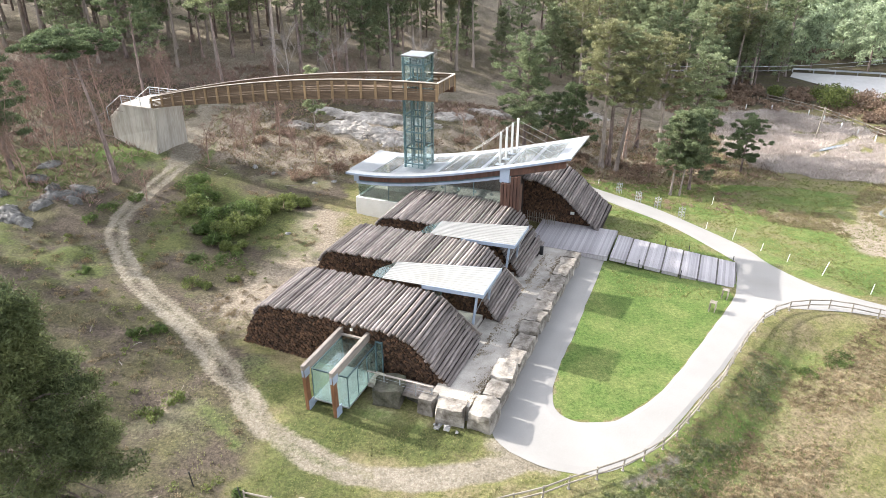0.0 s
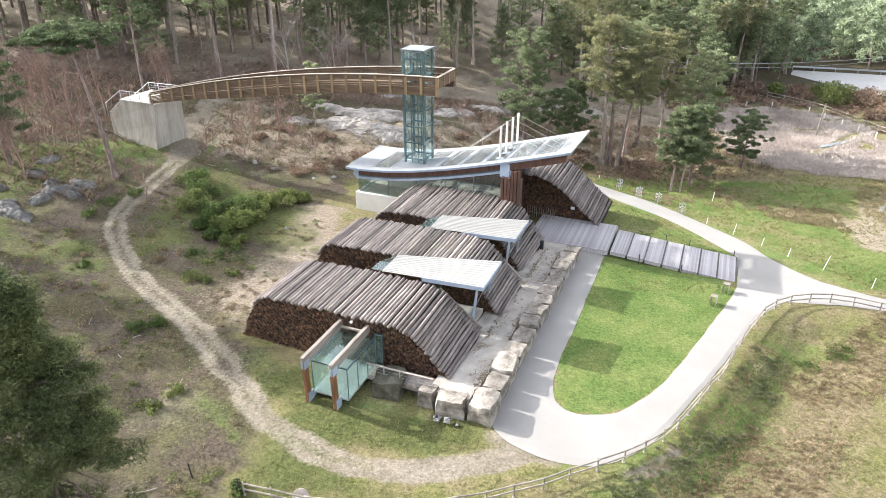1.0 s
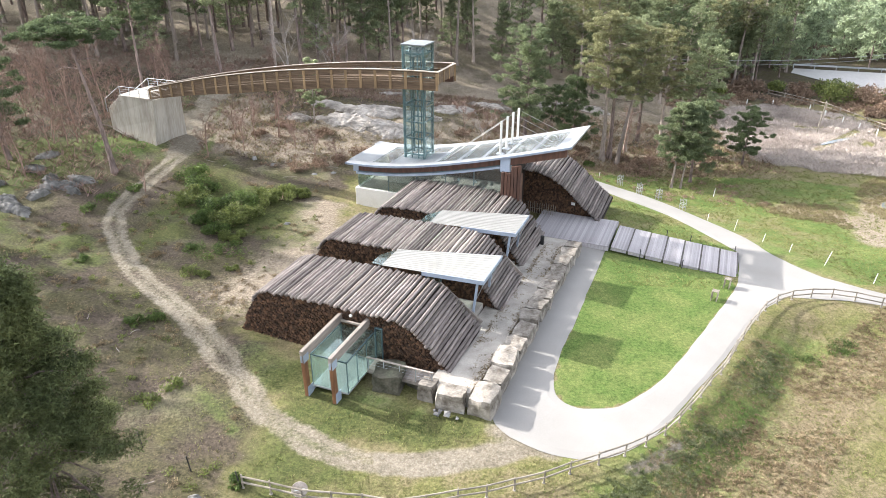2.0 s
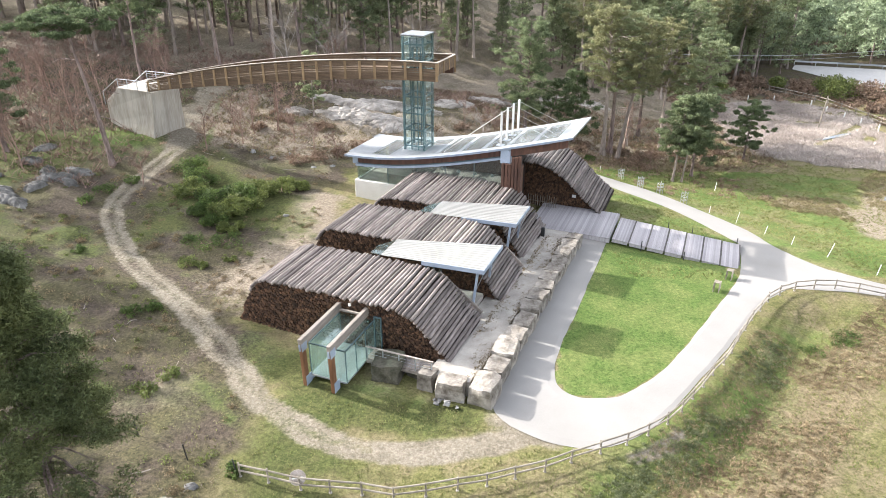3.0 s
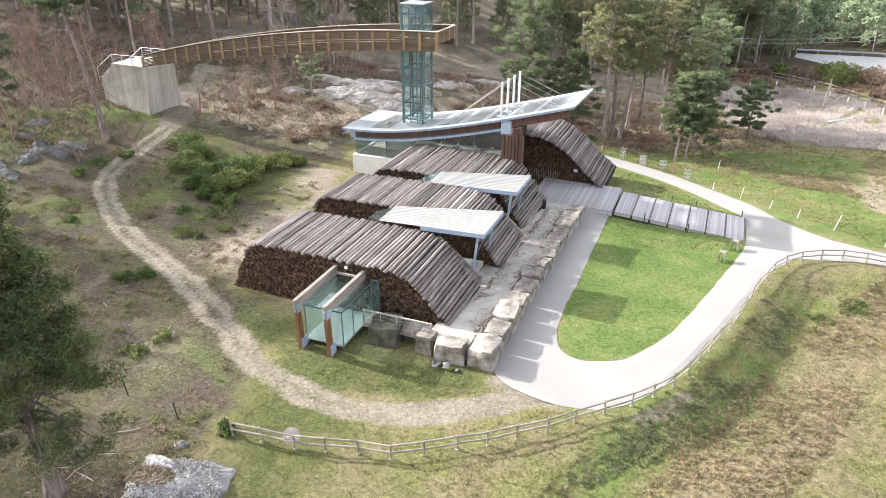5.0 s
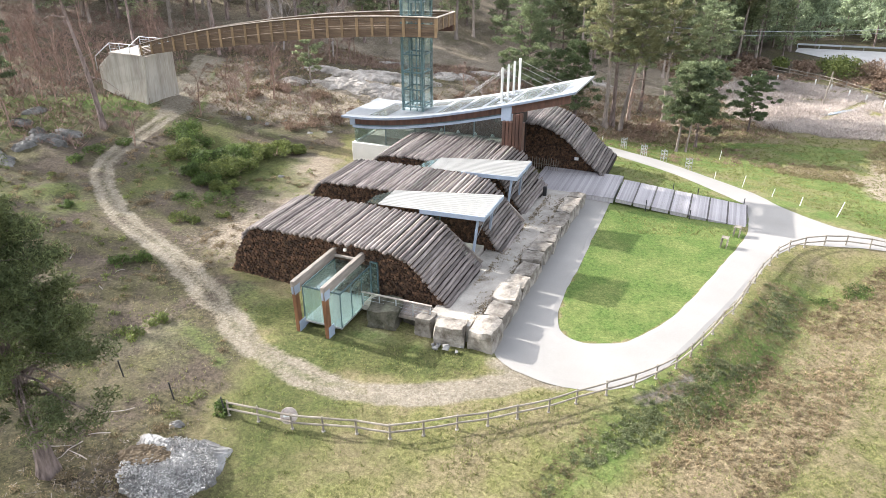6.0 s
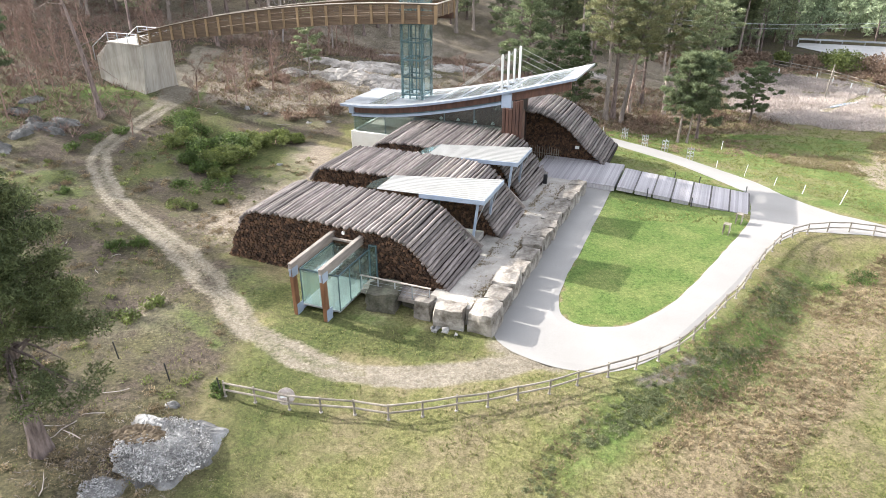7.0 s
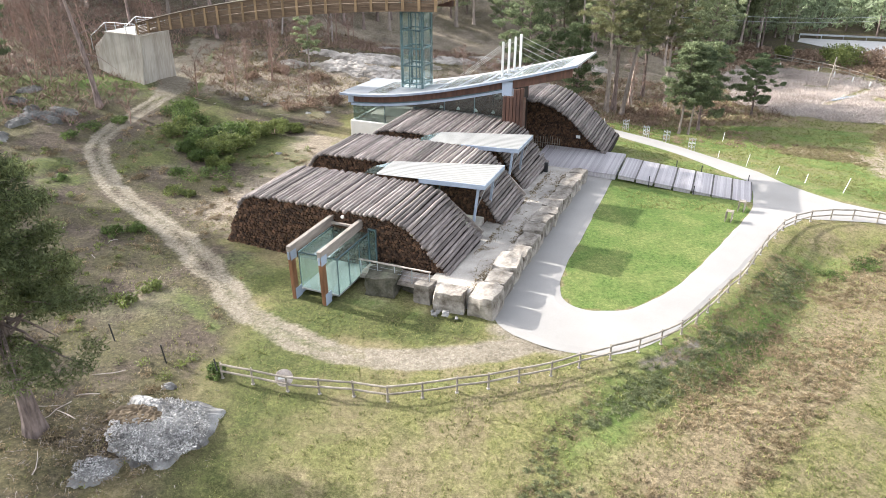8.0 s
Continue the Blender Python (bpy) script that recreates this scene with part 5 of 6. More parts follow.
# ---- trees and shrubs ----
def leaf_cards(rng, centres, radii, count, size, flat=0.6, long=3.0):
    """Small pointed leaves or needle tufts scattered through ellipsoid clumps; returns vertices (3 a leaf)."""
    centres, radii = np.asarray(centres, float), np.asarray(radii, float)
    k = rng.choice(len(centres), count, p=radii ** 2 / (radii ** 2).sum())
    d = rng.normal(size=(count, 3))
    d /= np.linalg.norm(d, axis=1)[:, None]
    r = rng.random(count) ** 0.45
    c = centres[k] + d * (radii[k] * r)[:, None] * np.array([1, 1, flat])
    a = rng.normal(size=(count, 3)) + d * 0.6
    a /= np.linalg.norm(a, axis=1)[:, None]
    b = np.cross(a, rng.normal(size=(count, 3)))
    b /= np.linalg.norm(b, axis=1)[:, None]
    s = size * rng.uniform(0.6, 1.35, count)[:, None]
    a, b = a * s * long / 2, b * s / 2
    return np.stack([c - a + b, c + a, c - a - b], 1).reshape(-1, 3)


def cards_mesh(name, verts, mat, k=4):
    me = bpy.data.meshes.new(name)
    fill_mesh(me, verts, np.arange(len(verts)).reshape(-1, k))
    me.materials.append(mat)
    return me


def grow_pine(seed, h, bare, spread, clumps, clump_r, leaves, size, r0=0.22, lean=(0, 0), shape="round", dead=0):
    """Trunk with limbs (Build) and the needles' vertices of one pine."""
    rnd, rng = random.Random(seed), np.random.default_rng(seed)
    b = Build()
    n = 7

    def axis_at(s):
        w = 0.25 * math.sin(s * 4 + seed) * h / 18
        return Vector((lean[0] * s ** 1.2 + w * s, lean[1] * s ** 1.2 + 0.7 * w * math.sin(seed), h * s))
    b.tube([axis_at(i / n * 0.97) + Vector((0, 0, -0.3 if i == 0 else 0)) for i in range(n + 1)], [r0 * (1 - 0.86 * i / n) for i in range(n + 1)], 9)
    b.tube([axis_at(0) + Vector((0, 0, -0.35)), axis_at(0) + Vector((0, 0, 0.12)), axis_at(0.05), axis_at(0.12)], [r0 * 1.75, r0 * 1.4, r0 * 1.08, r0 * 0.88], 9)
    cs, rs = [], []
    for k in range(clumps):
        s = bare + (1 - bare) * (k + rnd.random()) / clumps
        q = (s - bare) / (1 - bare)
        if shape == "umbrella":
            reach = spread * (0.55 + 0.45 * rnd.random()) * (0.95 if q < 0.6 else 1 - (q - 0.6) * 1.6)
            z = bare + (1 - bare) * (0.35 + 0.6 * q)
        elif shape == "cone":
            reach, z = spread * (1.05 - q) * rnd.uniform(0.6, 1.05), s
        else:
            reach, z = spread * (0.35 + 0.75 * math.sin(math.pi * min(1, 0.25 + 0.72 * q))) * rnd.uniform(0.35, 1.05), s
        az = k * 2.399 + rnd.uniform(-0.5, 0.5)
        root = axis_at(max(0.1, min(z, 0.95) - 0.05))
        tip = axis_at(min(z, 0.98)) + Vector((math.cos(az) * reach, math.sin(az) * reach, rnd.uniform(-0.25, 0.5) * clump_r))
        mid = (root + tip) / 2 + Vector((0, 0, 0.12 * reach))
        lr = r0 * 0.30 * (1 - 0.5 * s)
        b.tube([root, mid, tip], [lr, lr * 0.6, lr * 0.2], 4)
        for f in (0.35, 0.55, 0.75, 0.9, 1.0):
            if f < 0.8 and rnd.random() < 0.35:
                continue
            e = root.lerp(tip, f) + Vector((rnd.uniform(-1, 1), rnd.uniform(-1, 1), rnd.uniform(-0.2, 0.5))) * clump_r * (0.65 if f < 1 else 0.2)
            cs.append(tuple(e))
            rs.append(clump_r * rnd.uniform(0.36, 0.74))
    for k in range(dead):
        s = rnd.uniform(0.25, bare + 0.1)
        az = rnd.uniform(0, 6.3)
        root = axis_at(s)
        ln = spread * rnd.uniform(0.4, 0.9)
        tip = root + Vector((math.cos(az) * ln, math.sin(az) * ln, rnd.uniform(-0.6, 0.25) * ln))
        b.tube([root, (root + tip) / 2 + Vector((0, 0, 0.15 * ln)), tip], [r0 * 0.22, r0 * 0.14, 0.015], 4)
    return b, leaf_cards(rng, cs, rs, leaves, size, 0.5 if shape != "umbrella" else 0.4, 3.6)


def pine(name, m, parts, bark, leaf, label, group="", category="pine tree"):
    t = thing(name, m, label, category, group)
    part("trunk", parts[0], bark, t)
    part("crown", cards_mesh("crown", parts[1], leaf, 3), leaf, t)
    return t


def on_ground(x, y, turn=0.0, down=0.1):
    return pose(x, y, gz(x, y) - down, 0, 0, turn)


# the leafy pine close to the camera
pine("pine_tree", on_ground(-16.7, 21.9), grow_pine(2, 15.0, 0.33, 4.1, 84, 1.2, 110000, 0.05, 0.36, (0.7, -0.6), "cone", dead=9), BARK, NEEDLE_NEAR, "tall dark green pine with a grey trunk and dead limbs")
# pines by the log stacks and on the meadow
pine("pine_tree", on_ground(11.2, 92), grow_pine(5, 15.5, 0.22, 4.8, 70, 1.08, 41233, 0.078, 0.30), BARK, NEEDLE_MID, "bushy green pine behind the hall")
pine("pine_tree", on_ground(14.0, 93), grow_pine(6, 8.5, 0.4, 2.9, 24, 0.80, 9894, 0.078, 0.16, (2, 0)), BARK, NEEDLE_DARK, "small leaning pine beside a larger one")
pine("pine_tree", on_ground(22.4, 92.9), grow_pine(8, 20.5, 0.52, 4.4, 59, 1.05, 23825, 0.078, 0.34, (-0.5, 0), dead=9), BARK_PALE, NEEDLE_OLIVE, "tall pine with bare lower limbs and an olive crown", "tall pines at the meadow edge")
pine("pine_tree", on_ground(23.7, 94.4), grow_pine(9, 19.5, 0.50, 4.0, 52, 0.98, 20159, 0.078, 0.36, dead=5), BARK, NEEDLE, "tall dark-trunked pine at the meadow edge", "tall pines at the meadow edge")
pine("pine_tree", on_ground(24.3, 92.0), grow_pine(10, 19.0, 0.52, 3.8, 49, 0.98, 19060, 0.078, 0.30, (3.0, 0), dead=9), BARK_PALE, NEEDLE_OLIVE, "tall leaning pine with a pale trunk and dead limbs", "tall pines at the meadow edge")
pine("pine_tree", on_ground(32, 98), grow_pine(11, 18.5, 0.5, 3.6, 45, 0.91, 17595, 0.078, 0.26, (-0.8, 0), dead=5), BARK_PALE, NEEDLE_OLIVE, "tall slender pine with a pale trunk", "tall pines at the meadow edge")
pine("pine_tree", on_ground(35.5, 99), grow_pine(12, 15.5, 0.42, 4.2, 45, 0.98, 18326, 0.078, 0.26, (2.5, 0), dead=3), BARK, NEEDLE, "crooked pine with a wide crown", "tall pines at the meadow edge")
pine("pine_tree", on_ground(27.0, 98.5), grow_pine(25, 17.0, 0.45, 3.6, 50, 1.0, 16000, 0.085, 0.26, (0.6, 0), dead=8), BARK_PALE, NEEDLE_MID, "tall pine with dead lower limbs behind others", "tall pines at the meadow edge")
pine("pine_tree", on_ground(30.0, 103), grow_pine(26, 18.5, 0.45, 3.8, 50, 1.0, 16000, 0.085, 0.28, (-0.5, 0), dead=6), BARK, NEEDLE, "tall full pine deep in the meadow's edge", "tall pines at the meadow edge")
pine("pine_tree", on_ground(18.6, 95.5), grow_pine(27, 10.5, 0.12, 3.2, 50, 1.0, 16000, 0.085, 0.22), BARK, NEEDLE_DARK, "dense dark pine filling the gap between trunks", "tall pines at the meadow edge")
pine("pine_tree", on_ground(39.0, 104), grow_pine(28, 16.0, 0.40, 3.8, 50, 1.0, 16000, 0.085, 0.26, (0.8, 0), dead=4), BARK, NEEDLE_MID, "dark green pine at the wood's corner", "tall pines at the meadow edge")
pine("pine_tree", on_ground(28.8, 81.5), grow_pine(14, 11.0, 0.36, 2.8, 45, 0.80, 23089, 0.078, 0.16, (0.4, 0), dead=4), BARK_PALE, NEEDLE_MID, "young pine with a pale trunk on the meadow", "young pines on the meadow")
pine("pine_tree", on_ground(29.85, 81.3), grow_pine(15, 10.0, 0.40, 2.5, 35, 0.80, 17595, 0.078, 0.13, (0.8, 0)), BARK_PALE, NEEDLE_MID, "young slender pine on the meadow", "young pines on the meadow")
pine("pine_tree", on_ground(32.2, 84.6), grow_pine(16, 10.8, 0.20, 3.6, 59, 0.88, 28590, 0.078, 0.20), BARK, NEEDLE_MID, "young bushy pine on the meadow", "young pines on the meadow")
pine("pine_tree", on_ground(41.5, 91), grow_pine(17, 8.0, 0.25, 2.9, 35, 0.80, 16494, 0.078, 0.16), BARK, NEEDLE_DARK, "small dark pine at the reed bed", "young pines on the meadow")
pine("pine_tree", on_ground(-16.8, 88), grow_pine(18, 8.5, 0.30, 1.6, 28, 0.56, 8063, 0.078, 0.12), BARK_PALE, NEEDLE, "slender young pine on the rocky slope")
# the west slope
pine("pine_tree", on_ground(-34.4, 68), grow_pine(20, 15.8, 0.80, 5.0, 59, 0.94, 23825, 0.078, 0.30, (-1.0, -1.0), "umbrella", dead=4), BARK, NEEDLE_DARK, "leaning umbrella pine with a flat green crown")
pine("pine_tree", on_ground(-45, 68), grow_pine(21, 13.5, 0.30, 3.6, 59, 0.98, 23825, 0.078, 0.26), BARK, NEEDLE_DARK, "dense dark pine on the west slope")
pine("pine_tree", on_ground(-37.2, 50.5), grow_pine(22, 16.5, 0.72, 3.2, 35, 0.84, 12827, 0.078, 0.32, (-4.0, 0.0)), BARK, NEEDLE_DARK, "tall grey-trunked pine leaning over the slope")
pine("pine_tree", on_ground(-37.5, 86), grow_pine(23, 17.5, 0.66, 3.4, 38, 0.84, 13195, 0.078, 0.24), BARK, NEEDLE_DARK, "tall dark-trunked pine behind the abutment")
pine("pine_tree", on_ground(-31.5, 99), grow_pine(24, 17.5, 0.66, 3.4, 38, 0.84, 13195, 0.078, 0.22, (-1.0, 0)), BARK, NEEDLE, "tall dark-trunked pine behind the footbridge")

# forest: five kinds of pine, the nearer ones single, the far woods one mass
KINDS = [grow_pine(40, 17.5, 0.50, 3.2, 40, 1.05, 5200, 0.125, 0.25, dead=5), grow_pine(41, 19.0, 0.54, 3.4, 40, 1.05, 5200, 0.125, 0.26, (1.0, 0.5), dead=6), grow_pine(42, 15.0, 0.42, 3.3, 40, 1.05, 5200, 0.125, 0.22, (-0.8, 0), dead=4), grow_pine(43, 20.0, 0.58, 3.0, 36, 1.05, 4600, 0.125, 0.25, dead=8), grow_pine(44, 12.5, 0.18, 3.2, 50, 1.05, 5400, 0.125, 0.2, shape="cone")]


FAR_KINDS = [grow_pine(50 + i, h, bare, 3.3, 30, 1.25, 1250, 0.27, 0.26) for i, (h, bare) in enumerate(((18, 0.42), (20, 0.46), (15, 0.3), (19, 0.5), (13, 0.15)))]


VALLEY_KINDS = [grow_pine(70 + i, h, 0.12, 3.8, 30, 1.5, 1150, 0.33, 0.22) for i, h in enumerate((12, 14, 10, 15, 11))]


def forest_places(seed, count, box, keep, gap):
    rnd = random.Random(seed)
    out = []
    tries = 0
    while len(out) < count and tries < count * 60:
        tries += 1
        x, y = rnd.uniform(box[0], box[1]), rnd.uniform(box[2], box[3])
        if keep(x, y) and all((x - a) ** 2 + (y - c) ** 2 > gap * gap for a, c, _ in out):
            out.append((x, y, rnd.random()))
    return out


def wood_edge(x):
    """How far back the wood begins."""
    if x < -40:
        return 100.0
    if x < -26:
        return 106.0
    if x < -8:
        return 106.0 + 0.9 * (x + 26)
    if x < 20:
        return 132.0
    return 124.0 + max(0, x - 20) * 0.6


def thin_wood(x, y):
    """The wood's western edge is open; eastwards the trees stand apart."""
    h = (x * 7.3 + y * 3.1) % 1
    if x > 6:
        return h < (0.32 if x < 46 else 0.8)
    return y > wood_edge(x) + 7 or h < (0.3 if x < -26 else 0.75)


near_trees = forest_places(61, 150, (-85, 78, 74, 175), lambda x, y: wood_edge(x) < y < wood_edge(x) + 24 and thin_wood(x, y) and not (x > 50 and 3.2 * x - y > 55), 3.0)
near_trees += forest_places(66, 46, (40, 84, 122, 172), lambda x, y: y > 119 + 1.05 * (x - 40), 3.2)
kind_meshes = [(k[0].mesh("trunk", BARK_PALE if i in (1, 3) else BARK), cards_mesh("crown", k[1], (NEEDLE, NEEDLE_OLIVE, NEEDLE_MID, NEEDLE_MID, NEEDLE)[i], 3)) for i, k in enumerate(KINDS)]
masters = []
for i, (tm, cm) in enumerate(kind_meshes):
    x, y, q = near_trees[i]
    t = thing("pine_tree", on_ground(x, y, q * 360), ("tall pine with a bare dark trunk at the wood's edge", "tall slightly leaning pine at the wood's edge", "medium pine with a broad crown at the wood's edge", "tall thin pine with dead lower limbs", "low dense dark pine between taller ones")[i], "pine tree", "pines of the wood's edge")
    part("trunk", tm, BARK, t)
    part("crown", cm, NEEDLE, t)
    masters.append(t)
near_trees += [(-53, 64, 0.31), (-51, 47, 0.62), (-56, 54, 0.17), (-49, 36, 0.83), (-55, 41, 0.44), (-58, 72, 0.53), (-47, 27, 0.22), (-62, 60, 0.71), (-54, 30, 0.92)]    # unseen pines added up the west slope, to throw dappled shade below
for j, (x, y, q) in enumerate(near_trees[5:]):
    i = int(q * 97) % 5
    o = copy_thing(masters[i], on_ground(x, y, q * 360))
    s = 0.85 + 0.35 * ((q * 13) % 1)
    o.scale = (s, s, s)


def far_wood(name, places, label, leaf_mats, kinds=FAR_KINDS):
    """Far trees as one mass: trunks and crowns."""
    tv, tf, cv = [], [], []
    base = 0
    for x, y, q in places:
        b, c = kinds[int(q * 97) % 5]
        s = 0.85 + 0.4 * ((q * 13) % 1)
        a = q * 6.28
        rot = np.array([[math.cos(a), -math.sin(a), 0], [math.sin(a), math.cos(a), 0], [0, 0, 1]]) * s
        off = np.array([x, y, gz(x, y) - 0.2])
        v = np.array(b.v)[:56] @ rot.T + off
        tv.append(v)
        tf += [tuple(base + i for i in f) for f in b.f if max(f) < 56]
        base += 56
        cv.append(c @ rot.T * 1.0 + off)
    me = bpy.data.meshes.new(name)
    me.from_pydata(np.concatenate(tv).tolist(), [], tf)
    me.materials.append(BARK)
    tagged(new(name + "_trunks", me), "bare dark trunks of the far pine wood", "trunks", kind="stuff")
    tagged(new(name, cards_mesh(name, np.concatenate(cv), leaf_mats, 3)), label, "pine wood", kind="stuff")


far_wood("far_wood", forest_places(62, 300, (-170, 75, 90, 260), lambda x, y: wood_edge(x) + 22 < y and thin_wood(x, y) and abs(x) < 20 + y * 0.66 and not (x > 50 and y < 172), 4.6), "dense grey-green pine wood on the hillside", NEEDLE)
far_wood("far_valley_wood", forest_places(63, 330, (60, 260, 150, 330), lambda x, y: y > 168 - 0.42 * max(0, x - 90) and not (x < 78 and y < 172) and x < 0.74 * y, 5.0), "far mixed green wood across the valley", NEEDLE_HAZE, VALLEY_KINDS)
far_wood("distant_wood", forest_places(64, 380, (-280, 420, 230, 560), lambda x, y: abs(x) < 0.78 * y and (y > 260 or x < 60) and (y > 330 or abs(x) > 0), 7.5), "distant wooded hillside with haze put into its pale green", NEEDLE_HAZE, VALLEY_KINDS)


def bare_tree(seed, h, spread, forks, mat_cards=None):
    """Bare tree: trunk, limbs and fine twigs."""
    rnd = random.Random(seed)
    b = Build()

    def limb(p, d, ln, r, level):
        q = p + d * ln
        m = (p + q) / 2 + Vector((rnd.uniform(-1, 1), rnd.uniform(-1, 1), 0)) * ln * 0.06
        b.tube([p, m, q], [r, r * 0.8, r * 0.55], 5 if level == 0 else 3)
        if level < forks:
            for k in range(4 if level else 6):
                s = rnd.uniform(0.35, 1.0) if level else 0.3 + 0.7 * (k + rnd.random()) / 6
                nd = (d * rnd.uniform(0.5, 0.9) + Vector((rnd.uniform(-1, 1), rnd.uniform(-1, 1), rnd.uniform(-0.1, 0.7))) * spread).normalized()
                limb(p.lerp(q, s), nd, ln * rnd.uniform(0.4, 0.62), r * 0.42, level + 1)
    limb(Vector((0, 0, -0.2)), Vector((rnd.uniform(-0.08, 0.08), rnd.uniform(-0.08, 0.08), 1)).normalized(), h * 0.72, h * 0.012 + 0.02, 0)
    rng = np.random.default_rng(seed)
    ends = np.array(b.v)
    ends = ends[ends[:, 2] > h * 0.25]
    v = leaf_cards(rng, ends[rng.choice(len(ends), 60)], np.full(60, h * 0.07), 420, 0.035, 1.0, 14)
    s = len(b.v)
    b.v += [tuple(p) for p in v.tolist()]
    b.f += [(s + 3 * k, s + 3 * k + 1, s + 3 * k + 2) for k in range(len(v) // 3)]
    return b


def make_bare_trees():
    rnd = random.Random(33)
    kinds = [bare_tree(s, h, sp, 3).mesh("branches", TWIG) for s, h, sp in ((1, 6.5, 0.7), (2, 5.0, 0.8), (3, 7.5, 0.6), (4, 4.0, 0.9))]
    pale = [bare_tree(s, h, sp, 3).mesh("branches", TWIG_PALE) for s, h, sp in ((5, 9.5, 0.8), (6, 8.0, 0.75))]
    for i, (x, y, s) in enumerate(((-23.5, 104, 1.0), (-16.5, 106, 1.25), (-3.0, 108, 1.15), (5.0, 84, 0.55))):
        o = new("bare_tree", pale[i % 2])
        o.matrix_basis = on_ground(x, y, i * 77)
        o.scale = (s, s, s)
        tagged(o, "leafless pale grey tree with fine twigs", "bare tree", "bare grey trees")
    spots = [(-18.0, 80.5, 1), (-20.5, 83, 2), (-30.0, 64.6, 3), (-15.2, 78.0, 1), (-25.5, 82, 0), (-23.5, 78, 2), (-12.2, 76, 3), (-19, 95, 0), (7, 90, 3), (15.5, 92.5, 1), (18, 98, 2), (26.5, 97, 0), (28.5, 90.5, 3), (38, 97, 2), (3, 92, 3)]
    for k in range(42):
        spots.append((rnd.uniform(-62, -38), rnd.uniform(62, 96), rnd.randrange(4)))
    for k in range(12):
        spots.append((rnd.uniform(-40, -10), rnd.uniform(98, 112), rnd.randrange(4)))
    for k in range(5):
        spots.append((rnd.uniform(-27, -15), rnd.uniform(75, 93), rnd.randrange(4)))
    for x, y, k in spots:
        o = new("bare_sapling", kinds[k])
        o.matrix_basis = on_ground(x, y, rnd.uniform(0, 360))
        s = rnd.uniform(0.6, 1.15)
        o.scale = (s, s, s)
        tagged(o, "leafless reddish-brown sapling on the slope", "sapling", "bare saplings")


make_bare_trees()


def shrub(x, y, r, h, leaves, mat, label, seed, group="", size=0.11, name="shrub"):
    rnd, rng = random.Random(seed), np.random.default_rng(seed)
    t = thing(name, on_ground(x, y, 0, 0.05), label, "shrub", group)
    b = Build()
    cs, rs = [], []
    for k in range(9):
        a, d = rnd.uniform(0, 6.3), r * math.sqrt(rnd.random()) * 0.85
        p = (d * math.cos(a), d * math.sin(a), h * rnd.uniform(0.3, 0.75) * (1 - 0.4 * d / r))
        b.tube([(0.1 * math.cos(a), 0.1 * math.sin(a), 0), (p[0] * 0.6, p[1] * 0.6, p[2] * 0.6), p], [0.03, 0.02, 0.008], 4)
        cs.append(p)
        rs.append(r * rnd.uniform(0.32, 0.52))
    part("woody_base", b, TWIG, t)
    v = leaf_cards(rng, cs, rs, leaves, size, 0.8, 1.8)
    v[:, 2] = np.maximum(v[:, 2], 0.02)
    part("foliage", cards_mesh("foliage", v, mat, 3), mat, t)
    return t


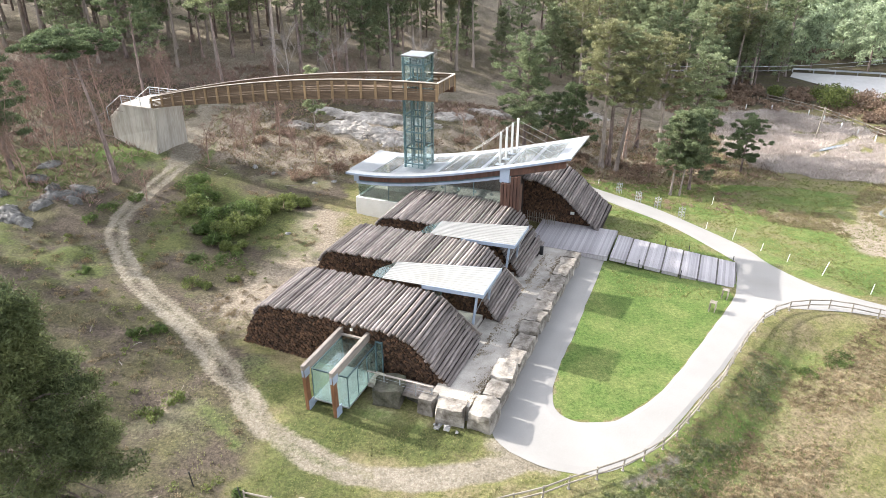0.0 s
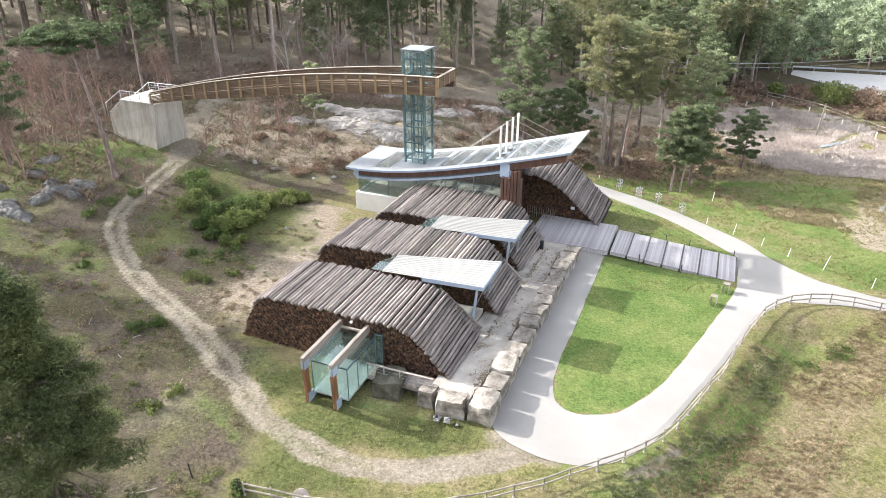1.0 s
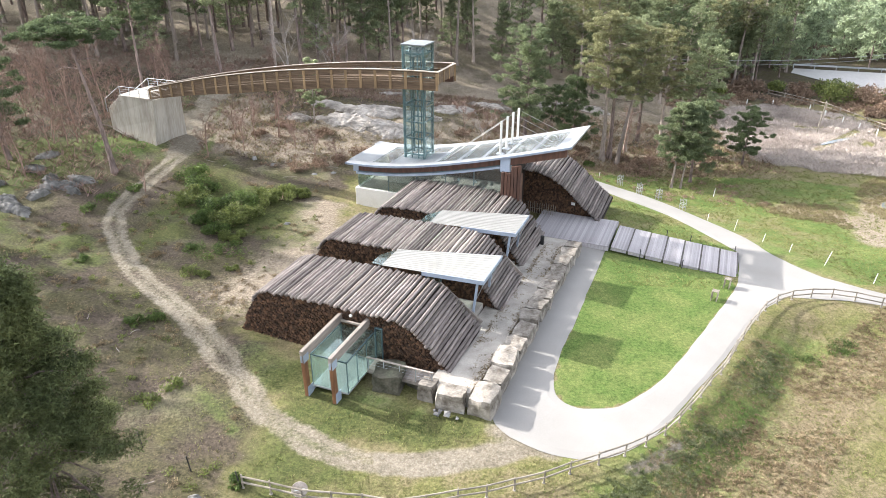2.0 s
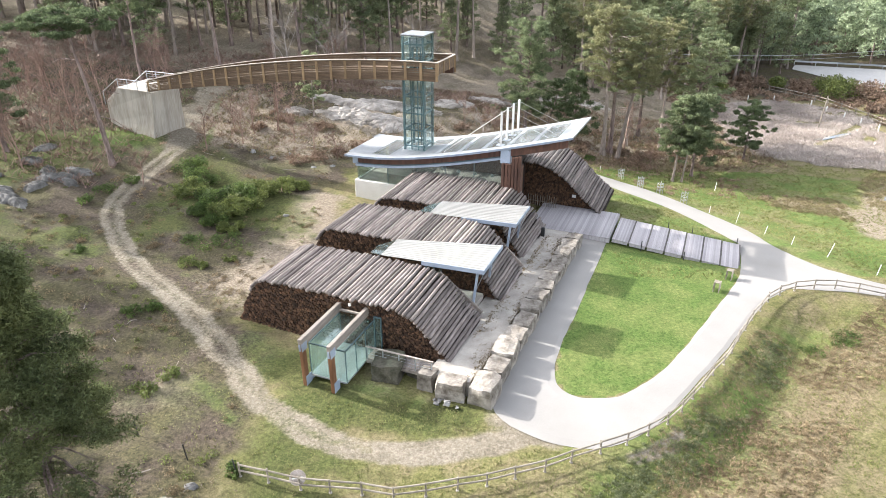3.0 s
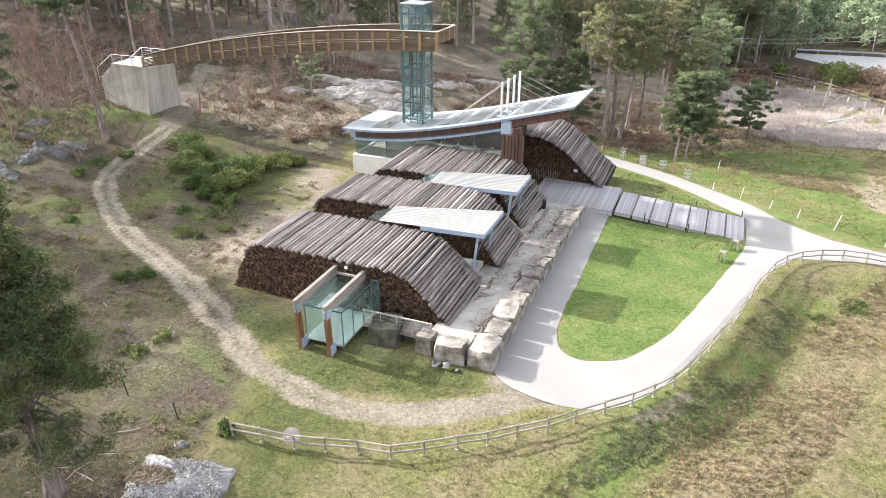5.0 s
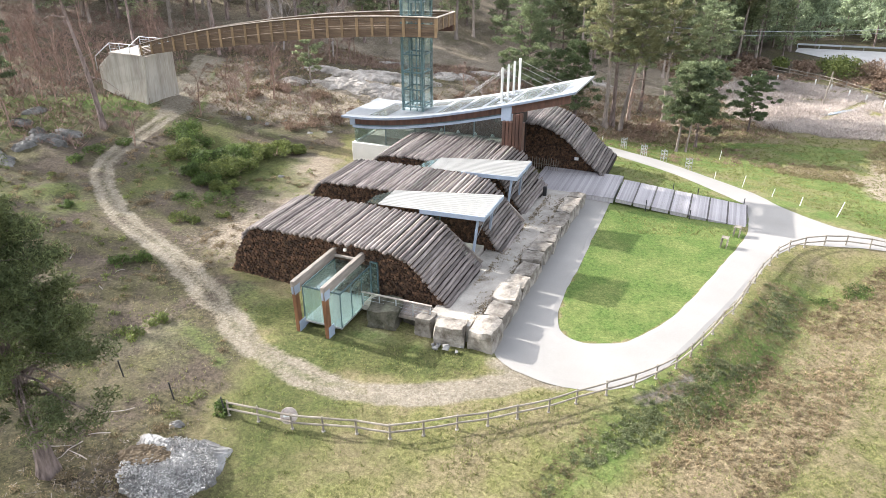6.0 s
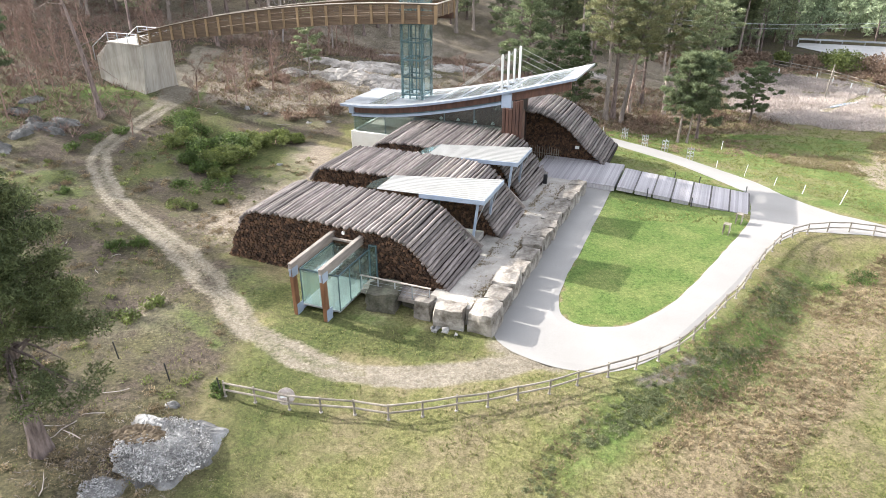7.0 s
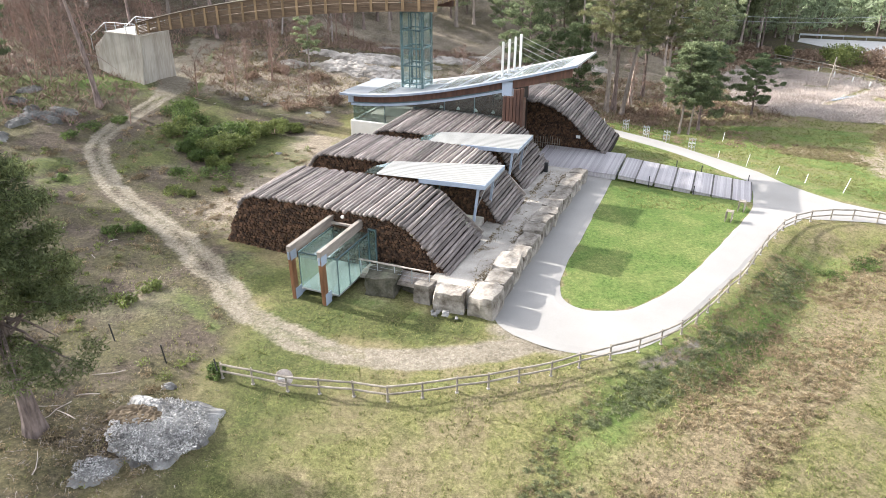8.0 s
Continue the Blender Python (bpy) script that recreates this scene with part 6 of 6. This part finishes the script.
def make_shrubs():
    rnd = random.Random(71)
    big = [(-26.4, 68.2, 1.9, 2.0, LEAF), (-24.6, 66.0, 1.7, 1.7, LEAF), (-24.8, 63.7, 1.6, 1.6, LEAF_PALE), (-22.6, 61.6, 1.7, 1.6, LEAF), (-20.4, 58.6, 1.7, 1.6, LEAF_PALE), (-19.0, 60.6, 1.6, 1.5, LEAF_PALE), (-20.0, 62.9, 1.8, 1.8, LEAF), (-18.3, 64.6, 1.6, 1.5, LEAF_PALE), (-16.6, 65.9, 1.5, 1.3, LEAF_PALE), (-22.4, 59.0, 1.2, 1.1, LEAF), (-15.0, 66.6, 1.0, 0.9, LEAF_PALE), (-19.0, 56.4, 1.1, 1.0, LEAF_PALE), (-20.6, 57.2, 1.2, 1.1, LEAF)]
    for i, (x, y, r, h, m) in enumerate(big):
        shrub(x, y, r * 1.05, h * 1.3, 2600, m, "dense evergreen shrub on the open slope" if m is LEAF else "lighter yellow-green shrub on the open slope", 200 + i, "shrubs on the slope", 0.105)
    low = [(-20.4, 52.9, 1.5, 0.8, LEAF), (-18.6, 53.6, 1.3, 0.9, LEAF), (-22.0, 53.6, 0.8, 0.6, LEAF), (-20.5, 49.2, 0.9, 0.6, LEAF_PALE), (-19.3, 48.7, 0.7, 0.5, LEAF_PALE), (-17.4, 50.4, 0.5, 0.4, LEAF_PALE), (-32.3, 61.8, 1.2, 1.0, LEAF), (-33.0, 59.0, 1.0, 0.8, LEAF), (-31.0, 64.6, 0.8, 0.7, LEAF), (-21.9, 41.3, 0.8, 0.8, LEAF), (-20.6, 42.3, 0.7, 0.7, LEAF), (-29.4, 49.8, 0.6, 0.5, LEAF), (-10.8, 26.7, 0.5, 0.75, LEAF), (-18.4, 55.4, 0.5, 0.4, LEAF_PALE), (-16.8, 34.6, 0.9, 0.6, LEAF_PALE), (-17.8, 33.2, 1.0, 0.6, LEAF_PALE)]
    for i, (x, y, r, h, m) in enumerate(low):
        shrub(x, y, r, h, 600, m, "low dark green bush in dry grass" if m is LEAF else "low pale green bush in dry grass", 300 + i, "low bushes", 0.09)
    back = [(-14.5, 75.5), (-12.0, 77.0), (-9.5, 79.5), (-16.8, 74.4), (-8.0, 75.5), (25.5, 94), (27.5, 92.5), (30, 94), (20, 95), (17.5, 96), (33, 93), (8, 88.5), (13.5, 89.5), (16.8, 90.5), (19, 91.8), (25.5, 90), (27, 88.6), (37, 92), (39, 95), (6, 94), (9.5, 97), (-2, 86), (2.5, 89), (-15, 84.5), (-20, 86.5), (-23, 83)]
    for i, p in enumerate(back):
        shrub(p[0], p[1], rnd.uniform(1.1, 1.8), rnd.uniform(0.8, 1.4), 650, BROOM, "brown withered bush at the wood's foot", 400 + i, "withered bushes", 0.13)
    shrub(19.2, 88.0, 0.9, 0.9, 600, LEAF, "small dark evergreen bush under the pines", 450)
    for i, (x, y) in enumerate(((26.2, 41.1), (28.8, 42.1), (29.9, 42.9))):
        shrub(x, y, 1.0, 0.3, 1000, LEAF, "low tangled green scrub on the bank", 560 + i, "scrub on the bank", 0.06)
    beyond = ((77, 136, 5.2, 5.0, LEAF_PALE), (83, 133, 4.6, 4.6, BROOM), (72, 139, 2.6, 2.6, BROOM), (90, 133, 5, 4.6, LEAF_PALE), (84, 125, 3.6, 3.0, BROOM), (89, 126, 4.0, 3.4, BROOM), (68, 142, 3.0, 3.0, LEAF_PALE), (64, 145, 3.0, 2.8, BROOM), (80, 142, 4.0, 3.4, LEAF_PALE), (97, 130, 4.2, 3.6, BROOM), (102, 135, 4.5, 4.2, LEAF_PALE), (59, 141, 2.6, 2.4, BROOM), (55, 139, 2.4, 2.2, LEAF_PALE), (50, 137, 2.2, 2.0, BROOM), (46, 133, 2.4, 2.2, LEAF_PALE), (60, 136, 2.0, 1.6, BROOM), (86, 121, 2.4, 1.6, BROOM), (78, 124, 2.2, 1.4, BROOM), (64, 84, 1.6, 0.8, BROOM), (58, 81.5, 1.5, 0.8, BROOM))
    for i, (x, y, r, h, m) in enumerate(beyond):
        shrub(x, y, r, h, 1500, m, "rounded green bush beyond the reed bed" if m is LEAF_PALE else "reddish leafless bush beyond the reed bed", 600 + i, "bushes beyond the pond", 0.24)


make_shrubs()


# ---- rocks ----
def outcrop(seed, x, y, rx, ry, h, mat, label, turn=0, cells=26, flat=False):
    """Bare rock breaking through the soil: a worn, cracked dome, or a flat granular sheet."""
    b = Build()
    rows = []
    rnd = random.Random(seed)
    c, s = math.cos(radians(turn)), math.sin(radians(turn))
    for i in range(cells + 1):
        row = []
        for j in range(cells + 1):
            p, q = -1 + 2 * i / cells, -1 + 2 * j / cells
            px, py = p * math.sqrt(1 - q * q / 2), q * math.sqrt(1 - p * p / 2)
            d = math.hypot(px, py)
            wob = 1 + 0.42 * noise.noise((px * 1.3 + seed, py * 1.3, 0)) + 0.22 * noise.noise((px * 4 + seed, py * 4, 2))
            ax, ay = px * rx * wob, py * ry * wob
            gx, gy = x + c * ax - s * ay, y + s * ax + c * ay
            n1 = noise.noise((ax * 0.7 + seed * 5, ay * 0.7, 1))
            n2 = abs(noise.noise((ax * 1.3 + seed * 2, ay * 1.3, 5)))
            n3 = noise.noise((ax * 4, ay * 4, seed))
            z = h * (1 - d ** 3) * (0.75 + 0.5 * n1) - 0.25 * h * (n2 < 0.07) + (0.10 * h + 0.035) * n3 - 0.16 * d ** 6
            if flat:
                z = h * (1 - d ** 6) * (0.85 + 0.25 * n1) + 0.02 * n3 * (1 - d ** 6) - 0.04 * (n2 < 0.04) - 0.2 * d ** 8
            row.append((gx, gy, gz(gx, gy) + z + (rnd.uniform(-0.045, 0.04) if flat else rnd.uniform(-0.03, 0.03)) * (1 - d ** 4)))
        rows.append(row)
    b.loft(rows, cap=False, closed=False)
    ob = part("rock_outcrop", b, mat)
    return tagged(ob, label, "rock")


outcrop(1, -11.85, 22.7, 2.35, 2.25, 0.36, ROCK, "low lichen-grey rock outcrop in the grass", 20, 84, True)
outcrop(2, -13.5, 20.0, 1.0, 0.7, 0.16, ROCK, "small flat grey rock outcrop near a trunk", 50, 30, True)
outcrop(3, -13.0, 23.1, 1.35, 0.9, 0.42, SOIL, "cushion of brown moss and soil on the rock", 10, 30, True)
for i, (x, y, rx, ry, h) in enumerate(((-12.3, 88.9, 4.6, 2.6, 0.7), (-6.9, 87.2, 4.2, 2.4, 0.8), (-9.8, 93.1, 5.5, 2.6, 0.8), (-3.5, 93.2, 3.4, 2.0, 0.6), (1.5, 99.7, 4.6, 2.2, 0.7), (-15.9, 95.3, 3.5, 1.8, 0.5), (7.4, 106.3, 4.5, 2.2, 0.8), (13.4, 111.1, 5.0, 2.4, 0.9), (-6.5, 109.6, 4.0, 1.8, 0.5), (19.1, 117.6, 4.2, 2.0, 0.8), (24.7, 118.2, 4.5, 2.0, 0.8), (-19.3, 89.5, 2.0, 1.2, 0.5))):
    outcrop(60 + i, x, y, rx, ry, h, SLAB, "broad pale granite slab showing through dry grass", -20 + 13 * (i % 5), 30)
for i, (x, y, r) in enumerate(((-36.5, 65.4, 1.2), (-37.8, 63.4, 1.4), (-38.6, 61.0, 1.1), (-40.2, 58.2, 1.7), (-36.2, 62.6, 0.9), (-41.5, 66.5, 1.0), (-42, 70, 1.1), (-39.3, 64.9, 0.8), (-38.0, 57.2, 1.0), (-43.5, 62.0, 1.4))):
    outcrop(20 + i, x, y, r * 1.3, r * 0.8, 0.55, ROCK_DARK, "grey granite rock breaking through leaf litter", i * 40, 34)
for i, (x, y) in enumerate(((-12.6, 25.6), (-14.9, 60.0), (-19.5, 75.0), (-22.0, 76.5), (-17.8, 76.5), (-14.5, 73.0), (-12.5, 73.8), (-9.6, 74.5))):
    outcrop(40 + i, x, y, 0.42, 0.3, 0.2, ROCK, "small grey stone in the grass", i * 33, 8)


# ---- pond ----
def make_pond():
    rng, rnd = np.random.default_rng(8), random.Random(8)
    bed = [(43.5, 94), (50, 88), (59, 84.5), (67, 92), (70, 104), (74, 118), (71, 128), (64, 132), (55, 129), (49, 122), (44.5, 108)]
    n = 120000
    x, y = rng.uniform(41, 78, n), rng.uniform(82, 134, n)
    gap = np.array([noise.noise((a * 0.11, c * 0.16, 4)) + 0.6 * noise.noise((a * 0.4, c * 0.5, 8)) for a, c in zip(x, y)])
    k = inside(x + 2.2 * gap, y + 2.2 * gap, bed) & (gap > -0.42)
    open_water = (np.abs((y - 104) - 0.9 * (x - 60)) < 1.0) & (x > 56) & (x < 70)
    x, y = x[k & ~open_water], y[k & ~open_water]
    z = ground_z(x, y) - 0.1
    h = rng.uniform(0.2, 0.6, len(x))
    a = rng.uniform(0, 6.28, len(x))
    w = 0.04
    dx, dy = np.cos(a) * w, np.sin(a) * w
    lx, ly = rng.normal(0, 0.34, len(x)), rng.normal(0, 0.34, len(x))
    v = np.stack([np.stack([x - dx, y - dy, z], -1), np.stack([x + dx, y + dy, z], -1), np.stack([x + lx + dx * 0.5, y + ly + dy * 0.5, z + h], -1), np.stack([x + lx - dx * 0.5, y + ly - dy * 0.5, z + h * 0.9], -1)], 1).reshape(-1, 3)
    tagged(new("reed_bed", cards_mesh("reed_bed", v, REED)), "bleached dry reeds filling the pond", "reeds", kind="stuff")
    b = Build()
    for px, py, rx, ry in ((62.5, 106, 4.2, 0.45), (57.5, 75.5, 5.8, 3.0)):
        loop = [(px + rx * math.cos(t) * (1 + 0.15 * math.sin(3 * t)) - 0.3 * ry * math.sin(t), py + ry * math.sin(t) + 0.8 * rx * math.cos(t) * 0.6) for t in [2 * math.pi * i / 30 for i in range(30)]]
        zz = max(gz(a, c) for a, c in loop) + 0.06 if ry < 1 else gz(px - rx, py - 2) + 0.03
        b.loft([[(a, c, zz - 1.5) for a, c in loop], [(a, c, zz) for a, c in loop]])
    tagged(part("water", b, WATER), "still grey water of the pond", "water", kind="structure")
    s = Build()
    ribbon(s, [(84, 167), (102, 161.5), (125, 152), (160, 140), (220, 120)], [(81, 162), (86, 150), (92, 140), (120, 120), (220, 90)], 0.15, 6, 4)
    tagged(part("far_track", s, SAND), "broad pale sandy ground across the valley", "track", kind="structure")


make_pond()


# ---- grass tufts, litter and fallen wood ----
def tufts(name, seed, n, box, keep, mat, label, hmin, hmax, w=0.05, lean=0.5):
    rng = np.random.default_rng(seed)
    x, y = rng.uniform(box[0], box[1], n), rng.uniform(box[2], box[3], n)
    k = keep(x, y)
    x, y = x[k], y[k]
    x, y = np.repeat(x, 4) + rng.normal(0, 0.09, len(x) * 4), np.repeat(y, 4) + rng.normal(0, 0.09, len(y) * 4)
    m = len(x)
    z = ground_z(x, y) - 0.02
    h = rng.uniform(hmin, hmax, m)
    a = rng.uniform(0, 6.28, m)
    dx, dy = np.cos(a) * w, np.sin(a) * w
    lx, ly = rng.normal(0, lean, m) * h, rng.normal(0, lean, m) * h
    v = np.stack([np.stack([x - dx, y - dy, z], -1), np.stack([x + dx, y + dy, z], -1), np.stack([x + lx + dx * 0.25, y + ly + dy * 0.25, z + h], -1), np.stack([x + lx - dx * 0.25, y + ly - dy * 0.25, z + h * 0.95], -1)], 1).reshape(-1, 3)
    tagged(new(name, cards_mesh(name, v, mat)), label, "grass", kind="stuff")


def off_dome(x, y):
    """Away from the bare rock behind the hall."""
    return ((x + 7) / 11) ** 2 + ((y - 94) / 10) ** 2 > 1


def free(x, y):
    """Open ground: no track, path, terrace or building."""
    u = (x - ORIGIN.x) * U.x + (y - ORIGIN.y) * U.y
    v = (x - ORIGIN.x) * V.x + (y - ORIGIN.y) * V.y
    hut = (u > -16.6) & (u < 4.2) & (v > -3.2) & (v < 40) | (u > -8.5) & (u < -4) & (v > -5) & (v < 0) | (u > 4) & (u < 17.4) & (v > 23.5) & (v < 31.6)
    road = inside(x, y, [(2.0, 30.9), (6.0, 28.8), (9.9, 28.7), (13.8, 31.6), (28.3, 48.8), (36.9, 47.1), (60, 38), (60, 43), (36.6, 50.1), (30.7, 64.4), (25, 75), (17.0, 82.1), (16, 78), (24.0, 67.9), (27.0, 56.9), (23.7, 50.3), (13.9, 36.7), (9.9, 33.7), (8.0, 34.8), (16.0, 58.4), (12.5, 59), (6, 44)])
    return ~hut & ~road & (near_line(x, y, TRACK) > 1.15)


tufts("rough_grass", 81, 26000, (-26, 40, 15, 46), lambda x, y: free(x, y) & ~inside(x, y, LAWN) & ((x * 7.3 + y * 3.1) % 1 < np.clip((x + 12) / 18, 0.18, 1)), GRASS, "short rough green grass", 0.04, 0.15, 0.028)
tufts("dry_grass", 82, 26000, (-36, 40, 15, 62), lambda x, y: free(x, y) & ~inside(x, y, LAWN) & ((x * 7.3 + y * 3.1) % 1 < np.clip((x + 20) / 18, 0.3, 1)), GRASS_DRY, "tufts of dry straw-coloured grass", 0.04, 0.13, 0.016)
tufts("lawn_grass", 83, 12000, (6, 27, 33, 59), lambda x, y: inside(x, y, LAWN), GRASS, "short mown lawn grass", 0.02, 0.05, 0.018)
tufts("undergrowth", 84, 12000, (-70, 12, 62, 112), lambda x, y: free(x, y) & (near_line(x, y, TRACK) > 1.7) & ((x < -34) | (y > 100) | ((y > 76) & (x < -16) & ((x * 5.1 + y * 3.7) % 1 < 0.22))), TWIG, "brown bracken and fallen twigs on the slope", 0.15, 0.7, 0.05, 0.8)


tufts("tussocks", 86, 6000, (2, 42, 15, 48), lambda x, y: near_line(x, y, FIELD_BROWN) < 2.4, TUSSOCK, "clumpy brown tussocks on the lower field", 0.05, 0.18, 0.024, 0.7)


def heath(name, seed, n, box, keep, mat, label, r, size, cards, gate=-0.05):
    """Low cushions of heath and dead bracken, uncounted."""
    rng = np.random.default_rng(seed)
    x, y = rng.uniform(box[0], box[1], n), rng.uniform(box[2], box[3], n)
    k = keep(x, y) & (np.array([noise.noise((a * 0.16, c * 0.16, seed)) for a, c in zip(x, y)]) > gate)
    x, y = x[k], y[k]
    c = np.stack([x, y, ground_z(x, y) + 0.04], -1)
    rad = rng.uniform(0.5, 1.3, len(x)) * r
    tagged(new(name, cards_mesh(name, leaf_cards(rng, c, rad, cards, size, 0.55, 2.6), mat, 3)), label, "heath", kind="stuff")


tufts("hill_grass", 93, 13000, (-30, 46, 76, 113), lambda x, y: free(x, y) & ((y > 87) | (x < 12)) & (off_dome(x, y) | ((x * 5.1 + y * 3.7) % 1 < 0.35)), GRASS_DRY, "bleached grass on the rocky slope", 0.10, 0.34, 0.045, 0.8)
tufts("hill_bracken", 94, 5000, (-30, 46, 76, 113), lambda x, y: free(x, y) & off_dome(x, y) & (((y > 86.5) & (x > 2)) | (y > 99)), BROOM, "dead russet bracken on the rocky slope", 0.15, 0.55, 0.07, 0.9)
tufts("meadow_grass", 95, 14000, (15, 62, 50, 88), lambda x, y: free(x, y) & (x > 15), GRASS, "rough meadow grass beyond the path", 0.06, 0.16, 0.04, 0.6)
heath("meadow_litter", 96, 4000, (36, 64, 62, 88), lambda x, y: near_line(x, y, [(40, 73.2), (44, 71), (47, 67.5), (52, 75), (58, 82)]) < 3.6, GRASS_DRY, "bleached dead grass at the pond's edge", 0.45, 0.07, 26000)


heath("green_heath", 87, 420, (-44, -12, 26, 66), free, LEAF_PALE, "low green heath cushions on the west slope", 0.34, 0.055, 16000)
heath("brown_heath", 88, 1500, (-46, -12, 18, 72), free, TUSSOCK, "dead brown bracken on the west slope", 0.34, 0.05, 50000)
heath("field_tussocks", 92, 12000, (5, 42, 15, 50), lambda x, y: near_line(x, y, FIELD_BROWN) < 2.5, TUSSOCK, "humped brown tussocks on the lower field", 0.20, 0.042, 70000, -0.2)
BANK = [(4.2, 18.9), (5.4, 21.9), (7.6, 24.5), (10.0, 26.8), (12.9, 28.9), (15.7, 31.6), (18.1, 33.7), (21.1, 37.4), (23.5, 40.9)]
heath("bank_scrub", 97, 16000, (2, 26, 17, 44), lambda x, y: near_line(x, y, BANK) < 0.3 + 1.5 * ((x * 3.7 + y * 5.3) % 1) ** 3, SCRUB, "low tangled grey-green scrub on the bank", 0.17, 0.036, 52000, -0.4)
heath("bank_stalks", 98, 8000, (2, 26, 17, 44), lambda x, y: near_line(x, y, BANK) < 1.7, TUSSOCK, "dead stalks among the scrub on the bank", 0.22, 0.035, 22000, -0.3)
heath("valley_scrub", 99, 1300, (42, 92, 112, 158), lambda x, y: (y < 150 - 0.9 * (x - 80)) & ~inside(x, y, [(43, 90), (60, 84), (70, 92), (75, 118), (71, 130), (55, 131), (46, 120)]), BROOM, "brown scrub beyond the reed bed", 1.1, 0.22, 22000)
heath("hill_heath", 89, 1300, (-34, 42, 74, 112), lambda x, y: free(x, y) & off_dome(x, y), BROOM, "russet bracken among the rocks", 0.5, 0.08, 30000)
heath("slope_twigs", 90, 1200, (-46, -10, 18, 72), free, TWIG_PALE, "bleached twig litter on the west slope", 0.5, 0.022, 5000)


def terrace_weeds():
    """Weeds and dead leaves along the boulders and the foot of the stacks."""
    rng = np.random.default_rng(85)
    n = 1500
    v = rng.uniform(-1.2, 23, n)
    side = rng.random(n)
    u = np.where(side < 0.55, 2.2 - np.abs(rng.normal(0, 0.28, n)), np.where(side < 0.85, 0.35 + np.abs(rng.normal(0, 0.3, n)), rng.uniform(0.3, 2.2, n)))
    keep = np.array([noise.noise((a * 0.9, c * 0.5, 9)) for a, c in zip(u, v)]) > -0.12
    u, v = u[keep], v[keep]
    x, y = ORIGIN.x + U.x * u + V.x * v, ORIGIN.y + U.y * u + V.y * v
    z = np.array([terrace_z(c) for c in v])
    c = np.stack([x, y, z + 0.05], -1)
    w = leaf_cards(rng, c, np.full(len(c), 0.15), 5000, 0.038, 0.4, 2.4)
    w[:, 2] = np.maximum(w[:, 2], z.min())
    tagged(new("terrace_weeds", cards_mesh("terrace_weeds", w, TUSSOCK, 3)), "weeds and dry stalks along the boulders", "weeds", kind="stuff")


terrace_weeds()


def fallen_wood():
    rnd = random.Random(91)
    for k in range(22):
        x, y = rnd.choice(((rnd.uniform(-30, -16), rnd.uniform(28, 44)), (rnd.uniform(-18, -12), rnd.uniform(19, 27)), (rnd.uniform(-28, -12), rnd.uniform(70, 84))))
        a, ln = rnd.uniform(0, 6.3), rnd.uniform(0.6, 2.0)
        pts = []
        for i in range(4):
            s = (i / 3 - 0.5) * ln
            px, py = x + s * math.cos(a) + rnd.uniform(-0.1, 0.1), y + s * math.sin(a) + rnd.uniform(-0.1, 0.1)
            pts.append((px, py, gz(px, py) + 0.06 + rnd.uniform(0, 0.06)))
        o = part("fallen_branch", Build().tube(pts, [0.026, 0.024, 0.018, 0.008], 5), TWIG_PALE)
        tagged(o, "bleached fallen branch on dry ground", "branch", "fallen branches")


fallen_wood()


def rock_chips():
    """Loose flakes on the two flat outcrops, and twigs shed round the trunk."""
    rng = np.random.default_rng(57)
    cs = []
    for x, y, rx, ry, h, n in ((-11.8, 22.4, 2.0, 1.95, 0.33, 3800), (-13.5, 20.0, 0.75, 0.6, 0.14, 500)):
        a, d = rng.uniform(0, 6.28, n), np.sqrt(rng.random(n))
        px, py = x + rx * d * np.cos(a), y + ry * d * np.sin(a)
        keep = ((px + 13.05) / 1.15) ** 2 + ((py - 23.25) / 0.8) ** 2 > 1
        px, py = px[keep], py[keep]
        cs.append(np.stack([px, py, ground_z(px, py) + h], -1))
    c = np.concatenate(cs)
    tagged(new("stone_chips", cards_mesh("stone_chips", leaf_cards(rng, c, np.full(len(c), 0.05), len(c) * 2, 0.065, 0.6, 1.5), CHIP, 3)), "loose grey flakes lying on the rock", "stones", kind="stuff")
    n = 500
    px, py = rng.normal(-14.2, 1.9, n), rng.normal(21.6, 1.7, n)
    c = np.stack([px, py, ground_z(px, py) + 0.06], -1)
    tagged(new("shed_twigs", cards_mesh("shed_twigs", leaf_cards(rng, c, np.full(n, 0.1), 900, 0.024, 0.3, 11), TWIG_PALE, 3)), "shed twigs and bark under the pine", "twigs", kind="stuff")
    tagged(new("needle_litter", cards_mesh("needle_litter", leaf_cards(rng, c, np.full(n, 0.25), 7000, 0.03, 0.25, 2.6), TUSSOCK, 3)), "brown needle litter under the pine", "litter", kind="stuff")


rock_chips()
